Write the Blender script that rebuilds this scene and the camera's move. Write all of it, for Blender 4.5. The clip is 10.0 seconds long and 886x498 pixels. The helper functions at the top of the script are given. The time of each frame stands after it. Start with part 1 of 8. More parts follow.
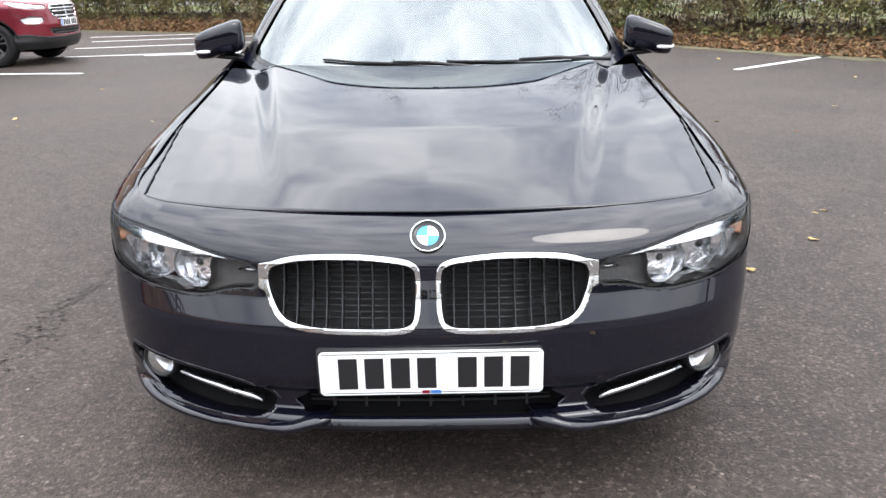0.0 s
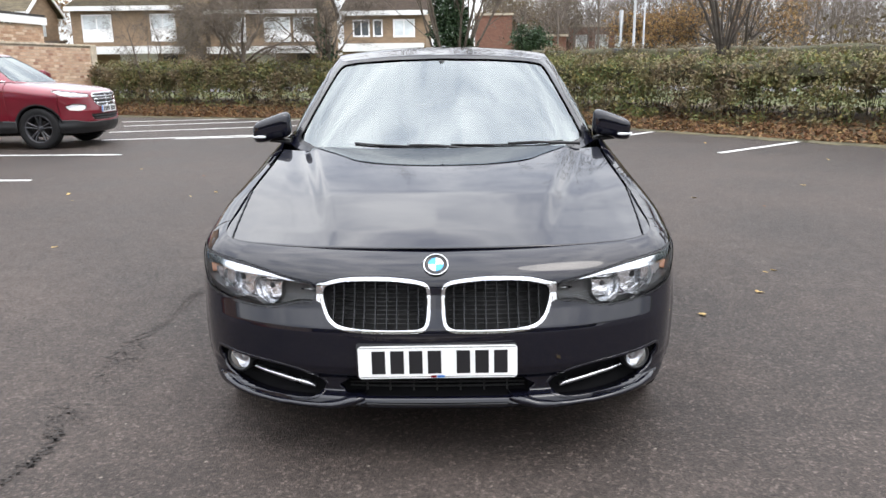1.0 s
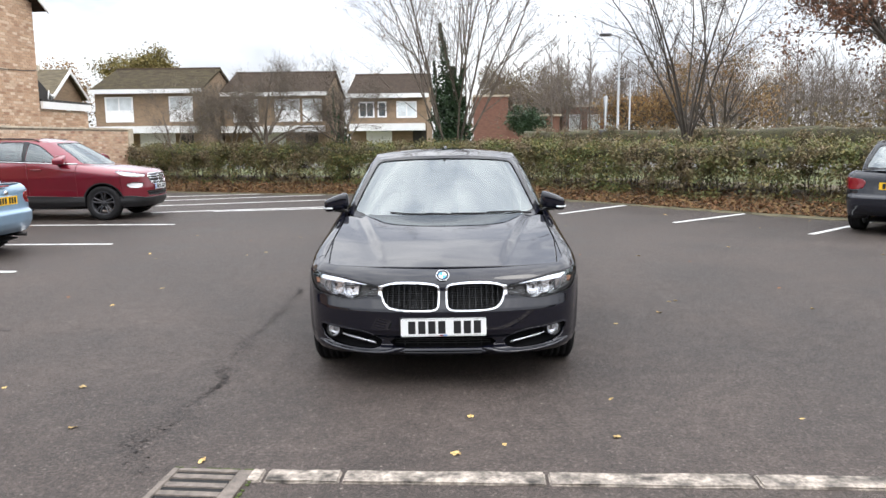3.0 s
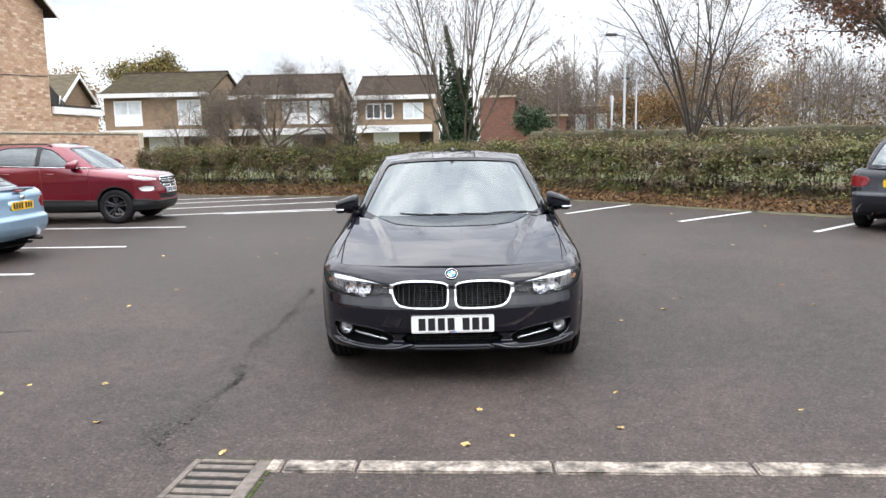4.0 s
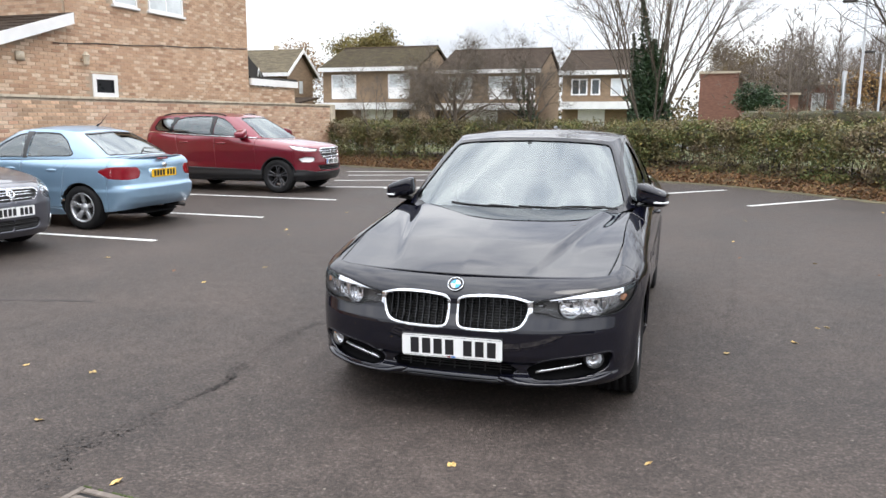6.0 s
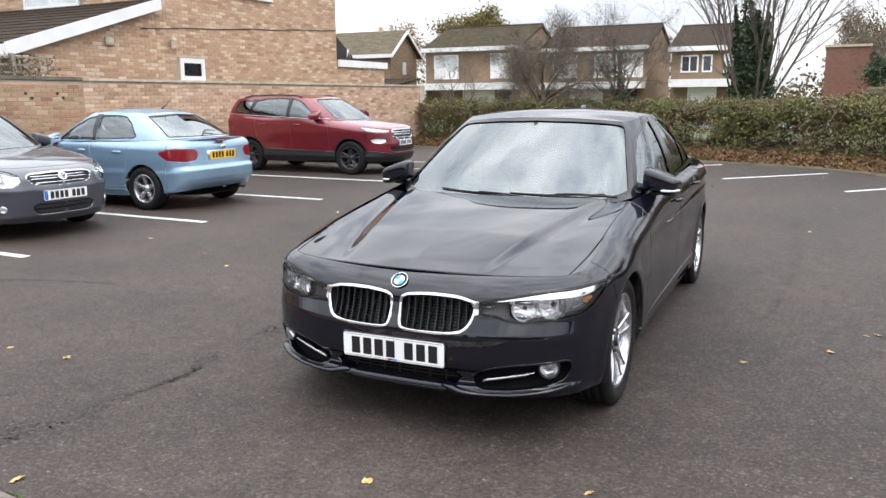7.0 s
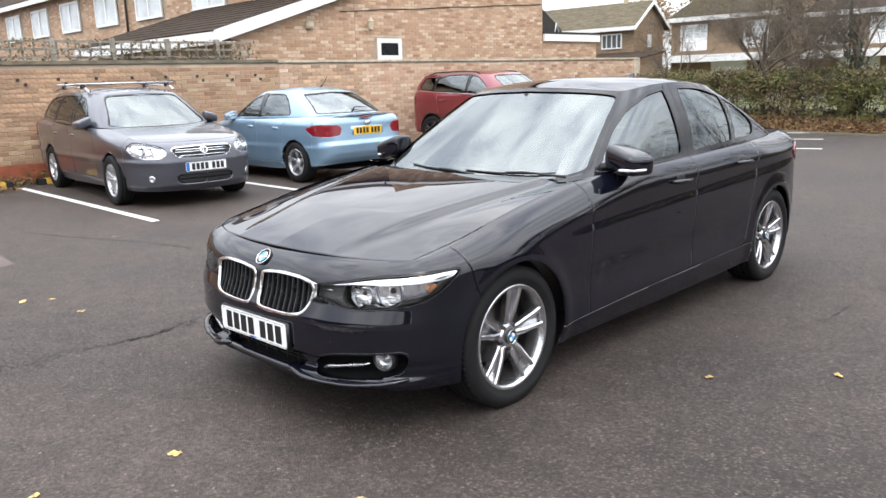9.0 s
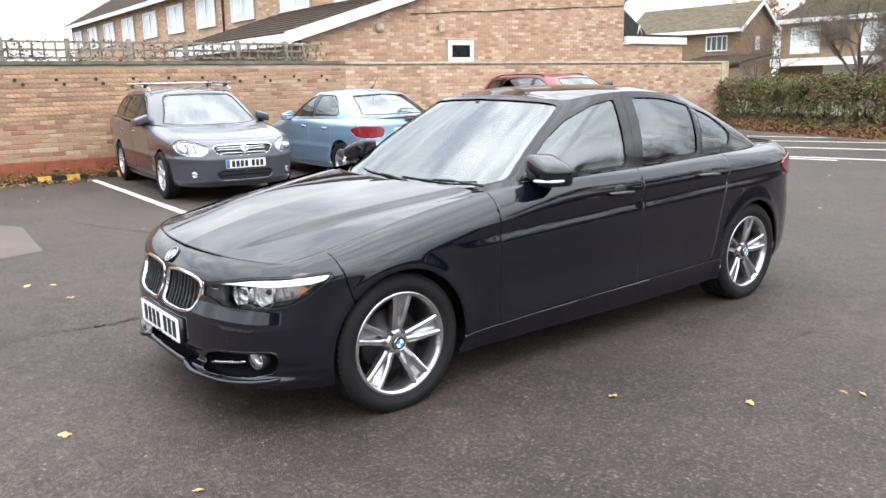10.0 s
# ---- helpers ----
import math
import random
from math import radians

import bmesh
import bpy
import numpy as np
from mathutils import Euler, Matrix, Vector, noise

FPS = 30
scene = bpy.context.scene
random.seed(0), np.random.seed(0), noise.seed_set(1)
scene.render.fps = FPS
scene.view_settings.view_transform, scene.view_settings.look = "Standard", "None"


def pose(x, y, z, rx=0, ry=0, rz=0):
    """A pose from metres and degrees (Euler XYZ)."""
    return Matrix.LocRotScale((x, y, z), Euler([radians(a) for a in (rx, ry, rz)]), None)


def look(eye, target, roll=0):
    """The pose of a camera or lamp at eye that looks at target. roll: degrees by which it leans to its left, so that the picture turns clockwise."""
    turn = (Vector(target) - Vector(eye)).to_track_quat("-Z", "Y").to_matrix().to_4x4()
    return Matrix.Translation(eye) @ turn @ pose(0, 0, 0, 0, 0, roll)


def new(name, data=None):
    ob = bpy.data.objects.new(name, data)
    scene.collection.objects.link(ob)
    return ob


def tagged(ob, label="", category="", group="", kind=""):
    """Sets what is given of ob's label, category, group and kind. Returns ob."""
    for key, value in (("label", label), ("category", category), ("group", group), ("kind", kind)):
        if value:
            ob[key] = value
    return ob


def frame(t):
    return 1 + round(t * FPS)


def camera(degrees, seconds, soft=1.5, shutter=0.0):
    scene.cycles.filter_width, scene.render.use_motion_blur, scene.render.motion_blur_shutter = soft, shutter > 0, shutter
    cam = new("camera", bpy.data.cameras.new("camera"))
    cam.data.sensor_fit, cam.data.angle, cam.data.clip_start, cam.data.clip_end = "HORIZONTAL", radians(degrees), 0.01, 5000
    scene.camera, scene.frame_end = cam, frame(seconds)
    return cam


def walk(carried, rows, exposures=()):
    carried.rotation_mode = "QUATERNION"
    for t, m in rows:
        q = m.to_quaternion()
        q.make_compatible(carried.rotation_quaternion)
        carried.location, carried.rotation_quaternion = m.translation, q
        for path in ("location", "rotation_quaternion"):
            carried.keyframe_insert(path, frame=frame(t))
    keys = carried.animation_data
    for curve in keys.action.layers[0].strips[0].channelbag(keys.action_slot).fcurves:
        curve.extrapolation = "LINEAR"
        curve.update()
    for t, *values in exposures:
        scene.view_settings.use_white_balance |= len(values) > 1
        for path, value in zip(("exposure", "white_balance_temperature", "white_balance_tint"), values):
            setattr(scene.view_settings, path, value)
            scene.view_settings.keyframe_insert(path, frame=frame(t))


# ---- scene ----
# ---- camera and walk ----
PATH = [
    (0, (0.070, -1.612, 1.260), (0.029, 0.272, 0.591), -0.7),
    (0.5, (0.085, -1.951, 1.300), (0.028, -0.036, 0.729), -0.8),
    (1, (0.100, -2.382, 1.340), (0.039, -0.439, 0.870), -0.6),
    (1.5, (0.115, -2.870, 1.390), (0.053, -0.911, 0.993), -0.8),
    (2, (0.130, -3.513, 1.440), (0.072, -1.542, 1.106), -0.7),
    (2.5, (0.145, -4.240, 1.500), (0.087, -2.262, 1.212), -0.6),
    (4, (0.142, -4.765, 1.545), (0.063, -2.787, 1.262), -1.1),
    (4.5, (0.338, -4.497, 1.522), (0.126, -2.528, 1.24), -2.0),
    (5, (0.534, -4.21, 1.503), (0.161, -2.269, 1.196), -1.2),
    (5.5, (0.769, -3.894, 1.515), (0.292, -1.978, 1.192), -0.6),
    (6, (1.128, -3.576, 1.525), (0.514, -1.703, 1.188), 0.1),
    (7.5, (1.975, -2.613, 1.489), (0.965, -0.936, 1.08), -0.9),
    (8, (2.26, -2.307, 1.454), (1.104, -0.732, 1.026), -0.9),
    (8.5, (2.637, -2.045, 1.449), (1.348, -0.578, 1.016), -1.2),
    (9, (2.998, -1.725, 1.448), (1.601, -0.36, 1.019), -1.8),
    (9.5, (3.271, -1.386, 1.456), (1.804, -0.096, 1.028), -1.3),
    (10, (3.639, -1.032, 1.46), (2.07, 0.134, 1.039), -1.2),
]
EXPOSURE = [(0, 0.55), (1.0, 0.24), (2.0, 0.05), (4.0, 0.16), (6.0, 0.06), (7.5, 0.04), (8.5, 0.1), (9.3, 0.32), (10, 0.42)]
cam = camera(59.5, 10.0)
walk(cam, [(t, look(eye, target, roll)) for t, eye, target, roll in PATH], EXPOSURE)

# ---- world, sun, exposure ----
world = bpy.data.worlds.new("overcast_sky")
scene.world = world
world.use_nodes = True
wt = world.node_tree
wbg = wt.nodes["Background"]
sky = wt.nodes.new("ShaderNodeTexSky")
sky.sky_type = "NISHITA"
sky.sun_disc = False
SUN_EL, SUN_ROT = radians(56), radians(130)
sky.sun_elevation, sky.sun_rotation = SUN_EL, SUN_ROT
sky.air_density, sky.dust_density = 1.0, 2.0
w_co = wt.nodes.new("ShaderNodeTexCoord")
w_map = wt.nodes.new("ShaderNodeMapping")
w_map.inputs["Scale"].default_value = (1.9, 1.1, 3.4)
w_map.inputs["Rotation"].default_value = (0, 0, 0.35)
w_noise = wt.nodes.new("ShaderNodeTexNoise")
w_noise.inputs["Scale"].default_value = 2.3
w_noise.inputs["Detail"].default_value = 4.5
w_noise.inputs["Roughness"].default_value = 0.56
w_noise.inputs["Distortion"].default_value = 0.5
w_ramp = wt.nodes.new("ShaderNodeValToRGB")
w_ramp.color_ramp.elements[0].position, w_ramp.color_ramp.elements[1].position = 0.33, 0.66
w_ramp.color_ramp.elements[0].color = (5.2, 5.5, 6.2, 1)
w_ramp.color_ramp.elements[1].color = (10.8, 10.9, 11.1, 1)
w_mix = wt.nodes.new("ShaderNodeMix")
w_mix.data_type = "RGBA"
w_mix.inputs[0].default_value = 0.86
wt.links.new(w_co.outputs["Generated"], w_map.inputs[0])
wt.links.new(w_map.outputs[0], w_noise.inputs["Vector"])
wt.links.new(w_noise.outputs["Fac"], w_ramp.inputs[0])
wt.links.new(sky.outputs[0], w_mix.inputs[6])
wt.links.new(w_ramp.outputs[0], w_mix.inputs[7])
w_sep, w_rise, w_mul = wt.nodes.new("ShaderNodeSeparateXYZ"), wt.nodes.new("ShaderNodeMapRange"), wt.nodes.new("ShaderNodeMix")
w_rise.inputs[1].default_value, w_rise.inputs[2].default_value = 0.0, 1.0
w_rise.inputs[3].default_value, w_rise.inputs[4].default_value = 0.80, 3.2
w_mul.data_type, w_mul.blend_type = "RGBA", "MULTIPLY"
w_mul.inputs[0].default_value = 1.0
wt.links.new(w_co.outputs["Generated"], w_sep.inputs[0])
wt.links.new(w_sep.outputs[2], w_rise.inputs[0])
wt.links.new(w_mix.outputs[2], w_mul.inputs[6])
wt.links.new(w_rise.outputs[0], w_mul.inputs[7])
wt.links.new(w_mul.outputs[2], wbg.inputs[0])
wbg.inputs[1].default_value = 0.14
sun_data = bpy.data.lights.new("sun", "SUN")
sun_data.energy, sun_data.angle, sun_data.color = 0.65, radians(25), (1.0, 0.96, 0.9)
sun = new("sun", sun_data)
sun.matrix_world = look((0, 0, 30), Vector((0, 0, 30)) - Vector((math.sin(SUN_ROT) * math.cos(SUN_EL), math.cos(SUN_ROT) * math.cos(SUN_EL), math.sin(SUN_EL))))

# ---- materials ----
def surface(name, base, rough=0.6, metal=0.0, vary=0.2, scale=6.0, fine=60.0, bump=0.15, depth=0.003, coat=0.0, spec=0.5, tint=None, stretch=(1, 1, 1), each=0.0, rough_vary=0.12):
    """A surface with broad stains, fine grain and relief; each: how far pieces differ from one another."""
    m = bpy.data.materials.new(name)
    m.use_nodes = True
    t = m.node_tree
    b = t.nodes["Principled BSDF"]
    co, mp = t.nodes.new("ShaderNodeTexCoord"), t.nodes.new("ShaderNodeMapping")
    mp.inputs["Scale"].default_value = stretch
    t.links.new(co.outputs["Object"], mp.inputs[0])
    n1, n2 = t.nodes.new("ShaderNodeTexNoise"), t.nodes.new("ShaderNodeTexNoise")
    n1.inputs["Scale"].default_value, n1.inputs["Detail"].default_value = scale, 6
    n2.inputs["Scale"].default_value, n2.inputs["Detail"].default_value = fine, 4
    for n in (n1, n2):
        t.links.new(mp.outputs[0], n.inputs["Vector"])
    dark = tuple(c * (1 - vary) for c in base)
    light = tuple(min(1, c * (1 + vary)) for c in (tint or base))
    r1, r2 = t.nodes.new("ShaderNodeValToRGB"), t.nodes.new("ShaderNodeValToRGB")
    r1.color_ramp.elements[0].position, r1.color_ramp.elements[1].position = 0.3, 0.7
    r1.color_ramp.elements[0].color, r1.color_ramp.elements[1].color = (*dark, 1), (*light, 1)
    r2.color_ramp.elements[0].position, r2.color_ramp.elements[1].position = 0.25, 0.75
    r2.color_ramp.elements[0].color, r2.color_ramp.elements[1].color = (*(3 * (1 - 0.6 * vary,)), 1), (*(3 * (1 + 0.6 * vary,)), 1)
    mix = t.nodes.new("ShaderNodeMix")
    mix.data_type, mix.blend_type = "RGBA", "MULTIPLY"
    mix.inputs[0].default_value = 1
    t.links.new(n1.outputs["Fac"], r1.inputs[0])
    t.links.new(n2.outputs["Fac"], r2.inputs[0])
    t.links.new(r1.outputs[0], mix.inputs[6])
    t.links.new(r2.outputs[0], mix.inputs[7])
    colour = mix.outputs[2]
    if each:
        info, hsv = t.nodes.new("ShaderNodeObjectInfo"), t.nodes.new("ShaderNodeHueSaturation")
        mr = t.nodes.new("ShaderNodeMapRange")
        mr.inputs[3].default_value, mr.inputs[4].default_value = 1 - each, 1 + each
        t.links.new(info.outputs["Random"], mr.inputs[0])
        t.links.new(mr.outputs[0], hsv.inputs["Value"])
        t.links.new(colour, hsv.inputs["Color"])
        colour = hsv.outputs[0]
    t.links.new(colour, b.inputs["Base Color"])
    rr = t.nodes.new("ShaderNodeMapRange")
    rr.inputs[3].default_value, rr.inputs[4].default_value = max(0.02, rough - rough_vary), min(1, rough + rough_vary)
    t.links.new(n1.outputs["Fac"], rr.inputs[0])
    t.links.new(rr.outputs[0], b.inputs["Roughness"])
    b.inputs["Metallic"].default_value = metal
    b.inputs["Specular IOR Level"].default_value = spec
    b.inputs["Coat Weight"].default_value, b.inputs["Coat Roughness"].default_value = coat, 0.02
    if bump:
        bp = t.nodes.new("ShaderNodeBump")
        bp.inputs["Strength"].default_value, bp.inputs["Distance"].default_value = bump, depth
        t.links.new(n2.outputs["Fac"], bp.inputs["Height"])
        t.links.new(bp.outputs[0], b.inputs["Normal"])
    return m


def paint(name, base, metal=0.0, rough=0.28):
    m = surface(name, base, rough, metal, 0.06, 2.5, 900.0, 0, 0.0002, 1.0, 0.5, rough_vary=0.04)
    b = m.node_tree.nodes["Principled BSDF"]
    b.inputs["Coat Roughness"].default_value, b.inputs["Coat IOR"].default_value = 0.012, 1.6
    b.inputs["Specular IOR Level"].default_value = 0.5 if metal else 0.0
    return m


def glass(name, tint, gloss=1.0, ior=1.5):
    """Thin pane: clear tint with a mirror gloss that grows towards grazing angles."""
    m = bpy.data.materials.new(name)
    m.use_nodes = True
    t = m.node_tree
    t.nodes.remove(t.nodes["Principled BSDF"])
    tr, gl, mx, fr = (t.nodes.new(k) for k in ("ShaderNodeBsdfTransparent", "ShaderNodeBsdfGlossy", "ShaderNodeMixShader", "ShaderNodeFresnel"))
    tr.inputs[0].default_value = (*tint, 1)
    gl.inputs["Roughness"].default_value = 0.015
    gl.inputs[0].default_value = (gloss * 0.92, gloss * 0.99, gloss, 1)
    fr.inputs[0].default_value = ior
    t.links.new(fr.outputs[0], mx.inputs[0])
    t.links.new(tr.outputs[0], mx.inputs[1])
    t.links.new(gl.outputs[0], mx.inputs[2])
    t.links.new(mx.outputs[0], t.nodes["Material Output"].inputs[0])
    return m


M_BLACK = paint("black_car_paint", (0.0035, 0.0038, 0.0085), 0.0, 0.2)
M_RED = paint("dark_red_metallic_paint", (0.17, 0.006, 0.018), 0.35, 0.3)
M_BLUE = paint("light_blue_metallic_paint", (0.24, 0.37, 0.50), 0.45, 0.32)
M_GREY = paint("slate_grey_metallic_paint", (0.066, 0.069, 0.088), 0.5, 0.35)
M_DARKCAR = paint("dark_blue_paint", (0.012, 0.014, 0.02), 0.0, 0.25)
M_TRIM = surface("black_plastic", (0.012, 0.012, 0.013), 0.45, 0, 0.15, 20, 300, 0.1, 0.0005)
M_GLOSSTRIM = surface("gloss_black_trim", (0.008, 0.008, 0.009), 0.12, 0, 0.1, 20, 300, 0)
M_SLAT = surface("grey_slat", (0.03, 0.031, 0.034), 0.25, 0.2, 0.1, 20, 300, 0)
M_CHROME = surface("chrome", (0.82, 0.83, 0.85), 0.09, 1.0, 0.04, 10, 200, 0, rough_vary=0.03)
M_SATIN = surface("satin_silver", (0.62, 0.63, 0.65), 0.28, 1.0, 0.05, 12, 200, 0)
M_RIM = surface("grey_alloy", (0.62, 0.62, 0.64), 0.20, 0.95, 0.10, 14, 250, 0.05, 0.0003)
M_RIMSIL = surface("silver_alloy", (0.55, 0.56, 0.58), 0.3, 0.8, 0.08, 14, 250, 0)
M_RIMDARK = surface("dark_alloy", (0.055, 0.055, 0.06), 0.35, 0.5, 0.1, 14, 250, 0)
M_TYRE = surface("tyre_rubber", (0.0095, 0.0095, 0.010), 0.75, 0, 0.25, 14, 220, 0.25, 0.0015, spec=0.25)
M_BRAKE = surface("brake_steel", (0.05, 0.047, 0.045), 0.5, 0.7, 0.2, 14, 100, 0)
M_LENS = glass("clear_lens", (0.97, 0.97, 0.98), 1.0, 1.3)
M_SCREEN = glass("windscreen_glass", (0.36, 0.39, 0.385), 1.0, 2.5)
M_SIDEGLASS = glass("side_glass", (0.34, 0.375, 0.37), 1.0, 2.3)
M_REDLENS = surface("red_lens", (0.20, 0.007, 0.014), 0.12, 0, 0.08, 20, 200, 0, coat=0.6)
M_ORANGE = surface("amber_lens", (0.46, 0.20, 0.09), 0.15, 0, 0.08, 20, 200, 0, coat=0.5)
M_WHITELENS = surface("white_lens", (0.8, 0.81, 0.82), 0.15, 0, 0.05, 40, 300, 0.1, 0.001, coat=0.5)
M_LAMPIN = surface("lamp_reflector", (0.90, 0.91, 0.93), 0.13, 0.85, 0.05, 60, 38, 0.7, 0.008, rough_vary=0.06)
M_LAMPGREY = surface("lamp_tray_grey", (0.085, 0.083, 0.082), 0.35, 0.1, 0.15, 40, 160, 0.3, 0.002)
M_REARGLASS = glass("rear_glass", (0.22, 0.25, 0.25), 1.0, 2.9)
M_LAMPDARK = surface("lamp_bezel_dark", (0.05, 0.05, 0.052), 0.35, 0.2, 0.1, 30, 160, 0)
M_PLATEW = surface("white_plate", (0.82, 0.83, 0.82), 0.35, 0, 0.03, 10, 200, 0)
M_PLATEY = surface("yellow_plate", (0.85, 0.5, 0.02), 0.35, 0, 0.03, 10, 200, 0)
M_PLATEB = surface("blue_plate_band", (0.03, 0.16, 0.5), 0.35, 0, 0.03, 10, 200, 0)
M_INK = surface("black_characters", (0.012, 0.012, 0.014), 0.4, 0, 0.05, 10, 200, 0)
M_BADGEBLUE = surface("badge_blue", (0.02, 0.3, 0.62), 0.15, 0, 0.03, 10, 200, 0, coat=1)
M_BADGEWHITE = surface("badge_white", (0.8, 0.82, 0.83), 0.15, 0, 0.03, 10, 200, 0, coat=1)
M_SEAT = surface("dark_seat_cloth", (0.04, 0.04, 0.043), 0.8, 0, 0.2, 20, 300, 0.3, 0.001)
M_SEATLIGHT = surface("grey_seat_cloth", (0.16, 0.155, 0.15), 0.85, 0, 0.2, 20, 300, 0.3, 0.001)
M_RECESS = surface("dark_recess_plastic", (0.006, 0.006, 0.0065), 0.9, 0, 0.15, 20, 300, 0, spec=0.08)
M_MESH = surface("grille_mesh", (0.010, 0.010, 0.010), 0.7, 0.1, 0.1, 30, 200, 0)

# ---- modelling tools ----
def mesh_ob(name, bm, material, parent=None, label="", smooth=True):
    me = bpy.data.meshes.new(name)
    bm.normal_update()
    bm.to_mesh(me)
    bm.free()
    if material:
        me.materials.append(material)
    if smooth:
        me.shade_smooth()
    ob = new(name, me)
    if parent:
        ob.parent = parent
    if label:
        ob["label"] = label
    return ob


def part(name, bm, material, parent, label="", smooth=True):
    return mesh_ob(name, bm, material, parent, label, smooth)


def empty(name, m, label, category, group="", kind=""):
    ob = new(name)
    ob.empty_display_size = 0.2
    ob.matrix_world = m
    return tagged(ob, label, category, group, kind)


def raw(verts, faces):
    bm = bmesh.new()
    vs = [bm.verts.new(v) for v in verts]
    for f in faces:
        try:
            bm.faces.new([vs[i] for i in f])
        except ValueError:
            pass
    return bm


def add_box(bm, x0, x1, y0, y1, z0, z1, bevel=0.0, m=None):
    mm = Matrix.LocRotScale(((x0 + x1) / 2, (y0 + y1) / 2, (z0 + z1) / 2), None, (x1 - x0, y1 - y0, z1 - z0))
    got = bmesh.ops.create_cube(bm, size=1, matrix=(m @ mm) if m else mm)
    if bevel:
        es = list({e for v in got["verts"] for e in v.link_edges})
        bmesh.ops.bevel(bm, geom=es, offset=bevel, segments=2, affect="EDGES", clamp_overlap=True)
    return bm


def box_bm(x0, x1, y0, y1, z0, z1, bevel=0.0, m=None):
    return add_box(bmesh.new(), x0, x1, y0, y1, z0, z1, bevel, m)


def tube(bm, pts, radii, sides=6, cap=True):
    """A tapered tube through points."""
    pts = [Vector(p) for p in pts]
    rings = []
    for i, p in enumerate(pts):
        d = (pts[min(i + 1, len(pts) - 1)] - pts[max(i - 1, 0)]).normalized()
        a = d.orthogonal().normalized() if i == 0 else (rings_a - d * rings_a.dot(d)).normalized()
        rings_a = a
        b = d.cross(a)
        r = radii[i] if hasattr(radii, "__len__") else radii
        rings.append([bm.verts.new(p + (a * math.cos(2 * math.pi * k / sides) + b * math.sin(2 * math.pi * k / sides)) * r) for k in range(sides)])
    for q, r in zip(rings, rings[1:]):
        for k in range(sides):
            bm.faces.new((q[k], q[(k + 1) % sides], r[(k + 1) % sides], r[k]))
    if cap:
        bm.faces.new(rings[0][::-1])
        bm.faces.new(rings[-1])
    return bm


def lathe(profile, sides=40, axis="x", bm=None, m=None):
    """Turn (along, radius) pairs round an axis."""
    bm = bm or bmesh.new()
    rings = []
    for a, r in profile:
        ring = []
        for k in range(sides):
            c, s = math.cos(2 * math.pi * k / sides) * r, math.sin(2 * math.pi * k / sides) * r
            p = Vector((a, c, s)) if axis == "x" else Vector((c, a, s)) if axis == "y" else Vector((c, s, a))
            ring.append(bm.verts.new(m @ p if m else p))
        rings.append(ring)
    for q, r in zip(rings, rings[1:]):
        for k in range(sides):
            bm.faces.new((q[k], q[(k + 1) % sides], r[(k + 1) % sides], r[k]))
    return bm


def prism(poly, y0, y1, plane="xz", bm=None):
    """A polygon pulled from y0 to y1 across its plane."""
    bm = bm or bmesh.new()
    def at(p, q):
        return (p[0], q, p[1]) if plane == "xz" else (q, p[0], p[1]) if plane == "yz" else (p[0], p[1], q)
    a, b = [bm.verts.new(at(p, y0)) for p in poly], [bm.verts.new(at(p, y1)) for p in poly]
    bm.faces.new(a)
    bm.faces.new(b[::-1])
    n = len(poly)
    for i in range(n):
        bm.faces.new((a[i], b[i], b[(i + 1) % n], a[(i + 1) % n]))
    bmesh.ops.recalc_face_normals(bm, faces=bm.faces)
    return bm


def spline(ctrl, n, k=None):
    """n points on a smooth curve through the control points, evenly spaced."""
    c = np.array(ctrl, float)
    d = np.r_[0, np.cumsum(np.sqrt(np.linalg.norm(np.diff(c, axis=0), axis=1)))] if k is None else np.array(k, float)
    m = np.gradient(c, d, axis=0)
    t = np.linspace(d[0], d[-1], max(n * 4, 200))
    p = hermite(d, c, m, t)
    if k is not None:
        return hermite(d, c, m, np.linspace(d[0], d[-1], n))
    s = np.r_[0, np.cumsum(np.linalg.norm(np.diff(p, axis=0), axis=1))]
    return np.stack([np.interp(np.linspace(0, s[-1], n), s, p[:, j]) for j in range(c.shape[1])], 1)


def hermite(d, c, m, t):
    i = np.clip(np.searchsorted(d, t, side="right") - 1, 0, len(d) - 2)
    h = (d[i + 1] - d[i])[:, None]
    w = ((t - d[i]) / (d[i + 1] - d[i]))[:, None]
    return (2*w**3 - 3*w**2 + 1)*c[i] + (w**3 - 2*w**2 + w)*h*m[i] + (-2*w**3 + 3*w**2)*c[i+1] + (w**3 - w**2)*h*m[i+1]


def smooth_step(x, keys):
    """A smooth curve through (x, value) keys."""
    k = np.array(keys, float)
    m = np.gradient(k[:, 1:], k[:, 0], axis=0)
    return hermite(k[:, 0], k[:, 1:], m, np.clip(np.asarray(x, float), k[0, 0], k[-1, 0]))[:, 0]


def rounded(poly, rounds=2):
    p = np.array(poly, float)
    for _ in range(rounds):
        q = np.roll(p, -1, axis=0)
        p = np.stack([0.78 * p + 0.22 * q, 0.22 * p + 0.78 * q], 1).reshape(-1, 2)
    return p


def soft_corners(poly, r, steps=5):
    """The polygon with its corners rounded off over the length r."""
    p, out = np.array(poly, float), []
    for a, v, b in zip(np.roll(p, 1, axis=0), p, np.roll(p, -1, axis=0)):
        la, lb = np.linalg.norm(a - v), np.linalg.norm(b - v)
        s0, s1 = v + (a - v) * min(r / la, 0.45), v + (b - v) * min(r / lb, 0.45)
        for w in np.linspace(0, 1, steps):
            out.append((1 - w) ** 2 * s0 + 2 * w * (1 - w) * v + w * w * s1)
    return np.array(out)


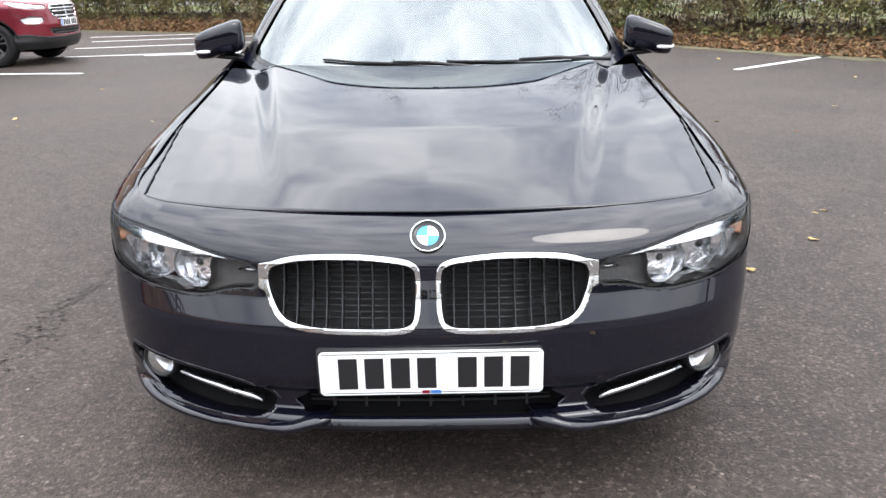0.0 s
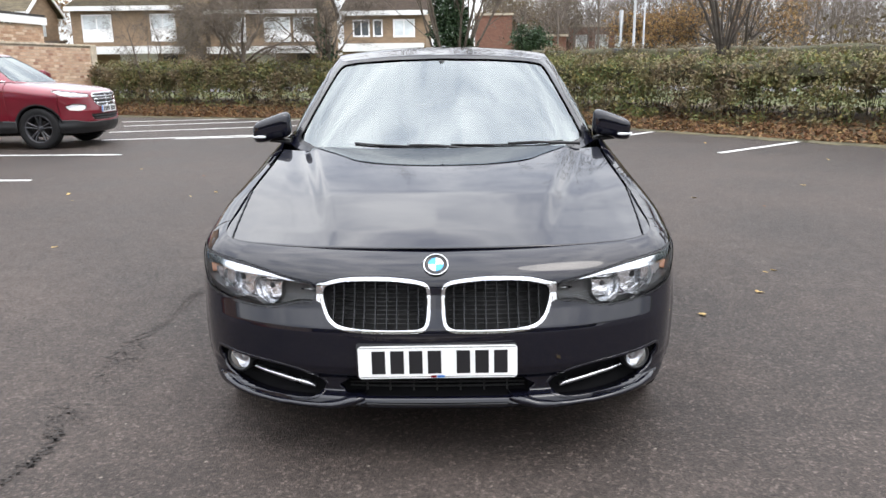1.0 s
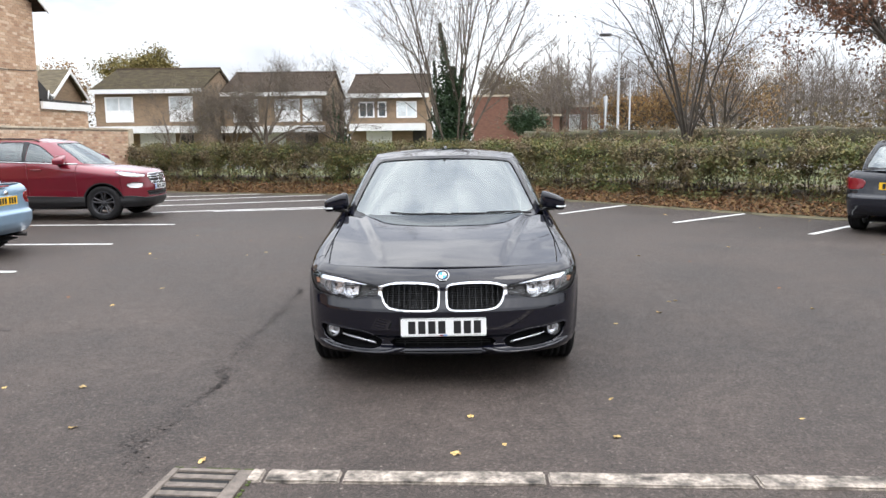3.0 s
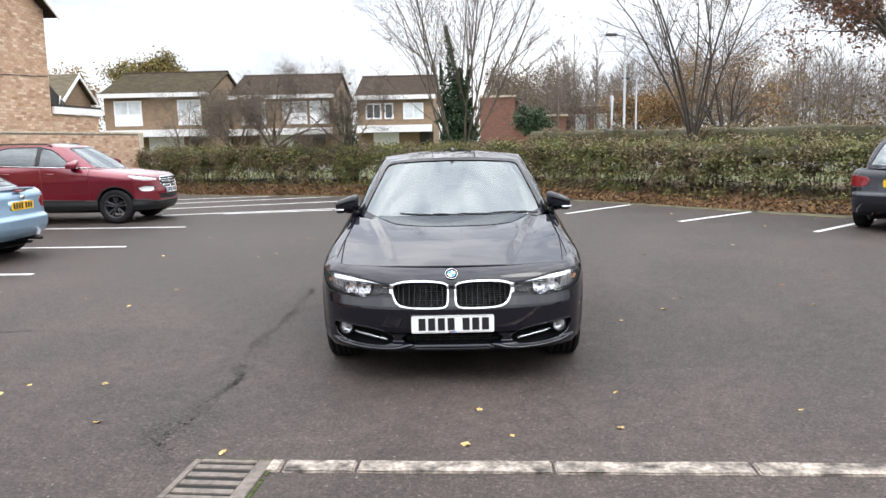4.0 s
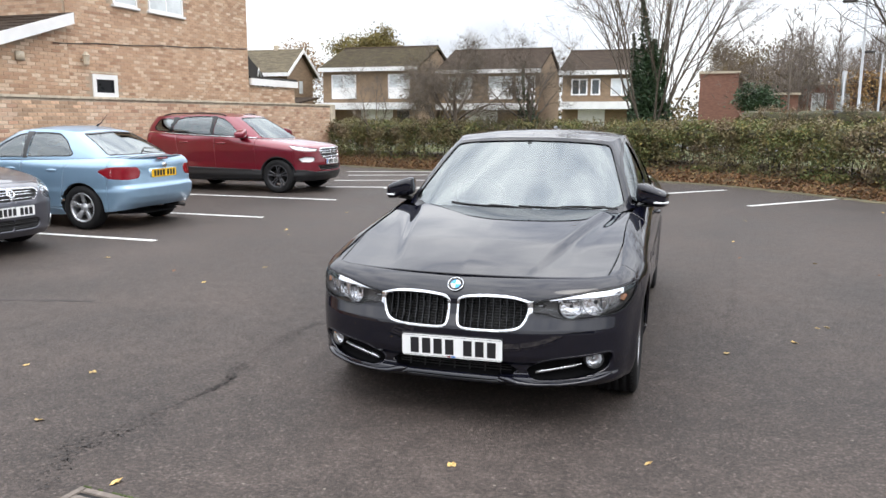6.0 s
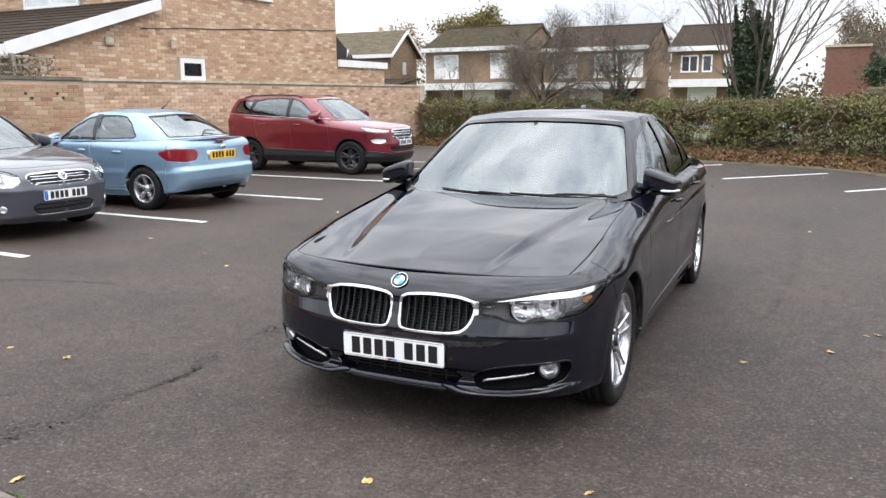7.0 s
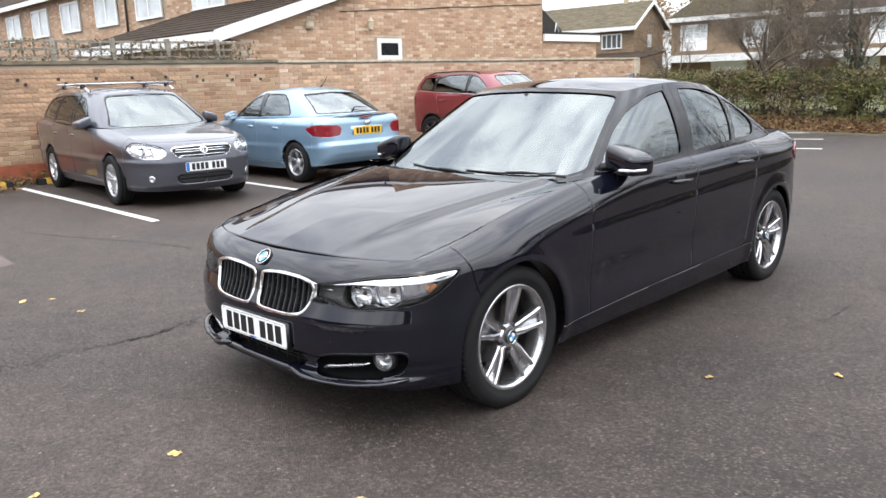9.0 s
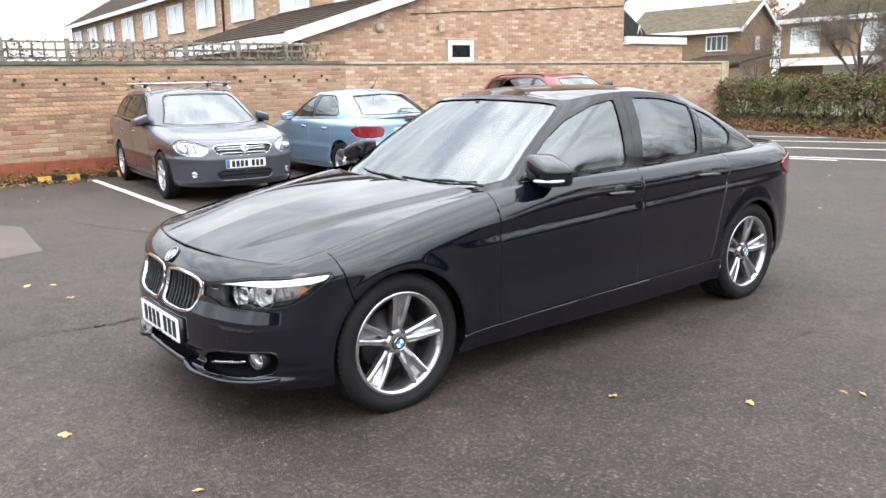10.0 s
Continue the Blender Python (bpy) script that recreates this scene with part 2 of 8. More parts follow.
def inside(poly, x, y):
    """Signed distance to a polygon, positive within."""
    p = np.asarray(poly, float)
    q = np.roll(p, -1, axis=0)
    best, within = np.full(x.shape, 1e9), np.zeros(x.shape, bool)
    for (ax, ay), (bx, by) in zip(p, q):
        ex, ey = bx - ax, by - ay
        h = np.clip(((x - ax) * ex + (y - ay) * ey) / (ex * ex + ey * ey + 1e-12), 0, 1)
        best = np.minimum(best, np.hypot(x - ax - ex * h, y - ay - ey * h))
        cross = (ay > y) != (by > y)
        within ^= cross & (x < (bx - ax) * (y - ay) / (by - ay + 1e-12) + ax)
    return np.where(within, best, -best)


def grid_normals(p):
    a, b = np.gradient(p, axis=0), np.gradient(p, axis=1)
    n = np.cross(a, b)
    return n / (np.linalg.norm(n, axis=2, keepdims=True) + 1e-12)


def carve(p, d, rim=0.0, out=0.0, flip=False, n=None, bm=None):
    """The part of a grid of points where d is positive, cut cleanly along d = 0, with a rim turned inwards there."""
    bm = bm or bmesh.new()
    n = grid_normals(p) if n is None else n
    if flip:
        n = -n
    p = p + n * out
    nu, nv = d.shape
    made, cut = {}, {}

    def corner(i, j):
        if (i, j) not in made:
            made[i, j] = bm.verts.new(p[i, j])
        return made[i, j]

    def cross(a, b):
        key = (a, b) if a < b else (b, a)
        if key not in cut:
            (i, j), (k, l) = key
            w = d[i, j] / (d[i, j] - d[k, l])
            w = min(max(w, 0.02), 0.98)
            v = bm.verts.new(p[i, j] * (1 - w) + p[k, l] * w)
            cut[key] = (v, n[i, j] * (1 - w) + n[k, l] * w)
        return cut[key][0]

    live = (d[:-1, :-1] > 0) | (d[1:, :-1] > 0) | (d[1:, 1:] > 0) | (d[:-1, 1:] > 0)
    for i, j in np.argwhere(live):
        ring = [(i, j), (i + 1, j), (i + 1, j + 1), (i, j + 1)]
        vs = []
        for k in range(4):
            a, b = ring[k], ring[(k + 1) % 4]
            if d[a] > 0:
                vs.append(corner(*a))
            if (d[a] > 0) != (d[b] > 0):
                vs.append(cross(a, b))
        if len(vs) > 2:
            try:
                bm.faces.new(vs if not flip else vs[::-1])
            except ValueError:
                pass
    if rim:
        deep = {v: bm.verts.new(Vector(v.co) - Vector(nn) * rim) for v, nn in cut.values()}
        for e in list(bm.edges):
            if len(e.link_faces) == 1 and e.verts[0] in deep and e.verts[1] in deep:
                lp = e.link_loops[0]
                a, b = lp.vert, lp.link_loop_next.vert
                bm.faces.new((b, a, deep[a], deep[b]))
        loose = [v for v in bm.verts if not v.link_faces]
        if loose:
            bmesh.ops.delete(bm, geom=loose, context="VERTS")
    return bm


def coons(c0, c1, d0, d1):
    """A surface between four edge curves: c0 and c1 run in s, d0 and d1 in t."""
    ns, nt = len(c0), len(d0)
    s, t = np.linspace(0, 1, ns)[:, None, None], np.linspace(0, 1, nt)[None, :, None]
    a = (1 - t) * c0[:, None] + t * c1[:, None]
    b = (1 - s) * d0[None] + s * d1[None]
    c = (1-s)*(1-t)*c0[0] + s*(1-t)*c0[-1] + (1-s)*t*c1[0] + s*t*c1[-1]
    return a + b - c


def mirror(p):
    return p * np.array([-1, 1, 1])

# ---- cars ----
def shell(spec, step, nv=56):
    """The lower body of a car as one grid that runs round it from the middle of its tail to the middle of its nose and back."""
    ctrl = spec["plan"]
    length = sum(math.dist(a, b) for a, b in zip(ctrl, ctrl[1:]))
    nu = int(length / step)
    w = spline(ctrl, nu)
    s = np.r_[0, np.cumsum(np.linalg.norm(np.diff(w, axis=0), axis=1))]
    tan = np.gradient(w, axis=0)
    tan /= np.linalg.norm(tan, axis=1, keepdims=True)
    tan[0], tan[-1] = (1, 0), (-1, 0)
    out = np.stack([tan[:, 1], -tan[:, 0]], 1)
    y = w[:, 1]
    zb, zs, zt, ins = (smooth_step(y, spec[k]) for k in ("low", "knee", "top", "inset"))
    v = np.linspace(0, 1, nv)
    split = 0.6
    z = np.where(v[None] < split, zb[:, None] + (zs - zb)[:, None] * (v / split)[None], 0)
    full = radians(66)
    ang = np.clip((v - split) / (1 - split), 0, 1) * full
    z = np.where(v[None] < split, z, zs[:, None] + (zt - zs)[:, None] * (np.sin(ang) / math.sin(full))[None])
    o = ins[:, None] * ((1 - np.cos(ang)) / (1 - math.cos(full)))[None]
    wf, ws, wr = np.clip(-out[:, 1], 0, 1) ** 2, out[:, 0] ** 2, np.clip(out[:, 1], 0, 1) ** 2
    for wgt, key in ((wf, "front"), (ws, "side"), (wr, "rear")):
        prof = np.array(spec[key], float)
        o += wgt[:, None] * np.interp(z, prof[:, 0], prof[:, 1])
    if "crease" in spec:
        o += spec["crease"](y[:, None], z) * ws[:, None]
    p = np.stack([w[:, 0, None] - out[:, 0, None] * o, w[:, 1, None] - out[:, 1, None] * o, z], 2)
    p[0, :, 0] = 0
    p[-1, :, 0] = 0
    full = np.concatenate([mirror(p[::-1][:-1]), p])
    ss = np.r_[-s[::-1][:-1], s]
    return {"p": full, "n": grid_normals(full), "s": np.repeat(ss[:, None], nv, 1), "z": full[:, :, 2], "half": p, "s1": s, "w": w}


def s_of(sh, x=None, y=None):
    """How far round the body a place lies: by x across the nose or tail, by y along the flank."""
    w, s = sh["w"], sh["s1"]
    if y is not None:
        return float(np.interp(y, w[:, 1], s))
    k = int(np.argmax(w[:, 0]))
    return float(np.interp(x, w[:k, 0], s[:k]))


def s_tail(sh, x):
    w, s = sh["w"], sh["s1"]
    k = int(np.argmax(w[:, 0]))
    return float(np.interp(-x, -w[k:, 0], s[k:]))


def spot(sh, s, z):
    """The place and the outward direction on the body at s and height z."""
    i = int(np.argmin(np.abs(sh["s"][:, 0] - s)))
    j = int(np.argmin(np.abs(sh["z"][i] - z)))
    return Vector(sh["p"][i, j]), Vector(sh["n"][i, j])


def facing(p, n, out=0.0):
    """A pose at p whose y axis points inwards, against n."""
    return Matrix.Translation(p + n * out) @ (-n).to_track_quat("Y", "Z").to_matrix().to_4x4()


def cabin(spec, na=260, nb=34):
    base, top = np.array(spec["belt"], float), np.array(spec["roof"], float)
    k = np.r_[0, np.cumsum(np.sqrt(np.linalg.norm(np.diff(base + top, axis=0), axis=1)))]
    lo, hi = spline(base, na, k), spline(top, na, k)
    b = np.linspace(0, 1, nb)[None, :, None]
    p = lo[:, None] * (1 - b) + hi[:, None] * b
    tan = np.gradient(lo, axis=0)
    side = np.stack([tan[:, 1], -tan[:, 0]], 1)
    side /= np.linalg.norm(side, axis=1, keepdims=True) + 1e-9
    swell = spec.get("swell", 0.03) * 4 * b[:, :, 0] * (1 - b[:, :, 0])
    p[:, :, 0] += side[:, 0, None] * swell
    p[:, :, 1] += side[:, 1, None] * swell
    p[0, :, 0] = p[-1, :, 0] = 0
    full = np.concatenate([mirror(p[::-1][:-1]), p])
    return {"p": full, "n": grid_normals(full), "hi": hi, "lo": lo}


def roof_bm(spec, cab, rows=14):
    hi = cab["hi"]
    y0, y1 = spec["spine"][0][0], spec["spine"][-1][0]
    k = np.linspace(0, 1, rows)[None, :, None]
    yy = np.clip(hi[:, 1], y0, y1)
    spine = np.stack([0 * yy, yy, smooth_step(yy, spec["spine"])], 1)
    p = hi[:, None] * (1 - k) + spine[:, None] * k
    rise = 1 - (1 - k[:, :, 0]) ** 2.2
    p[:, :, 2] = hi[:, 2, None] + (spine[:, 2] - hi[:, 2])[:, None] * rise
    p[0, :, 0] = p[-1, :, 0] = 0
    full = np.concatenate([mirror(p[::-1][:-1]), p])
    bm = carve(full, np.ones(full.shape[:2]))
    bmesh.ops.remove_doubles(bm, verts=bm.verts, dist=0.0015)
    return bm


def lid(sh, cab, spec, front=True, n=40):
    """Bonnet or boot lid: a surface between the body's upper edge and the cabin."""
    half, w = sh["half"], sh["w"]
    rail = half[:, -1]
    if front:
        ya, yb = spec["bonnet_corner"], spec["bonnet_back"]
        i, j = int(np.argmin(np.abs(w[:, 1] - ya))), int(np.argmin(np.abs(w[:, 1] - yb)))
        c0, d1 = spline(rail[: i + 1], n), spline(rail[i: j + 1], n)
        mid = np.array(spec["bonnet_mid"], float)
        d0 = spline(np.stack([0 * mid[:, 0], mid[:, 0], mid[:, 1]], 1), n)
        d0[0] = rail[0]
        a, b = d0[-1], d1[-1]
        t = np.linspace(0, 1, n)[:, None]
        c1 = a * (1 - t) + b * t
        c1[:, 1] = a[1] + (b[1] - a[1]) * t[:, 0] ** 2
        c1[:, 2] = a[2] + (b[2] - a[2]) * t[:, 0] ** 1.6
    else:
        ya, yb = spec["boot_front"], spec["boot_corner"]
        i, j = int(np.argmin(np.abs(w[:, 1] - ya))), int(np.argmin(np.abs(w[:, 1] - yb)))
        d1, c1 = spline(rail[i: j + 1], n), spline(rail[j:], n)[::-1]
        mid = np.array(spec["boot_mid"], float)
        d0 = spline(np.stack([0 * mid[:, 0], mid[:, 0], mid[:, 1]], 1), n)
        d0[-1] = c1[0]
        t = np.linspace(0, 1, n)[:, None]
        c0 = d0[0] * (1 - t) + d1[0] * t
        c0[:, 1] = d0[0, 1] + (d1[0, 1] - d0[0, 1]) * t[:, 0] ** 2
    p = coons(c0, c1, d0, d1)
    if front and "bonnet_shape" in spec:
        p[:, :, 2] += spec["bonnet_shape"](p[:, :, 0], p[:, :, 1])
    p[0, :, 0] = 0
    return np.concatenate([mirror(p[::-1][:-1]), p])


def wheel(car, hub_at, side, radius, rim_r, width, style, m_rim, cap=None):
    """side: +1 for the wheel whose outer face looks to +x."""
    m = Matrix.Translation(hub_at) @ Matrix.Diagonal((side, 1, 1, 1))
    h = width / 2
    hub = part("wheel", lathe([(-h * 0.6, 0.0), (-h * 0.6, rim_r * 0.62), (h * 0.1, rim_r * 0.62), (h * 0.12, rim_r * 0.3), (h * 0.3, 0.07), (h * 0.3, 0.0)], 32, m=m), M_BRAKE, car)
    g = 0.008
    prof = [(-h * 0.8, rim_r), (-h, rim_r + 0.02), (-h, radius - 0.035), (-h * 0.86, radius - 0.006)]
    for a in (-0.55, -0.18, 0.18, 0.55):
        prof += [(h * (a - 0.06), radius - 0.001), (h * (a - 0.055), radius - g), (h * (a + 0.055), radius - g), (h * (a + 0.06), radius - 0.001)]
    prof += [(h * 0.86, radius - 0.006), (h * 0.99, radius - 0.03), (h * 1.02, radius - 0.055), (h * 1.0, rim_r + 0.03), (h * 0.93, rim_r + 0.012), (h * 0.86, rim_r)]
    bm = lathe(prof, 72, m=m)
    for k in range(72):
        a = 2 * math.pi * k / 72
        for q in (-0.74, 0.74):
            add_box(bm, h * (q - 0.10), h * (q + 0.10), -0.008, 0.008, radius - 0.012, radius - 0.0035, m=m @ Matrix.Rotation(a, 4, "X") @ Matrix.Rotation(0.3 * q, 4, "Z"))
    tyre = part("tyre", bm, M_TYRE, hub)
    f = h * 0.86
    rim = part("rim", lathe([(f, rim_r + 0.006), (f + 0.006, rim_r + 0.002), (f + 0.003, rim_r - 0.010), (f - 0.010, rim_r - 0.018), (f - 0.030, rim_r - 0.024), (-h * 0.5, rim_r - 0.035), (-h * 0.8, rim_r - 0.02), (-h * 0.8, rim_r)], 72, m=m), m_rim, hub)
    count, pair, wide = style
    bm = bmesh.new()
    for k in range(count):
        turn = m @ Matrix.Rotation(2 * math.pi * k / count + (-0.10 if cap else 0), 4, "X")
        if cap:
            # one stem from the hub that forks into two blades, with a sunk floor between them
            floor = []
            for rr, hw, xo in ((0.030, 0.026, f - 0.050), (0.090, 0.028, f - 0.046), (rim_r * 0.7, 0.032, f - 0.034), (rim_r - 0.012, 0.038, f - 0.018)):
                floor.append([bm.verts.new(turn @ Vector((xo - 0.010, y, rr))) for y in (-hw, hw)])
            for a, b in zip(floor, floor[1:]):
                bm.faces.new((a[0], a[1], b[1], b[0]))
        for q in ((-1, 1) if pair else (0,)):
            rows = []
            if cap:
                keys = ((0.032, 0.013, 0.0155, f - 0.038), (0.075, 0.0155, 0.0155, f - 0.026), (0.105, 0.023, 0.0135, f - 0.018), (rim_r * 0.72, 0.032, 0.0115, f - 0.008), (rim_r - 0.008, 0.040, 0.0135, f - 0.001))
            else:
                keys = ((0.035, 0.011, 0.012, f - 0.040), (0.085, 0.0195, wide * 0.85, f - 0.020), (rim_r * 0.70, 0.030, wide * 0.92, f - 0.010), (rim_r - 0.010, 0.046, wide * 1.2, f - 0.003))
            for rr, off, hw, xo in keys:
                y = q * off if pair else 0
                rows.append([bm.verts.new(turn @ Vector(c)) for c in ((xo - 0.035, y - hw, rr), (xo - 0.006, y - hw, rr), (xo, y - hw * 0.45, rr), (xo, y + hw * 0.45, rr), (xo - 0.006, y + hw, rr), (xo - 0.035, y + hw, rr))])
            for a, b in zip(rows, rows[1:]):
                for i in range(6):
                    bm.faces.new((a[i], a[(i + 1) % 6], b[(i + 1) % 6], b[i]))
            bm.faces.new(rows[0])
            bm.faces.new(rows[-1][::-1])
    lathe([(f - 0.06, 0.066), (f - 0.036, 0.060), (f - 0.024, 0.050), (f - 0.022, 0.034)], 30, bm=bm, m=m)
    bmesh.ops.recalc_face_normals(bm, faces=bm.faces)
    part("spokes", bm, m_rim, rim, smooth=False)
    bm = lathe([(f - 0.03, 0.036), (f - 0.014, 0.034), (f - 0.011, 0.028), (f - 0.011, 0.0)], 24, m=m)
    c = part("centre_cap", bm, M_TRIM if cap else m_rim, rim)
    if cap:
        for k in range(5):
            part("lug_bolt", lathe([(f - 0.04, 0.011), (f - 0.022, 0.010), (f - 0.020, 0.0)], 10, m=m @ Matrix.Rotation(2 * math.pi * (k + 0.5) / 5, 4, "X") @ Matrix.Translation((0, 0, 0.056))), M_TRIM, rim)
        badge(c, m @ Matrix.Translation((f - 0.0095, 0, 0)) @ Matrix.Rotation(-math.pi / 2, 4, "Z"), 0.032)
    return hub


def badge(parent, m, r):
    """A round quartered badge; y of m points outwards."""
    bm = lathe([(-0.004, r), (0.002, r), (0.003, r * 0.94), (0.0012, r * 0.93), (0.0012, r * 0.62)], 36, "y", m=m)
    part("badge_ring", bm, M_GLOSSTRIM, parent)
    part("badge_rim", lathe([(0.0005, r), (0.0035, r * 0.99), (0.0035, r * 0.93), (0.0015, r * 0.92)], 36, "y", m=m), M_CHROME, parent)
    for q in range(4):
        vs = [m @ Vector((0, 0.0024, 0))] + [m @ Vector((math.cos(a) * r * 0.62, 0.0024, math.sin(a) * r * 0.62)) for a in np.linspace(q * math.pi / 2, (q + 1) * math.pi / 2, 9)]
        part("badge_quarter", raw(vs, [range(len(vs))]), M_BADGEBLUE if q % 2 == 0 else M_BADGEWHITE, parent, smooth=False)


def plate(car, m, width, height, m_plate, groups, band=False, sticker=False):
    """A number plate whose characters are plain bars; y of m points outwards."""
    bm = prism([(-width/2+0.008, -height/2), (width/2-0.008, -height/2), (width/2, -height/2+0.008), (width/2, height/2-0.008), (width/2-0.008, height/2), (-width/2+0.008, height/2), (-width/2, height/2-0.008), (-width/2, -height/2+0.008)], 0.0, 0.004)
    bmesh.ops.transform(bm, matrix=m, verts=bm.verts)
    ob = part("number_plate", bm, m_plate, car, "number plate with dark bars for characters", False)
    x = width / 2 - (0.075 if band else 0.045) * width / 0.52
    step, gap = 0.061 * width / 0.52 * (0.93 if band else 1), 0.033 * width / 0.52
    for n in groups:
        for _ in range(n):
            bm = box_bm(x - step * 0.72, x, 0.004, 0.0052, -height * 0.355, height * 0.355)
            bmesh.ops.transform(bm, matrix=m, verts=bm.verts)
            part("character_bar", bm, M_INK, ob, smooth=False)
            x -= step
        x -= gap
    for z in (-height / 2 + 0.005, height / 2 - 0.005):
        bm = box_bm(-width/2 + 0.008, width/2 - 0.008, 0.004, 0.0045, z - 0.0008, z + 0.0008)
        bmesh.ops.transform(bm, matrix=m, verts=bm.verts)
        part("border_line", bm, M_INK, ob, smooth=False)
    if band:
        bm = box_bm(width/2 - 0.045, width/2 - 0.004, 0.004, 0.005, -height/2 + 0.004, height/2 - 0.004)
        bmesh.ops.transform(bm, matrix=m, verts=bm.verts)
        part("blue_band", bm, M_PLATEB, ob, smooth=False)
    if sticker:
        for x0, x1, mm in ((0.004, 0.022, M_REDLENS), (-0.022, 0.002, M_PLATEB)):
            bm = box_bm(x0, x1, 0.0046, 0.0054, -height/2 + 0.002, -height/2 + 0.010)
            bmesh.ops.transform(bm, matrix=m, verts=bm.verts)
            part("sticker_bar", bm, mm, ob, smooth=False)
    return ob


def ball(bm, m, segs=20, rings=12, power=1.0):
    got = bmesh.ops.create_uvsphere(bm, u_segments=segs, v_segments=rings, radius=1)
    for v in got["verts"]:
        c = v.co
        v.co = m @ Vector([math.copysign(abs(q) ** power, q) for q in c])
    return bm


def door_mirror(car, at, side, m_body, scale=1.0, strip=True):
    m = Matrix.Translation(at) @ Matrix.Diagonal((side * scale, scale, scale, 1))
    bm = bmesh.new()
    ball(bm, Matrix.LocRotScale((0.112, -0.026, 0.078), Euler((0, 0.06, -0.16)), (0.112, 0.112, 0.072)), 32, 20, 0.40)
    for v in bm.verts:
        if v.co.y > 0.05:
            v.co.y = 0.05 + (v.co.y - 0.05) * 0.12
        k = (v.co.x - 0.115) / 0.118
        v.co.z = 0.066 + (v.co.z - 0.066) * (1 - 0.20 * k)
        v.co.z += -0.016 * k - 0.010 * max(0, k) ** 2 + (0.012 if v.co.z < 0.06 and k < 0 else 0)
    bmesh.ops.transform(bm, matrix=m, verts=bm.verts)
    if side < 0:
        bmesh.ops.reverse_faces(bm, faces=bm.faces)
    ob = part("door_mirror", bm, m_body, car)
    bm = bmesh.new()
    rows = []
    for x, y, z, w, h in ((-0.10, 0.02, -0.035, 0.045, 0.016), (-0.02, 0.0, -0.012, 0.040, 0.016), (0.06, -0.005, 0.004, 0.05, 0.014), (0.16, -0.005, 0.012, 0.05, 0.012)):
        rows.append([bm.verts.new(m @ Vector((x, y + a * w, z + b * h))) for a, b in ((-1, -0.5), (-0.6, -1), (0.6, -1), (1, -0.5), (1, 0.5), (0.6, 1), (-0.6, 1), (-1, 0.5))])
    for a, b in zip(rows, rows[1:]):
        for i in range(8):
            bm.faces.new((a[i], b[i], b[(i + 1) % 8], a[(i + 1) % 8]))
    bm.faces.new(rows[0]), bm.faces.new(rows[-1])
    bmesh.ops.recalc_face_normals(bm, faces=bm.faces)
    part("mirror_arm", bm, M_TRIM, ob)
    bm = bmesh.new()
    ball(bm, m @ Matrix.LocRotScale((0.108, 0.055, 0.068), None, (0.080, 0.004, 0.042)), 20, 10, 0.7)
    part("mirror_glass", bm, M_CHROME, ob)
    if strip:
        bm = bmesh.new()
        pts = [m @ Vector((0.112 + 0.115 * math.cos(a), -0.035 - 0.130 * math.sin(a), 0.040 - 0.006 * math.cos(a))) for a in np.linspace(-0.1, 1.45, 12)]
        tube(bm, pts, [0.004] + [0.0075] * 10 + [0.005], 6)
        part("indicator_strip", bm, M_WHITELENS, ob, "white indicator lens")
    return ob


def seat(car, x, y, z, m_cloth, width=0.5):
    bm = box_bm(x - width/2, x + width/2, y - 0.25, y + 0.25, z, z + 0.16, 0.05)
    ob = part("seat", bm, m_cloth, car)
    tall = 0.6 if width < 0.7 else 0.46
    bm = box_bm(-width/2, width/2, -0.07, 0.07, 0, tall, 0.055, Matrix.Translation((x, y + 0.22, z + 0.12)) @ Matrix.Rotation(-0.35, 4, "X"))
    part("seat_back", bm, m_cloth, ob)
    if width < 0.7:
        bm = box_bm(-0.13, 0.13, -0.045, 0.045, 0.63, 0.80, 0.04, Matrix.Translation((x, y + 0.22, z + 0.12)) @ Matrix.Rotation(-0.30, 4, "X"))
        part("headrest", bm, m_cloth, ob)
    else:
        for q in (-0.42, 0, 0.42):
            bm = box_bm(q - 0.12, q + 0.12, -0.045, 0.045, 0.46, 0.57, 0.04, Matrix.Translation((x, y + 0.22, z + 0.12)) @ Matrix.Rotation(-0.30, 4, "X"))
            part("headrest", bm, m_cloth, ob)


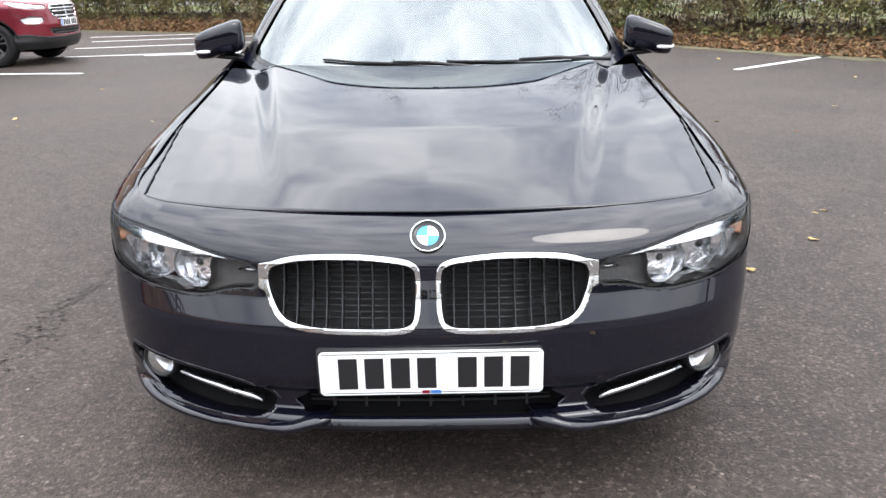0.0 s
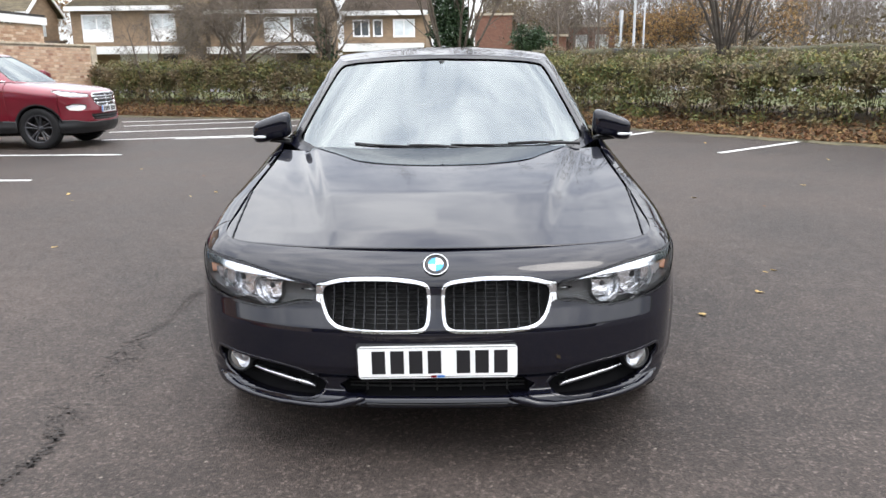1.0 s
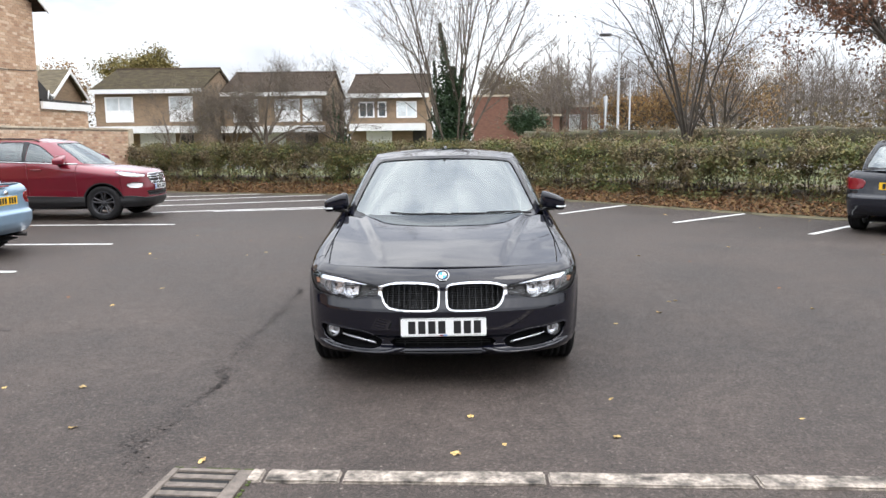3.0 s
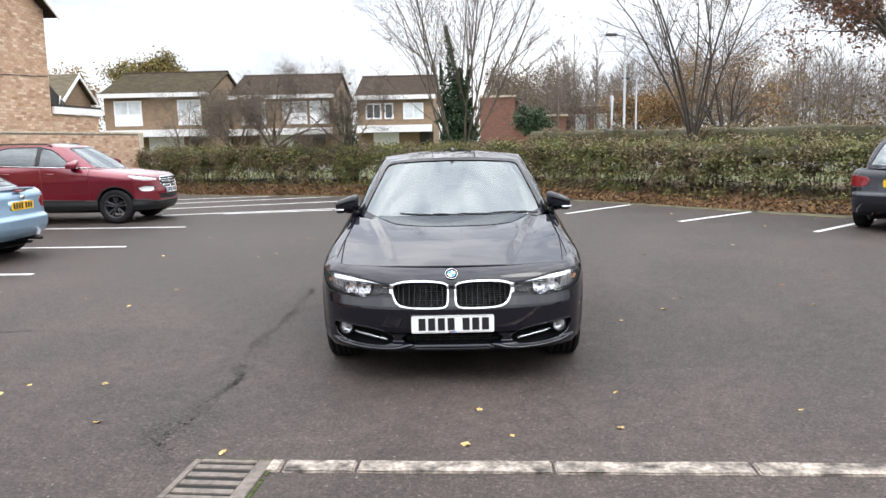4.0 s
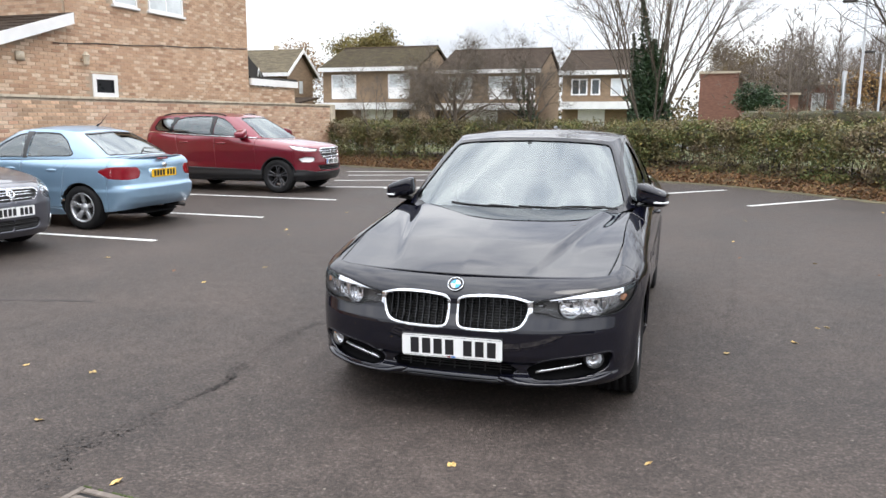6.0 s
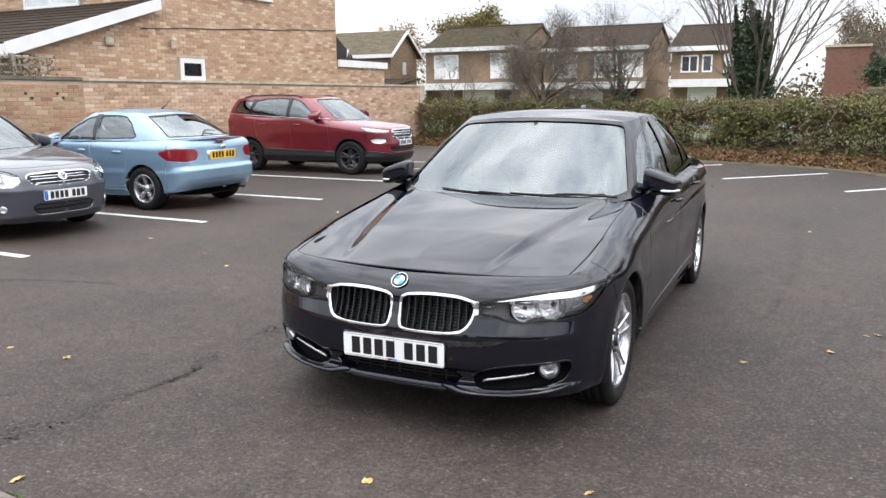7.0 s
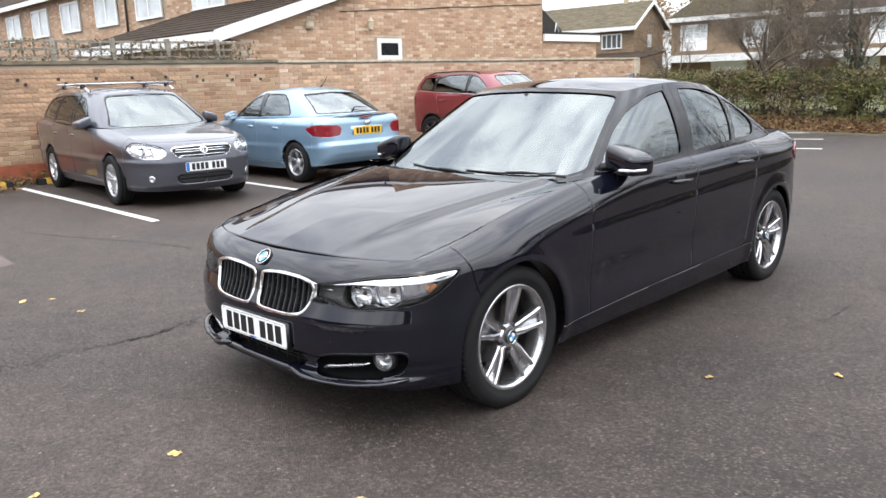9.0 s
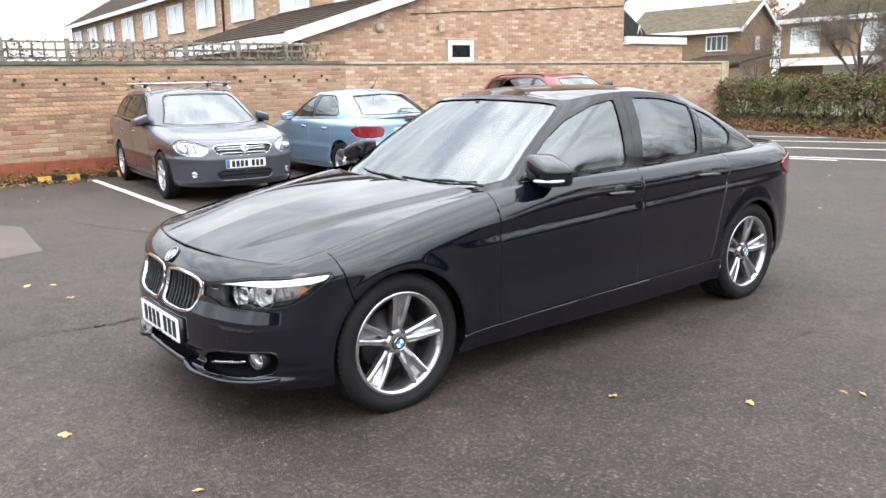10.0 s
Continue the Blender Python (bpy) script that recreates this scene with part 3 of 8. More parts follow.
def build_car(name, spec, m_world, label, paint_m):
    """The body, cabin, glass, wheels and seats that all cars share."""
    car = empty(name, m_world, label, "car", "parked cars")
    step = spec.get("step", 0.022)
    sh = shell(spec, step, spec.get("rows", 44))
    cab = cabin(spec, spec.get("na", 180), spec.get("nb", 28))
    P, S, Z, N = sh["p"], sh["s"], sh["z"], sh["n"]
    A = np.abs(S)
    Y = P[:, :, 1]
    fy, ry, hz, ar = spec["front_axle"], spec["rear_axle"], spec["hub_z"], spec["arch"]
    arches = np.minimum(np.hypot(Y - fy, Z - hz) - ar, np.hypot(Y - ry, Z - hz) - ar)
    flank = np.abs(P[:, :, 0]) > spec["half_width"] * 0.72
    arches = np.where(flank, arches, 1.0)
    holes = arches.copy()
    ap = {k: [((rounded(q, r) if "fine" in spec else soft_corners(q, 0.03)) if r else np.array(q)) for q, r in v] for k, v in spec["apertures"](sh).items()}
    for polys in ap.values():
        for q in polys:
            holes = np.minimum(holes, -inside(q, A, Z))
    # panels, split by upright cuts (y at the top, y at the bottom)
    cuts = spec["cuts"]
    gap = 0.0025
    lines = [np.interp(Z, [0.2, 1.0], [b, t]) for b, t in cuts]
    sill_top = spec["sill"][0] + (Y - fy) * spec["sill"][1]
    n = len(cuts)
    names = spec["panels"]
    for i in range(n + 1):
        lo = Y - lines[i - 1] - gap if i else np.full(Y.shape, 9.0)
        hi = lines[i] - Y - gap if i < n else np.full(Y.shape, 9.0)
        d = np.minimum(np.minimum(lo, hi), holes)
        if 0 < i < n:
            d = np.minimum(d, np.where((Y > fy + ar * 0.7) & (Y < ry - ar * 0.7), Z - sill_top - gap, 9.0))
        sides = (0,) if i in (0, n) else (1, -1)
        for side in sides:
            dd = d if side == 0 else np.minimum(d, np.where(S * side > 0.3, 9.0, -9.0))
            if i == 0 and "fine" in spec:
                continue
            pm = spec.get("lower_paint", paint_m) if names[i] in spec.get("lower_names", ()) else paint_m
            part(names[i], carve(P, dd, 0.014, 0, False, N), pm, car)
    for side in (1, -1):
        d = np.minimum(sill_top - gap - Z, np.minimum(Y - (fy + ar * 0.6), (ry - ar * 0.6) - Y))
        d = np.minimum(np.minimum(d, arches), np.where(S * side > 0.3, 9.0, -9.0))
        part("sill", carve(P, d, 0.014, 0, False, N), spec.get("sill_paint", paint_m), car)
        for yy in (fy, ry):
            bm = bmesh.new()
            ang = np.linspace(-0.25, math.pi + 0.25, 26)
            rows = [[bm.verts.new((side * xx, yy - math.cos(a) * (ar + 0.012), hz + math.sin(a) * (ar + 0.012))) for a in ang] for xx in (spec["half_width"] - 0.30, spec["half_width"] - 0.085)]
            for k in range(len(ang) - 1):
                bm.faces.new((rows[0][k], rows[0][k + 1], rows[1][k + 1], rows[1][k]))
            c = bm.verts.new((side * (spec["half_width"] - 0.30), yy, hz))
            for k in range(len(ang) - 1):
                bm.faces.new((rows[0][k + 1], rows[0][k], c))
            part("arch_liner", bm, M_TRIM, car)
    # underside
    w = sh["w"]
    bm = bmesh.new()
    zz = 0.2
    ring = [bm.verts.new((x * 0.66, 0.15 + y * 0.94, zz)) for x, y in w[::6]] + [bm.verts.new((-x * 0.66, 0.15 + y * 0.94, zz)) for x, y in w[::6][::-1]]
    bm.faces.new(ring)
    part("underbody", bm, M_TRIM, car, smooth=False)
    # lids and roof
    bl = lid(sh, cab, spec, True, spec.get("bonnet_cells", 40))
    edge = np.full(bl.shape[:2], 0.65)
    edge[:, 0] = edge[0] = edge[-1] = -0.3
    if "bonnet_side" in spec:
        # the wings reach over the shoulder as far as the bonnet's side gaps
        out = np.abs(bl[:, :, 0]) - smooth_step(bl[:, :, 1].ravel(), spec["bonnet_side"]).reshape(edge.shape)
        for side in (1, -1):
            part("wing_top", carve(bl, np.minimum(out - 0.003, np.where(bl[:, :, 0] * side > 0.2, 9.0, -9.0)), 0.010, 0, False, grid_normals(bl)), paint_m, car)
        edge = np.minimum(edge, -out - 0.003)
    part("bonnet", carve(bl, edge, 0.010, 0, False, grid_normals(bl)), paint_m, car)
    if "boot_mid" in spec:
        bo = lid(sh, cab, spec, False)
        part("boot_lid", carve(bo, np.ones(bo.shape[:2])), paint_m, car)
    part("roof", roof_bm(spec, cab), spec.get("roof_paint", paint_m), car)
    # cabin pillars and panes
    CP, CN = cab["p"], cab["n"]
    cx, cy, cz = CP[:, :, 0], CP[:, :, 1], CP[:, :, 2]
    d = np.ones(cx.shape)
    panes = []
    for nm, view, poly, rr, mm in spec["panes"]:
        q = soft_corners(poly, spec.get("corner", 0.035))
        if view == "side":
            for side in (1, -1):
                e = np.minimum(inside(q, cy, cz), np.where((cx * side > 0.3), 9, -9.0))
                panes.append((nm, e, mm))
        elif view == "front":
            panes.append((nm, np.minimum(inside(q, np.abs(cx), cz), np.where(cy < spec["mid_y"], 9.0, -9.0)), mm))
        else:
            panes.append((nm, np.minimum(inside(q, np.abs(cx), cz), np.where(cy > spec["mid_y"], 9.0, -9.0)), mm))
    for _, e, _ in panes:
        d = np.minimum(d, -e)
    part("window_frame", carve(CP, d, 0.02, 0, False, CN), spec.get("pillar_paint", paint_m), car)
    for poly in spec.get("pillars", ()):
        for side in (1, -1):
            e = np.minimum(np.minimum(inside(np.array(poly), cy, cz), np.where(cx * side > 0.3, 9, -9.0)), d - 0.001)
            part("door_pillar", carve(CP, e, 0, 0.0022, False, CN), M_GLOSSTRIM, car, "gloss black door pillar")
    for nm, e, mm in panes:
        g = part(nm, carve(CP, e + 0.004, 0, -0.006, False, CN), mm, car)
        trim = np.minimum(e + 0.002, 0.014 - e)
        if spec.get("window_trim", True):
            part("window_seal", carve(CP, trim, 0, 0.0015, False, CN), M_GLOSSTRIM, g)
    # wheels
    r, rim_r, wd = spec["wheel"]
    for yy, tx in ((fy, spec["track"][0]), (ry, spec["track"][1])):
        for side in (1, -1):
            wheel(car, (side * tx, yy, hz), side, r, rim_r, wd, spec["spokes"], spec["rim"], spec.get("cap"))
    # cabin fittings
    fl = spec["seat_z"]
    yf = spec["seat_y"]
    for x in (-0.37, 0.37):
        seat(car, x, yf, fl, spec.get("cloth", M_SEAT))
    seat(car, 0, yf + 0.85, fl + 0.03, spec.get("cloth", M_SEAT), 1.25)
    bz = spec["dash"][1]
    bm = box_bm(-0.68, 0.68, spec["dash"][0], spec["dash"][0] + 0.42, bz - 0.3, bz, 0.06)
    part("dashboard", bm, M_TRIM, car)
    bm = bmesh.new()
    mm = Matrix.Translation((-0.37, spec["dash"][0] + 0.55, bz + 0.02)) @ Matrix.Rotation(radians(-68), 4, "X")
    pts = [mm @ Vector((0.185 * math.cos(a), 0.185 * math.sin(a), 0)) for a in np.linspace(0, 2 * math.pi, 33)]
    tube(bm, pts, 0.016, 8, False)
    for a in (0, math.pi, -math.pi / 2):
        tube(bm, [mm @ Vector((0, 0, -0.01)), mm @ Vector((0.18 * math.cos(a), 0.18 * math.sin(a), 0))], [0.03, 0.012], 6)
    part("steering_wheel", bm, M_TRIM, car)
    return car, sh, cab, ap


def outward(p, n, out=0.0):
    return Matrix.Translation(Vector(p) + Vector(n) * out) @ Vector(n).to_track_quat("Y", "Z").to_matrix().to_4x4()


def patch(sh, poly, out, side=0, grow=0.0, rim=0.0, ring=None):
    """The part of the body within a polygon of (way round, height), lifted off it; ring: only a band of that width along its edge, outside it."""
    e = inside(poly, np.abs(sh["s"]), sh["z"]) + grow
    if ring:
        e = np.minimum(ring + e, 0.003 - e)
    if side:
        e = np.minimum(e, np.where(sh["s"] * side > 0, 9.0, -9.0))
    return carve(sh["p"], e, rim, out, False, sh["n"])


def saloon_crease(y, z):
    zc = 0.785 + 0.034 * (y - 1.3)
    fade = np.clip((y - 0.95) / 0.4, 0, 1) * np.clip((4.1 - y) / 0.4, 0, 1)
    top = 0.010 * np.clip(1 - np.abs(z - (zc - 0.040)) / 0.048, 0, 1)
    low = 0.014 * np.exp(-((z - 0.46) / 0.10) ** 2) * np.clip((y - 1.2) / 0.3, 0, 1) * np.clip((3.15 - y) / 0.3, 0, 1)
    arch = -0.012 * np.exp(-((np.hypot(y - 0.776, z - 0.31) - 0.36) / 0.05) ** 2) - 0.012 * np.exp(-((np.hypot(y - 3.586, z - 0.31) - 0.36) / 0.05) ** 2)
    return fade * top + low + arch


def saloon_bonnet(x, y):
    xc = 0.36 + 0.26 * np.clip((y - 0.15) / 1.15, 0, 1)
    f = np.clip((y - 0.14) / 0.45, 0, 1)
    u = np.clip((xc - np.abs(x)) / 0.072 + 0.5, 0, 1)
    valley = -(0.002 + 0.002 * np.clip((y - 0.6) / 0.5, 0, 1)) * np.exp(-((np.abs(x) - xc - 0.055) / 0.05) ** 2)
    return f * (0.017 * u * u * (3 - 2 * u) + valley) - 0.004 * f * (x / 0.6) ** 2


def saloon_apertures(sh):
    sx, sy = (lambda x: s_of(sh, x=x)), (lambda y: s_of(sh, y=y))
    kid = [(0.026, 0.595), (0.030, 0.626), (0.06, 0.638), (0.17, 0.648), (0.30, 0.645), (0.372, 0.630), (0.386, 0.606), (0.378, 0.565), (0.358, 0.525), (0.328, 0.500), (0.26, 0.488), (0.07, 0.486), (0.034, 0.497), (0.027, 0.53)]
    kid = [(sx(x), z) for x, z in kid]
    lamp = [(0.404, 0.628), (0.50, 0.643), (0.60, 0.663), (0.70, 0.681)]
    lamp = [(sx(x), z) for x, z in lamp] + [(sy(0.26), 0.690), (sy(0.36), 0.696), (sy(0.452), 0.698), (sy(0.412), 0.662), (sy(0.35), 0.615), (sy(0.27), 0.573)]
    lamp += [(sx(x), z) for x, z in ((0.72, 0.553), (0.62, 0.543), (0.54, 0.547), (0.475, 0.568), (0.404, 0.572))]
    fog = [(0.375, 0.292), (0.44, 0.333), (0.52, 0.352), (0.64, 0.364), (0.72, 0.372), (0.775, 0.376), (0.79, 0.34), (0.77, 0.280), (0.72, 0.262), (0.60, 0.246), (0.48, 0.240), (0.42, 0.243), (0.385, 0.262)]
    fog = [(sx(x), z) for x, z in fog]
    low = [(-0.1, 0.314), (0.29, 0.312), (0.335, 0.285), (0.31, 0.262), (0.25, 0.256), (-0.1, 0.256)]
    chin = [(-0.1, 0.238), (0.23, 0.238), (0.265, 0.228), (0.24, 0.212), (-0.1, 0.210)]
    return {"kidney": [(kid, 2)], "lamp": [(lamp, 1)], "fog": [(fog, 1)], "low": [(low, 0)], "chin": [(chin, 0)]}


SALOON = dict(
    plan=[(0, 0), (0.25, 0.008), (0.45, 0.040), (0.60, 0.090), (0.725, 0.158), (0.815, 0.255), (0.872, 0.40), (0.900, 0.60), (0.906, 0.85), (0.902, 1.15), (0.888, 1.7), (0.889, 2.2), (0.894, 3.0), (0.897, 3.5), (0.876, 3.86), (0.826, 4.10), (0.735, 4.29), (0.59, 4.42), (0.36, 4.505), (0, 4.535)],
    low=[(0, 0.195), (0.3, 0.20), (1, 0.19), (3.2, 0.19), (4.2, 0.24), (4.63, 0.26)],
    knee=[(0, 0.615), (0.2, 0.635), (0.5, 0.66), (0.8, 0.70), (1.2, 0.745), (1.5, 0.80), (2.6, 0.845), (3.3, 0.86), (3.8, 0.87), (4.3, 0.90), (4.63, 0.93)],
    top=[(0, 0.728), (0.1, 0.729), (0.22, 0.733), (0.34, 0.746), (0.5, 0.775), (0.8, 0.843), (1.2, 0.908), (1.45, 0.94), (1.7, 0.95), (2.6, 0.965), (3.3, 0.982), (3.8, 0.992), (4.3, 1.0), (4.63, 1.0)],
    inset=[(0, 0.095), (0.2, 0.085), (0.34, 0.085), (0.5, 0.11), (0.8, 0.135), (1.2, 0.135), (1.45, 0.115), (1.7, 0.07), (2.6, 0.07), (3.3, 0.085), (3.8, 0.15), (4.3, 0.10), (4.63, 0.05)],
    front=[(0.19, 0.055), (0.21, 0.02), (0.228, -0.008), (0.25, 0.0), (0.265, 0.03), (0.31, 0.03), (0.33, 0.008), (0.36, 0), (0.475, 0), (0.493, 0.004), (0.55, 0.029), (0.60, 0.042), (0.70, 0.050)],
    side=[(0.19, 0.040), (0.26, 0.016), (0.29, 0.009), (0.45, 0.004), (0.60, 0.002), (0.70, 0.0), (1.1, 0.0)],
    rear=[(0.24, 0.10), (0.35, 0.03), (0.5, 0.0), (0.62, 0.01), (0.66, 0.05), (0.85, 0.075), (1.05, 0.08)],
    crease=saloon_crease, apertures=saloon_apertures, half_width=0.89, fine=True, step=0.0125, rows=84, na=300, nb=44,
    front_axle=0.776, rear_axle=3.586, hub_z=0.312, arch=0.352,
    cuts=[(0.62, 0.409), (1.35, 1.37), (2.43, 2.45), (3.10, 3.31), (3.98, 4.10)],
    panels=["front_bumper", "front_wing", "front_door", "rear_door", "rear_quarter", "rear_bumper"], sill=(0.275, 0.022),
    bonnet_corner=0.30, bonnet_back=1.42, bonnet_mid=[(0.12, 0.728), (0.26, 0.767), (0.55, 0.826), (0.9, 0.882), (1.262, 0.928)], bonnet_shape=saloon_bonnet, bonnet_cells=84, bonnet_side=[(0.0, 0.68), (0.3, 0.73), (0.7, 0.765), (1.0, 0.775), (1.42, 0.775)],
    boot_front=3.88, boot_corner=4.27, boot_mid=[(4.07, 0.998), (4.25, 0.994), (4.44, 0.986)],
    belt=[(0, 1.285, 0.882), (0.12, 1.287, 0.882), (0.35, 1.312, 0.886), (0.62, 1.40, 0.904), (0.745, 1.535, 0.934), (0.805, 1.76, 0.950), (0.818, 2.2, 0.958), (0.822, 2.7, 0.966), (0.805, 3.2, 0.978), (0.775, 3.58, 0.988), (0.715, 3.86, 0.996), (0.60, 4.01, 1.003), (0.33, 4.08, 1.008), (0.12, 4.098, 1.008), (0, 4.10, 1.008)],
    roof=[(0, 2.03, 1.377), (0.12, 2.032, 1.377), (0.30, 2.05, 1.370), (0.495, 2.10, 1.354), (0.562, 2.16, 1.350), (0.596, 2.28, 1.367), (0.615, 2.48, 1.383), (0.618, 2.72, 1.384), (0.600, 3.0, 1.365), (0.570, 3.18, 1.343), (0.525, 3.27, 1.335), (0.43, 3.31, 1.342), (0.22, 3.34, 1.362), (0.10, 3.349, 1.369), (0, 3.35, 1.37)],
    spine=[(2.05, 1.378), (2.3, 1.415), (2.65, 1.429), (3.0, 1.42), (3.32, 1.375)], swell=0.026, mid_y=2.6,
    panes=[("windscreen", "front", [(-0.1, 0.890), (0.36, 0.896), (0.60, 0.916), (0.733, 0.962), (0.682, 1.09), (0.588, 1.305), (0.560, 1.338), (0.46, 1.353), (0.25, 1.365), (-0.1, 1.372)], 1, M_SCREEN),
           ("side_window", "side", [(1.585, 0.958), (1.70, 1.052), (1.86, 1.165), (2.04, 1.258), (2.268, 1.332), (2.47, 1.360), (2.385, 0.976), (2.0, 0.966)], 1, M_SIDEGLASS),
           ("side_window", "side", [(2.515, 0.980), (2.60, 1.362), (2.80, 1.358), (2.97, 1.342), (3.195, 1.296), (3.070, 0.998)], 1, M_SIDEGLASS),
           ("quarter_window", "side", [(3.102, 1.000), (3.228, 1.286), (3.383, 1.230), (3.49, 1.158), (3.535, 1.085), (3.43, 1.012)], 1, M_SIDEGLASS),
           ("rear_window", "rear", [(-0.1, 1.035), (0.57, 1.035), (0.43, 1.31), (-0.1, 1.335)], 1, M_SIDEGLASS)],
    pillars=[[(2.385, 0.966), (2.472, 1.372), (2.532, 1.374), (2.446, 0.968)], [(2.449, 0.968), (2.535, 1.374), (2.600, 1.374), (2.515, 0.970)]],
    pillar_paint=M_BLACK, wheel=(0.325, 0.236, 0.225), track=(0.772, 0.768), spokes=(5, True, 0.020), rim=M_RIM, cap=True,
    seat_z=0.42, seat_y=2.15, dash=(1.48, 0.90),
)

saloon, SH, CAB, AP = build_car("saloon_car", SALOON, pose(0, 0, 0, 0, 0, 1.0), "glossy black four-door saloon car parked on the wet tarmac", M_BLACK)
saloon["category"] = "car"


def fine_front():
    """The nose once more on a close grid, for clean edges round its openings."""
    sh = shell(SALOON, 0.0042, 190)
    keep = np.abs(sh["s"][:, 0]) < 1.25
    for k in ("p", "n", "s", "z"):
        sh[k] = sh[k][keep]
    d = np.minimum(np.interp(sh["z"], [0.2, 1.0], SALOON["cuts"][0]) - 0.0025 - sh["p"][:, :, 1], np.where(np.abs(sh["p"][:, :, 0]) > 0.64, np.hypot(sh["p"][:, :, 1] - 0.776, sh["z"] - 0.312) - 0.352, 9.0))
    for polys in AP.values():
        for q in polys:
            d = np.minimum(d, -inside(q, np.abs(sh["s"]), sh["z"]))
    part("front_bumper", carve(sh["p"], d, 0.016, 0, False, sh["n"]), M_BLACK, saloon)
    return sh


SH0 = SH
SH = fine_front()


def saloon_front():
    kid, lamp, fog = AP["kidney"][0], AP["lamp"][0], AP["fog"][0]
    sx = lambda x: s_of(SH, x=x)
    for side in (1, -1):
        g = part("grille", patch(SH, kid, -0.055, side, 0.004, -0.05), M_MESH, saloon, "dark kidney grille with vertical slats")
        part("grille_surround", patch(SH, kid, 0.004, side, 0, 0.014, 0.0082), M_CHROME, g, "chrome surround")
        for k in range(9):
            x = 0.058 + k * 0.036
            top, bot = 0.655, 0.482 + max(0, (x - 0.30)) * 0.55
            bm = bmesh.new()
            rows = []
            for z in np.linspace(bot, top - max(0, x - 0.33) * 0.3, 8):
                p, n = spot(SH, side * sx(x), z)
                q = p - n * 0.008
                rows.append([bm.verts.new(q + Vector((dx, dy, 0))) for dx, dy in ((-0.0022, 0.006), (0, 0), (0.0022, 0.006), (0.002, 0.038), (-0.002, 0.038))])
            for a, b in zip(rows, rows[1:]):
                for i in range(5):
                    bm.faces.new((a[i], a[(i + 1) % 5], b[(i + 1) % 5], b[i]))
            bmesh.ops.recalc_face_normals(bm, faces=bm.faces)
            part("grille_slat", bm, M_SLAT, g)
        for k in range(12):
            z = 0.495 + k * 0.0135
            bm = bmesh.new()
            a, _ = spot(SH, side * sx(0.04), z)
            b, _ = spot(SH, side * sx(0.355 - max(0, 0.54 - z) * 0.7), z)
            tube(bm, [Vector((a.x, a.y + 0.05, z)), Vector(((a.x + b.x) / 2, (a.y + b.y) / 2 + 0.046, z)), Vector((b.x, b.y + 0.05, z))], 0.0022, 4)
            part("mesh_bar", bm, M_LAMPDARK, g)
        h = part("headlight", patch(SH, lamp, -0.150, side, 0.002, -0.145), M_LAMPDARK, saloon, "clear headlight with two round reflectors")
        part("headlight_lens", patch(SH, lamp, -0.002, side, 0.001), M_LENS, h, "clear plastic lens")
        part("headlight_seal", patch(SH, lamp, 0.0, side, 0, 0.0, 0.006), M_TRIM, h)
        sy = lambda y: s_of(SH, y=y)
        upper = [(sx(0.47), 0.636), (sx(0.55), 0.652), (sx(0.62), 0.665), (sx(0.70), 0.677), (sy(0.26), 0.686), (sy(0.36), 0.692), (sy(0.435), 0.694)]
        brow = upper + [(sy(0.415), 0.672), (sy(0.36), 0.658), (sy(0.27), 0.654), (sx(0.74), 0.650), (sx(0.66), 0.648), (sx(0.58), 0.644), (sx(0.50), 0.635)]
        part("headlight_brow", patch(SH, brow, -0.012, side, 0, 0.03), M_CHROME, h, "bright chrome brow strip")
        bezel = [(sx(0.404), 0.622), (sx(0.50), 0.634), (sx(0.53), 0.637), (sx(0.538), 0.605), (sx(0.56), 0.578), (sx(0.64), 0.568), (sx(0.74), 0.577), (sy(0.30), 0.606), (sy(0.36), 0.650), (sy(0.395), 0.668), (sy(0.34), 0.618), (sy(0.26), 0.580), (sx(0.72), 0.560), (sx(0.62), 0.550), (sx(0.54), 0.554), (sx(0.478), 0.575), (sx(0.404), 0.578)]
        panel = [(sx(0.53), 0.640), (sx(0.62), 0.652), (sx(0.72), 0.660), (sy(0.30), 0.664), (sy(0.37), 0.668), (sy(0.31), 0.604), (sx(0.74), 0.574), (sx(0.64), 0.564), (sx(0.56), 0.572)]
        part("reflector_panel", patch(SH, np.array(panel), -0.066, side, 0, 0.01), M_LAMPIN, h, "silver panel behind the bowls")
        field = inside(np.array(bezel), np.abs(SH["s"]), SH["z"])
        bowls = ((0.590, 0.597, 0.055), (0.712, 0.612, 0.062))
        for x, z, r in bowls:
            p, _ = spot(SH, side * sx(x), z)
            field = np.minimum(field, np.sqrt((SH["p"][:, :, 0] - p.x) ** 2 + 1.5 * (SH["z"] - z) ** 2) - r)
        field = np.minimum(field, np.where(SH["s"] * side > 0, 9.0, -9.0))
        part("lamp_bezel", carve(SH["p"], field, -0.03, -0.040, False, SH["n"]), M_LAMPGREY, h, "dark grey inner bezel")
        for x, z, r in bowls:
            p, n = spot(SH, side * sx(x), z)
            d = Vector((n.x * 0.40, n.y, 0.02)).normalized()
            m = outward(p, d, -0.108)
            bm = lathe([(0.058, r * 1.04), (0.046, r), (0.030, r * 0.85), (0.016, r * 0.58), (0.009, r * 0.28), (0.009, r * 0.22)], 36, "y", m=m)
            part("reflector", bm, M_LAMPIN, h, "silver reflector bowl")
            part("bulb", lathe([(0.009, r * 0.24), (0.034, r * 0.22), (0.044, r * 0.14), (0.046, 0.0)], 20, "y", m=m), M_LAMPDARK, h, "dark capped bulb")
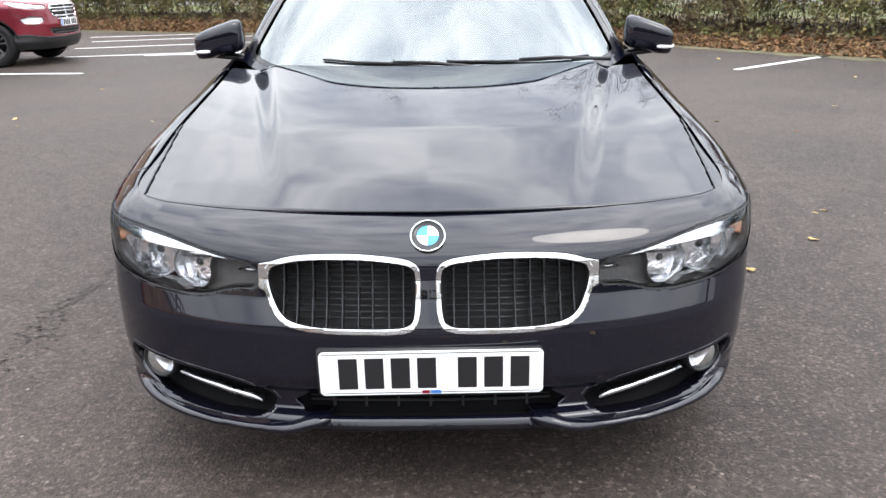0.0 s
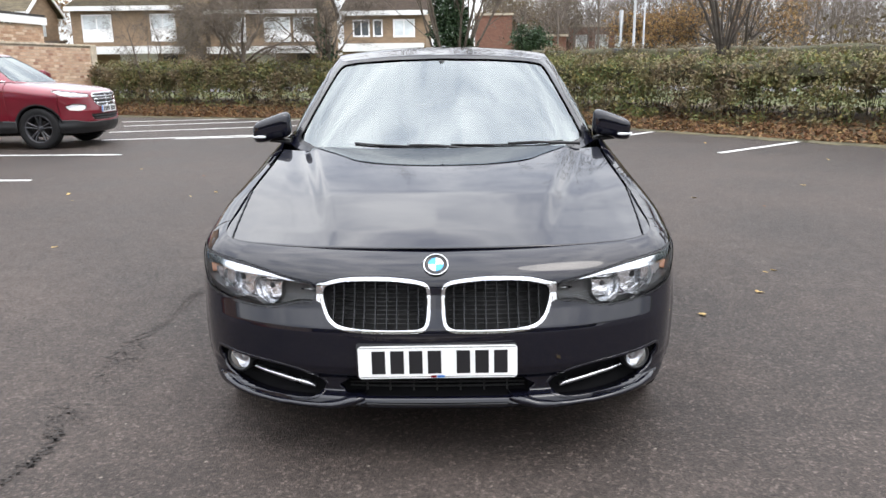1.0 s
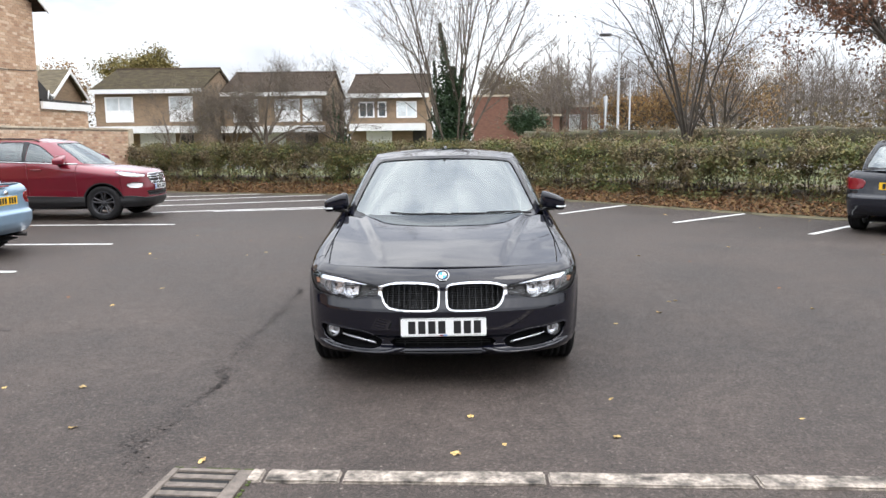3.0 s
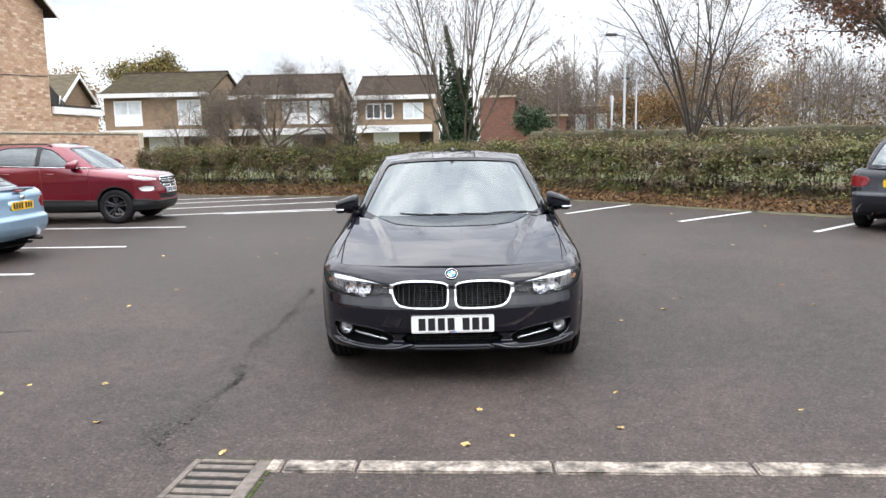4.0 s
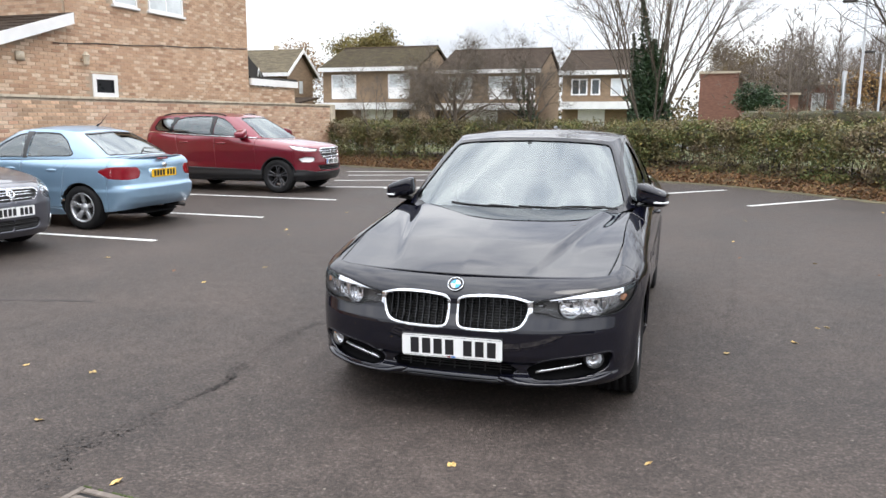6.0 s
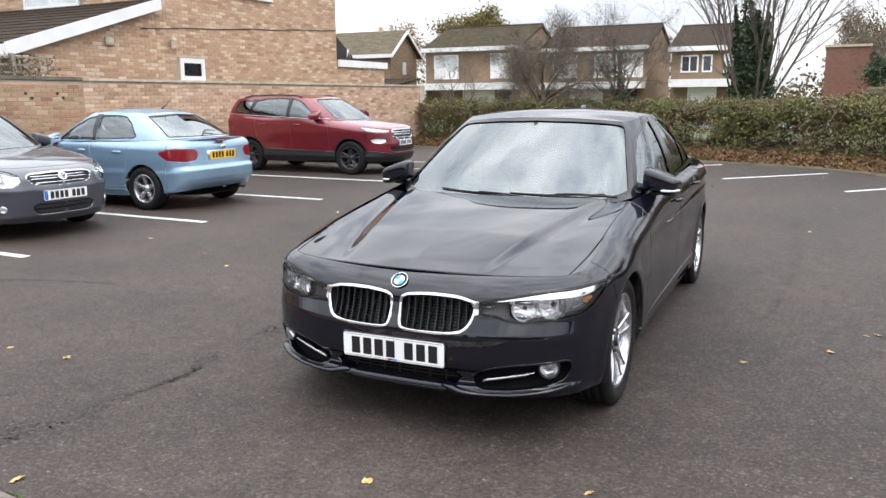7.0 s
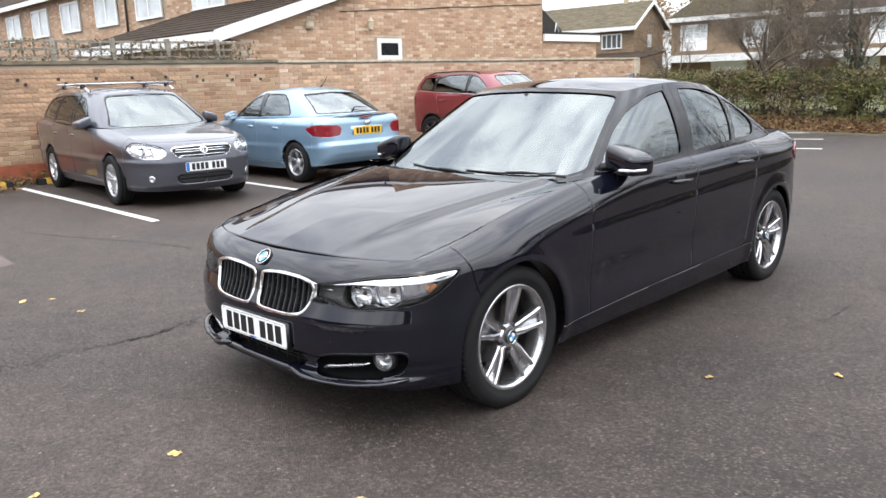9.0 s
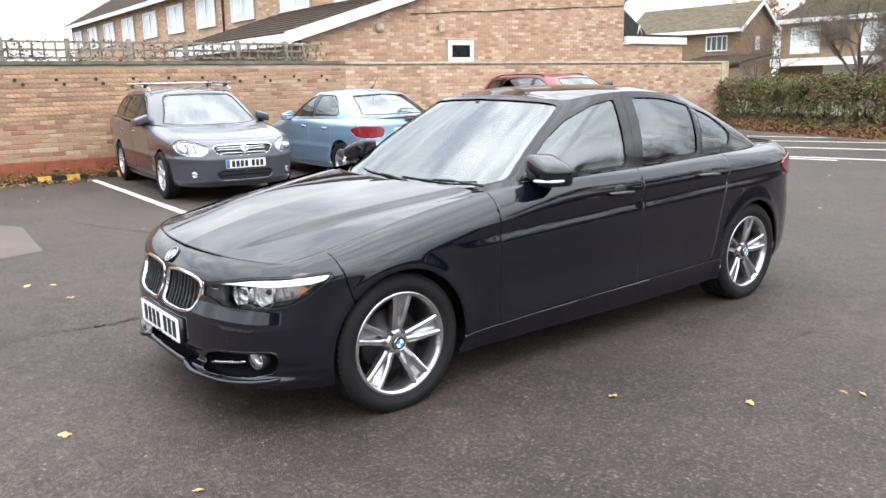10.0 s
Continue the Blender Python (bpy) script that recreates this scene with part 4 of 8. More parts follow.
            part("bezel", lathe([(0.058, r * 1.08), (0.063, r * 1.05), (0.058, r * 1.00), (0.05, r * 1.0)], 36, "y", m=m), M_SATIN, h)
        p, n = spot(SH, side * sx(0.59), 0.628)
        part("light_guide", box_bm(-0.040, 0.040, -0.012, 0.004, -0.010, 0.008, 0.003, outward(p, Vector((n.x * 0.5, n.y, 0.1)).normalized(), -0.052)), M_LAMPIN, h)
        # stepped silver reflector towards the corner of the car
        bm = bmesh.new()
        ss = np.linspace(sx(0.752), sy(0.355), 7)
        pp = [spot(SH, side * q, 0.625)[0] - spot(SH, side * q, 0.625)[1] * 0.034 for q in ss]
        for k in range(6):
            lo, hi = (0.572 + 0.007 * k, 0.579 + 0.007 * k), (0.652, 0.655)
            a, b = pp[k], pp[k + 1]
            y = b.y + 0.004
            quad = [bm.verts.new(c) for c in ((a.x, y, lo[0]), (b.x, y, lo[1]), (b.x, y - 0.006, hi[1]), (a.x, y - 0.006, hi[0]))]
            bm.faces.new(quad)
            if k < 5:
                y2 = pp[k + 2].y + 0.004
                back = [bm.verts.new(c) for c in ((b.x, y2, lo[1]), (b.x, y2 - 0.006, hi[1]))]
                bm.faces.new((quad[1], back[0], back[1], quad[2]))
        bmesh.ops.recalc_face_normals(bm, faces=bm.faces)
        part("side_reflector", bm, M_LAMPIN, h, "stepped silver reflector", False)
        am = [(sy(0.30), 0.607), (sy(0.325), 0.618), (sy(0.345), 0.640), (sy(0.315), 0.642)]
        part("amber_indicator", patch(SH, rounded(am, 1), -0.022, side, 0, 0.03), M_ORANGE, h, "amber indicator lens")
        p, n = spot(SH, side * sx(0.445), 0.608)
        bm = box_bm(-0.026, 0.026, -0.004, 0.004, -0.003, 0.003, 0, outward(p, n, -0.030))
        part("lamp_strip", bm, M_SATIN, h)
        bridge = [(sx(0.372), 0.636), (sx(0.404), 0.630), (sx(0.404), 0.574), (sx(0.382), 0.566), (sx(0.3915), 0.606)]
        part("chrome_bridge", patch(SH, bridge, 0.0015, side, 0, 0.012), M_CHROME, g, "chrome link from grille to headlight")
        # fog lamp recess
        f = part("bumper_vent", patch(SH, fog, -0.045, side, 0.004, -0.045), M_RECESS, saloon, "black plastic side vent")
        part("vent_edge", patch(SH, fog, 0.001, side, 0, 0.012, 0.006), M_BLACK, f)
        p, n = spot(SH, side * sx(0.700), 0.338)
        d = Vector((n.x * 0.5, n.y, 0)).normalized()
        m = outward(p, d, -0.05)
        fl = part("fog_lamp", lathe([(0.0, 0.05), (0.036, 0.048), (0.040, 0.043), (0.034, 0.040)], 32, "y", m=m), M_TRIM, saloon, "round fog lamp")
        part("fog_reflector", lathe([(0.030, 0.039), (0.016, 0.03), (0.006, 0.014), (0.014, 0.010), (0.02, 0.0)], 32, "y", m=m), M_SATIN, fl)
        part("fog_lens", lathe([(0.034, 0.041), (0.040, 0.03), (0.044, 0.0)], 32, "y", m=m), M_LENS, fl)
        bm = bmesh.new()
        rows = []
        for x, z, hh in ((0.425, 0.272, 0.0045), (0.45, 0.276, 0.011), (0.50, 0.286, 0.010), (0.56, 0.298, 0.009), (0.61, 0.308, 0.007), (0.645, 0.315, 0.004)):
            p, n = spot(SH, side * sx(x), z)
            q = p - n * 0.006
            rows.append([bm.verts.new(q + Vector((0, dy, dz * hh))) for dy, dz in ((0.012, -1), (0, -0.7), (-0.004, 0.2), (0.002, 1), (0.016, 0.9))])
        for a, b in zip(rows, rows[1:]):
            for i in range(5):
                bm.faces.new((a[i], a[(i + 1) % 5], b[(i + 1) % 5], b[i]))
        bm.faces.new(rows[0]), bm.faces.new(rows[-1])
        bmesh.ops.recalc_face_normals(bm, faces=bm.faces)
        part("vent_blade", bm, M_SATIN, f, "satin silver blade")
        # lower lip wing under the vent
        bm = bmesh.new()
        rows = []
        keys = [(0.24, 0.250, 0.006, 0.004), (0.285, 0.243, 0.012, 0.022), (0.33, 0.232, 0.011, 0.026), (0.42, 0.222, 0.008, 0.022), (0.55, 0.226, 0.007, 0.018), (0.66, 0.236, 0.008, 0.018), (0.74, 0.247, 0.008, 0.014), (0.785, 0.257, 0.005, 0.006)]
        for x, z, dz, out in spline(keys, 30):
            p, n = spot(SH, side * sx(x), z)
            q = Vector((p.x, p.y, z))
            n = Vector((n.x, n.y, 0)).normalized()
            rows.append([bm.verts.new(q + n * o + Vector((0, 0, k * dz))) for o, k in ((-0.05, 1.6), (out * 0.6, 1.2), (out, 0.2), (out * 0.7, -1), (-0.05, -1.2))])
        for a, b in zip(rows, rows[1:]):
            for i in range(5):
                bm.faces.new((a[i], a[(i + 1) % 5], b[(i + 1) % 5], b[i]))
        bm.faces.new(rows[0]), bm.faces.new(rows[-1])
        bmesh.ops.recalc_face_normals(bm, faces=bm.faces)
        part("lip", bm, M_BLACK, saloon)
        # mirrors, handles
        door_mirror(saloon, (side * 0.785, 1.72, 0.942), side, M_BLACK, 0.87)
        for y, z in ((2.24, 0.846), (3.05, 0.875)):
            p, n = spot(SH0, side * s_of(SH0, y=y), z)
            m = outward(p, n)
            bm = bmesh.new()
            ball(bm, m @ Matrix.LocRotScale((0, -0.008, 0.014), None, (0.062, 0.0115, 0.032)), 24, 12)
            hd = part("handle_recess", bm, M_TRIM, saloon)
            bm = bmesh.new()
            tube(bm, [m @ Vector(c) for c in ((-0.105, 0.004, -0.006 * side), (-0.08, 0.022, -0.003 * side), (0, 0.028, 0), (0.08, 0.022, 0.003 * side), (0.105, 0.004, 0.006 * side))], [0.008, 0.013, 0.0135, 0.013, 0.008], 10)
            part("door_handle", bm, M_BLACK, hd)
        # tail lamp
        tail = [(s_of(SH0, y=3.93), 0.865), (s_of(SH0, y=4.03), 0.912), (s_of(SH0, y=4.36), 0.925), (s_tail(SH0, 0.45), 0.90), (s_tail(SH0, 0.45), 0.80), (s_tail(SH0, 0.64), 0.775), (s_of(SH0, y=4.30), 0.775), (s_of(SH0, y=4.10), 0.79)]
        part("tail_lamp", patch(SH0, rounded(tail, 1), 0.008, side, 0, 0.01), M_REDLENS, saloon, "red tail lamp")
    lo = part("lower_grille", patch(SH, AP["low"][0], -0.05, 0, 0.002, -0.05), M_RECESS, saloon)
    for z in (0.272, 0.286, 0.300):
        bm = bmesh.new()
        tube(bm, [spot(SH, x, z)[0] + Vector((0, 0.03, 0)) for x in np.linspace(-0.3, 0.3, 9)], 0.003, 5)
        part("grille_bar", bm, M_MESH, lo)
    for x in np.linspace(-0.24, 0.24, 7):
        p, _ = spot(SH, x, 0.285)
        part("grille_post", box_bm(p.x - 0.003, p.x + 0.003, p.y + 0.025, p.y + 0.035, 0.258, 0.312), M_MESH, lo, smooth=False)
    part("chin_slot", patch(SH, AP["chin"][0], -0.04, 0, 0.002, -0.04), M_RECESS, saloon)
    p, n = spot(SH, 0, 0.388)
    plate(saloon, Matrix.Translation((0.004, p.y - 0.010, 0.388)) @ Matrix.Rotation(math.pi, 4, "Z") @ Matrix.Rotation(radians(0.6), 4, "Y"), 0.52, 0.111, M_PLATEW, (4, 3), sticker=True)
    part("plate_holder", box_bm(-0.262, 0.262, p.y - 0.010, p.y + 0.03, 0.33, 0.446, 0.004), M_TRIM, saloon)
    p, n = spot(SH, 0.0, 0.688)
    bd = part("roundel", lathe([(-0.01, 0.040), (0.003, 0.040), (0.0035, 0.0)], 36, "y", m=outward(p, n, 0.001)), M_GLOSSTRIM, saloon, "round blue and white quartered badge")
    badge(bd, outward(p, n, 0.006), 0.041)
    # cowl and wipers
    lo3 = CAB["lo"]
    bm = bmesh.new()
    rows = []
    for x in np.linspace(-0.72, 0.72, 31):
        i = int(np.argmin(np.abs(lo3[:60, 0] - abs(x))))
        y, z = lo3[i, 1], lo3[i, 2]
        rows.append([bm.verts.new((x, y - 0.09, z - 0.012)), bm.verts.new((x, y - 0.04, z - 0.010)), bm.verts.new((x, y + 0.02, z - 0.004))])
    for a, b in zip(rows, rows[1:]):
        for k in range(2):
            bm.faces.new((a[k], b[k], b[k + 1], a[k + 1]))
    part("cowl", bm, M_TRIM, saloon)
    for x0, x1 in ((0.12, -0.42), (0.60, 0.05)):
        bm, arm = bmesh.new(), bmesh.new()
        pts = []
        for t in np.linspace(0, 1, 9):
            x = x0 + (x1 - x0) * t
            i = int(np.argmin(np.abs(lo3[:60, 0] - abs(x))))
            pts.append(Vector((x, lo3[i, 1] + 0.072 + 0.02 * t, lo3[i, 2] + 0.056 + 0.012 * t)))
        tube(bm, pts, 0.0045, 6)
        wp = part("wiper", bm, M_TRIM, saloon)
        tube(arm, [pts[0] + Vector((0.10 if x0 < 0.4 else 0.08, -0.03, -0.012)), pts[2] + Vector((0, -0.015, 0.008)), pts[4] + Vector((0, 0, 0.006))], [0.008, 0.006, 0.005], 6)
        part("wiper_arm", arm, M_TRIM, wp)
    # inner mirror and roof fin
    bm = bmesh.new()
    ball(bm, Matrix.LocRotScale((0, 1.98, 1.27), Euler((0.3, 0, 0)), (0.12, 0.025, 0.035)), 20, 10, 0.7)
    tube(bm, [(0, 1.99, 1.28), (0, 1.98, 1.345)], 0.014, 6)
    part("inner_mirror", bm, M_TRIM, saloon)
    bm = bmesh.new()
    prism([(3.06, 1.40), (3.20, 1.39), (3.19, 1.44), (3.16, 1.445)], -0.014, 0.014, "yz", bm)
    part("roof_fin", bm, M_BLACK, saloon)


saloon_front()


# ---- the other parked cars ----
def simple_apertures(front, rear):
    def make(sh):
        out = {}
        for k, poly in front.items():
            out[k] = [([((s_of(sh, x=a) if kind == "x" else s_of(sh, y=a)), z) for kind, a, z in poly], 1)]
        for k, poly in rear.items():
            out[k] = [([((s_tail(sh, a) if kind == "x" else s_of(sh, y=a)), z) for kind, a, z in poly], 1)]
        return out
    return make


SUV = dict(
    plan=[(0, 0), (0.3, 0.02), (0.55, 0.09), (0.72, 0.22), (0.81, 0.4), (0.86, 0.7), (0.875, 1.2), (0.875, 2.5), (0.875, 3.2), (0.855, 3.7), (0.80, 3.95), (0.6, 4.06), (0, 4.1)],
    low=[(0, 0.25), (0.5, 0.26), (3.5, 0.27), (4.1, 0.33)],
    knee=[(0, 0.83), (0.5, 0.85), (1.2, 0.92), (2.5, 0.98), (4.1, 1.02)],
    top=[(0, 0.965), (0.2, 0.96), (0.5, 0.98), (0.9, 1.03), (1.25, 1.07), (1.5, 1.085), (3, 1.14), (3.6, 1.18), (4.1, 1.19)],
    inset=[(0, 0.16), (0.4, 0.15), (1.2, 0.14), (1.5, 0.07), (3.4, 0.07), (4.1, 0.06)],
    front=[(0.25, 0.08), (0.34, 0.02), (0.45, 0.0), (0.6, 0.0), (0.8, 0.03), (1.0, 0.05)],
    side=[(0.26, 0.06), (0.36, 0.02), (0.42, 0.03), (0.6, 0.025), (0.82, 0.0), (1.2, 0.0)],
    rear=[(0.3, 0.10), (0.45, 0.0), (0.6, 0.02), (1.2, 0.06)],
    half_width=0.87, front_axle=0.80, rear_axle=3.32, hub_z=0.335, arch=0.378,
    cuts=[(0.46, 0.46), (1.28, 1.30), (2.22, 2.24), (3.05, 3.15), (3.72, 3.80)],
    panels=["front_bumper", "front_wing", "front_door", "rear_door", "rear_quarter", "tailgate"], sill=(0.40, 0.0), sill_paint=M_TRIM,
    bonnet_corner=0.30, bonnet_back=1.28, bonnet_mid=[(0.2, 0.965), (0.35, 1.0), (0.7, 1.045), (1.02, 1.06)],
    belt=[(0, 1.03, 1.055), (0.4, 1.08, 1.06), (0.64, 1.2, 1.075), (0.745, 1.36, 1.085), (0.80, 1.6, 1.09), (0.805, 2.3, 1.115), (0.80, 3.0, 1.145), (0.78, 3.68, 1.18), (0.72, 3.93, 1.19), (0.5, 4.03, 1.195), (0, 4.06, 1.195)],
    roof=[(0, 1.80, 1.53), (0.3, 1.82, 1.525), (0.5, 1.89, 1.51), (0.565, 1.98, 1.51), (0.605, 2.18, 1.535), (0.625, 2.6, 1.55), (0.625, 3.1, 1.535), (0.615, 3.62, 1.525), (0.58, 3.78, 1.51), (0.44, 3.88, 1.52), (0, 3.92, 1.53)],
    spine=[(1.82, 1.54), (2.2, 1.59), (2.8, 1.61), (3.5, 1.585), (3.90, 1.54)], swell=0.03, mid_y=2.6,
    panes=[("windscreen", "front", [(-0.1, 1.06), (0.42, 1.075), (0.66, 1.10), (0.60, 1.25), (0.51, 1.46), (0.45, 1.495), (-0.1, 1.51)], 1, M_SCREEN),
           ("side_window", "side", [(1.56, 1.115), (1.75, 1.235), (1.95, 1.39), (2.10, 1.472), (2.27, 1.508), (2.30, 1.135)], 1, M_SIDEGLASS),
           ("side_window", "side", [(2.37, 1.14), (2.36, 1.515), (2.7, 1.522), (3.02, 1.508), (3.20, 1.46), (3.27, 1.33), (3.29, 1.18)], 1, M_SIDEGLASS),
           ("quarter_window", "side", [(3.36, 1.20), (3.34, 1.33), (3.28, 1.455), (3.45, 1.478), (3.66, 1.465), (3.76, 1.29), (3.70, 1.225)], 1, M_REARGLASS),
           ("rear_window", "rear", [(-0.1, 1.24), (0.71, 1.24), (0.60, 1.45), (-0.1, 1.47)], 1, M_REARGLASS)],
    apertures=simple_apertures(
        {"lamp": [("x", 0.46, 0.885), ("x", 0.62, 0.90), ("y", 0.27, 0.925), ("y", 0.52, 0.955), ("y", 0.56, 0.94), ("y", 0.40, 0.86), ("y", 0.24, 0.835), ("x", 0.5, 0.83)],
         "fog": [("x", 0.56, 0.71), ("y", 0.24, 0.725), ("y", 0.36, 0.69), ("y", 0.30, 0.63), ("x", 0.66, 0.62), ("x", 0.58, 0.64)],
         "grille": [("x", -0.2, 0.885), ("x", 0.36, 0.88), ("x", 0.42, 0.84), ("x", 0.36, 0.73), ("x", 0.27, 0.685), ("x", -0.2, 0.68)],
         "low": [("x", -0.2, 0.55), ("x", 0.5, 0.55), ("x", 0.44, 0.46), ("x", -0.2, 0.44)]},
        {"tail": [("y", 3.80, 1.08), ("x", 0.62, 1.10), ("x", 0.52, 1.06), ("x", 0.54, 0.93), ("x", 0.68, 0.90), ("y", 3.82, 0.92)]}),
    pillars=[[(2.28, 1.12), (2.25, 1.52), (2.38, 1.53), (2.39, 1.12)], [(3.27, 1.17), (3.25, 1.34), (3.16, 1.50), (3.32, 1.50), (3.38, 1.34), (3.40, 1.18)]],
    wheel=(0.335, 0.225, 0.21), track=(0.755, 0.755), spokes=(5, True, 0.015), rim=M_RIMDARK, seat_z=0.62, seat_y=2.0, dash=(1.25, 1.06), cloth=M_SEAT)

HATCH = dict(
    plan=[(0, 0), (0.3, 0.02), (0.55, 0.1), (0.69, 0.22), (0.78, 0.4), (0.825, 0.7), (0.845, 1.2), (0.85, 2.0), (0.85, 3.2), (0.83, 3.65), (0.775, 3.95), (0.62, 4.11), (0.35, 4.16), (0, 4.17)],
    low=[(0, 0.2), (0.5, 0.21), (3.5, 0.22), (4.17, 0.29)],
    knee=[(0, 0.58), (0.5, 0.62), (1.2, 0.74), (1.5, 0.79), (3.2, 0.82), (4.17, 0.84)],
    top=[(0, 0.70), (0.3, 0.70), (0.6, 0.77), (1.1, 0.87), (1.4, 0.905), (2.2, 0.92), (3.2, 0.945), (3.8, 0.965), (4.17, 0.955)],
    inset=[(0, 0.12), (0.4, 0.12), (1.2, 0.13), (1.5, 0.07), (3.2, 0.09), (3.7, 0.13), (4.17, 0.07)],
    front=[(0.2, 0.06), (0.28, 0.0), (0.5, 0.0), (0.7, 0.04)],
    side=[(0.2, 0.07), (0.28, 0.03), (0.45, 0.015), (0.52, 0.0), (0.56, 0.012), (0.7, 0.0), (1.1, 0.0)],
    rear=[(0.28, 0.12), (0.36, 0.03), (0.44, -0.01), (0.57, -0.02), (0.60, 0.03), (0.75, 0.05), (1.0, 0.07)],
    half_width=0.845, front_axle=0.87, rear_axle=3.41, hub_z=0.30, arch=0.338,
    cuts=[(0.5, 0.5), (1.32, 1.36), (2.42, 2.44), (3.02, 3.22), (3.80, 3.86)],
    panels=["front_bumper", "front_wing", "front_door", "rear_door", "rear_quarter", "tailgate"], sill=(0.29, 0.0),
    bonnet_corner=0.3, bonnet_back=1.4, bonnet_mid=[(0.16, 0.70), (0.3, 0.75), (0.7, 0.82), (1.2, 0.878)],
    boot_front=3.62, boot_corner=3.94, boot_mid=[(3.82, 0.985), (3.95, 0.992), (4.1, 0.975)],
    belt=[(0, 1.22, 0.875), (0.35, 1.26, 0.88), (0.58, 1.38, 0.90), (0.70, 1.52, 0.91), (0.77, 1.72, 0.918), (0.78, 2.3, 0.93), (0.775, 2.9, 0.943), (0.735, 3.35, 0.955), (0.66, 3.66, 0.967), (0.5, 3.78, 0.978), (0, 3.84, 0.98)],
    roof=[(0, 1.98, 1.335), (0.28, 2.0, 1.33), (0.45, 2.06, 1.312), (0.51, 2.14, 1.31), (0.55, 2.3, 1.33), (0.57, 2.6, 1.34), (0.565, 2.9, 1.33), (0.545, 3.05, 1.312), (0.5, 3.13, 1.305), (0.4, 3.17, 1.312), (0, 3.21, 1.33)],
    spine=[(2.0, 1.34), (2.3, 1.38), (2.6, 1.395), (2.95, 1.38), (3.18, 1.335)], swell=0.03, mid_y=2.6,
    panes=[("windscreen", "front", [(-0.1, 0.885), (0.40, 0.90), (0.62, 0.925), (0.56, 1.05), (0.47, 1.27), (0.42, 1.30), (-0.1, 1.32)], 1, M_SCREEN),
           ("side_window", "side", [(1.68, 0.95), (1.8, 1.04), (2.0, 1.17), (2.2, 1.265), (2.38, 1.295), (2.42, 0.965)], 1, M_SIDEGLASS),
           ("side_window", "side", [(2.49, 0.968), (2.48, 1.30), (2.75, 1.302), (2.95, 1.285), (3.10, 1.19), (3.25, 1.01), (3.2, 0.982)], 1, M_SIDEGLASS),
           ("rear_window", "rear", [(-0.1, 0.995), (0.595, 0.995), (0.47, 1.285), (-0.1, 1.312)], 1, M_REARGLASS)],
    pillars=[[(2.40, 0.955), (2.36, 1.312), (2.50, 1.312), (2.51, 0.955)]],
    apertures=simple_apertures(
        {"lamp": [("x", 0.40, 0.66), ("x", 0.6, 0.68), ("y", 0.35, 0.70), ("y", 0.40, 0.62), ("x", 0.62, 0.56), ("x", 0.42, 0.57)]},
        {"tail": [("y", 3.70, 0.80), ("y", 3.86, 0.845), ("y", 3.98, 0.855), ("x", 0.52, 0.84), ("x", 0.46, 0.80), ("x", 0.50, 0.70), ("x", 0.68, 0.68), ("y", 3.86, 0.70)]}),
    wheel=(0.30, 0.195, 0.195), track=(0.735, 0.73), spokes=(5, False, 0.030), rim=M_RIMSIL, seat_z=0.40, seat_y=2.15, dash=(1.45, 0.87), cloth=M_SEATLIGHT)

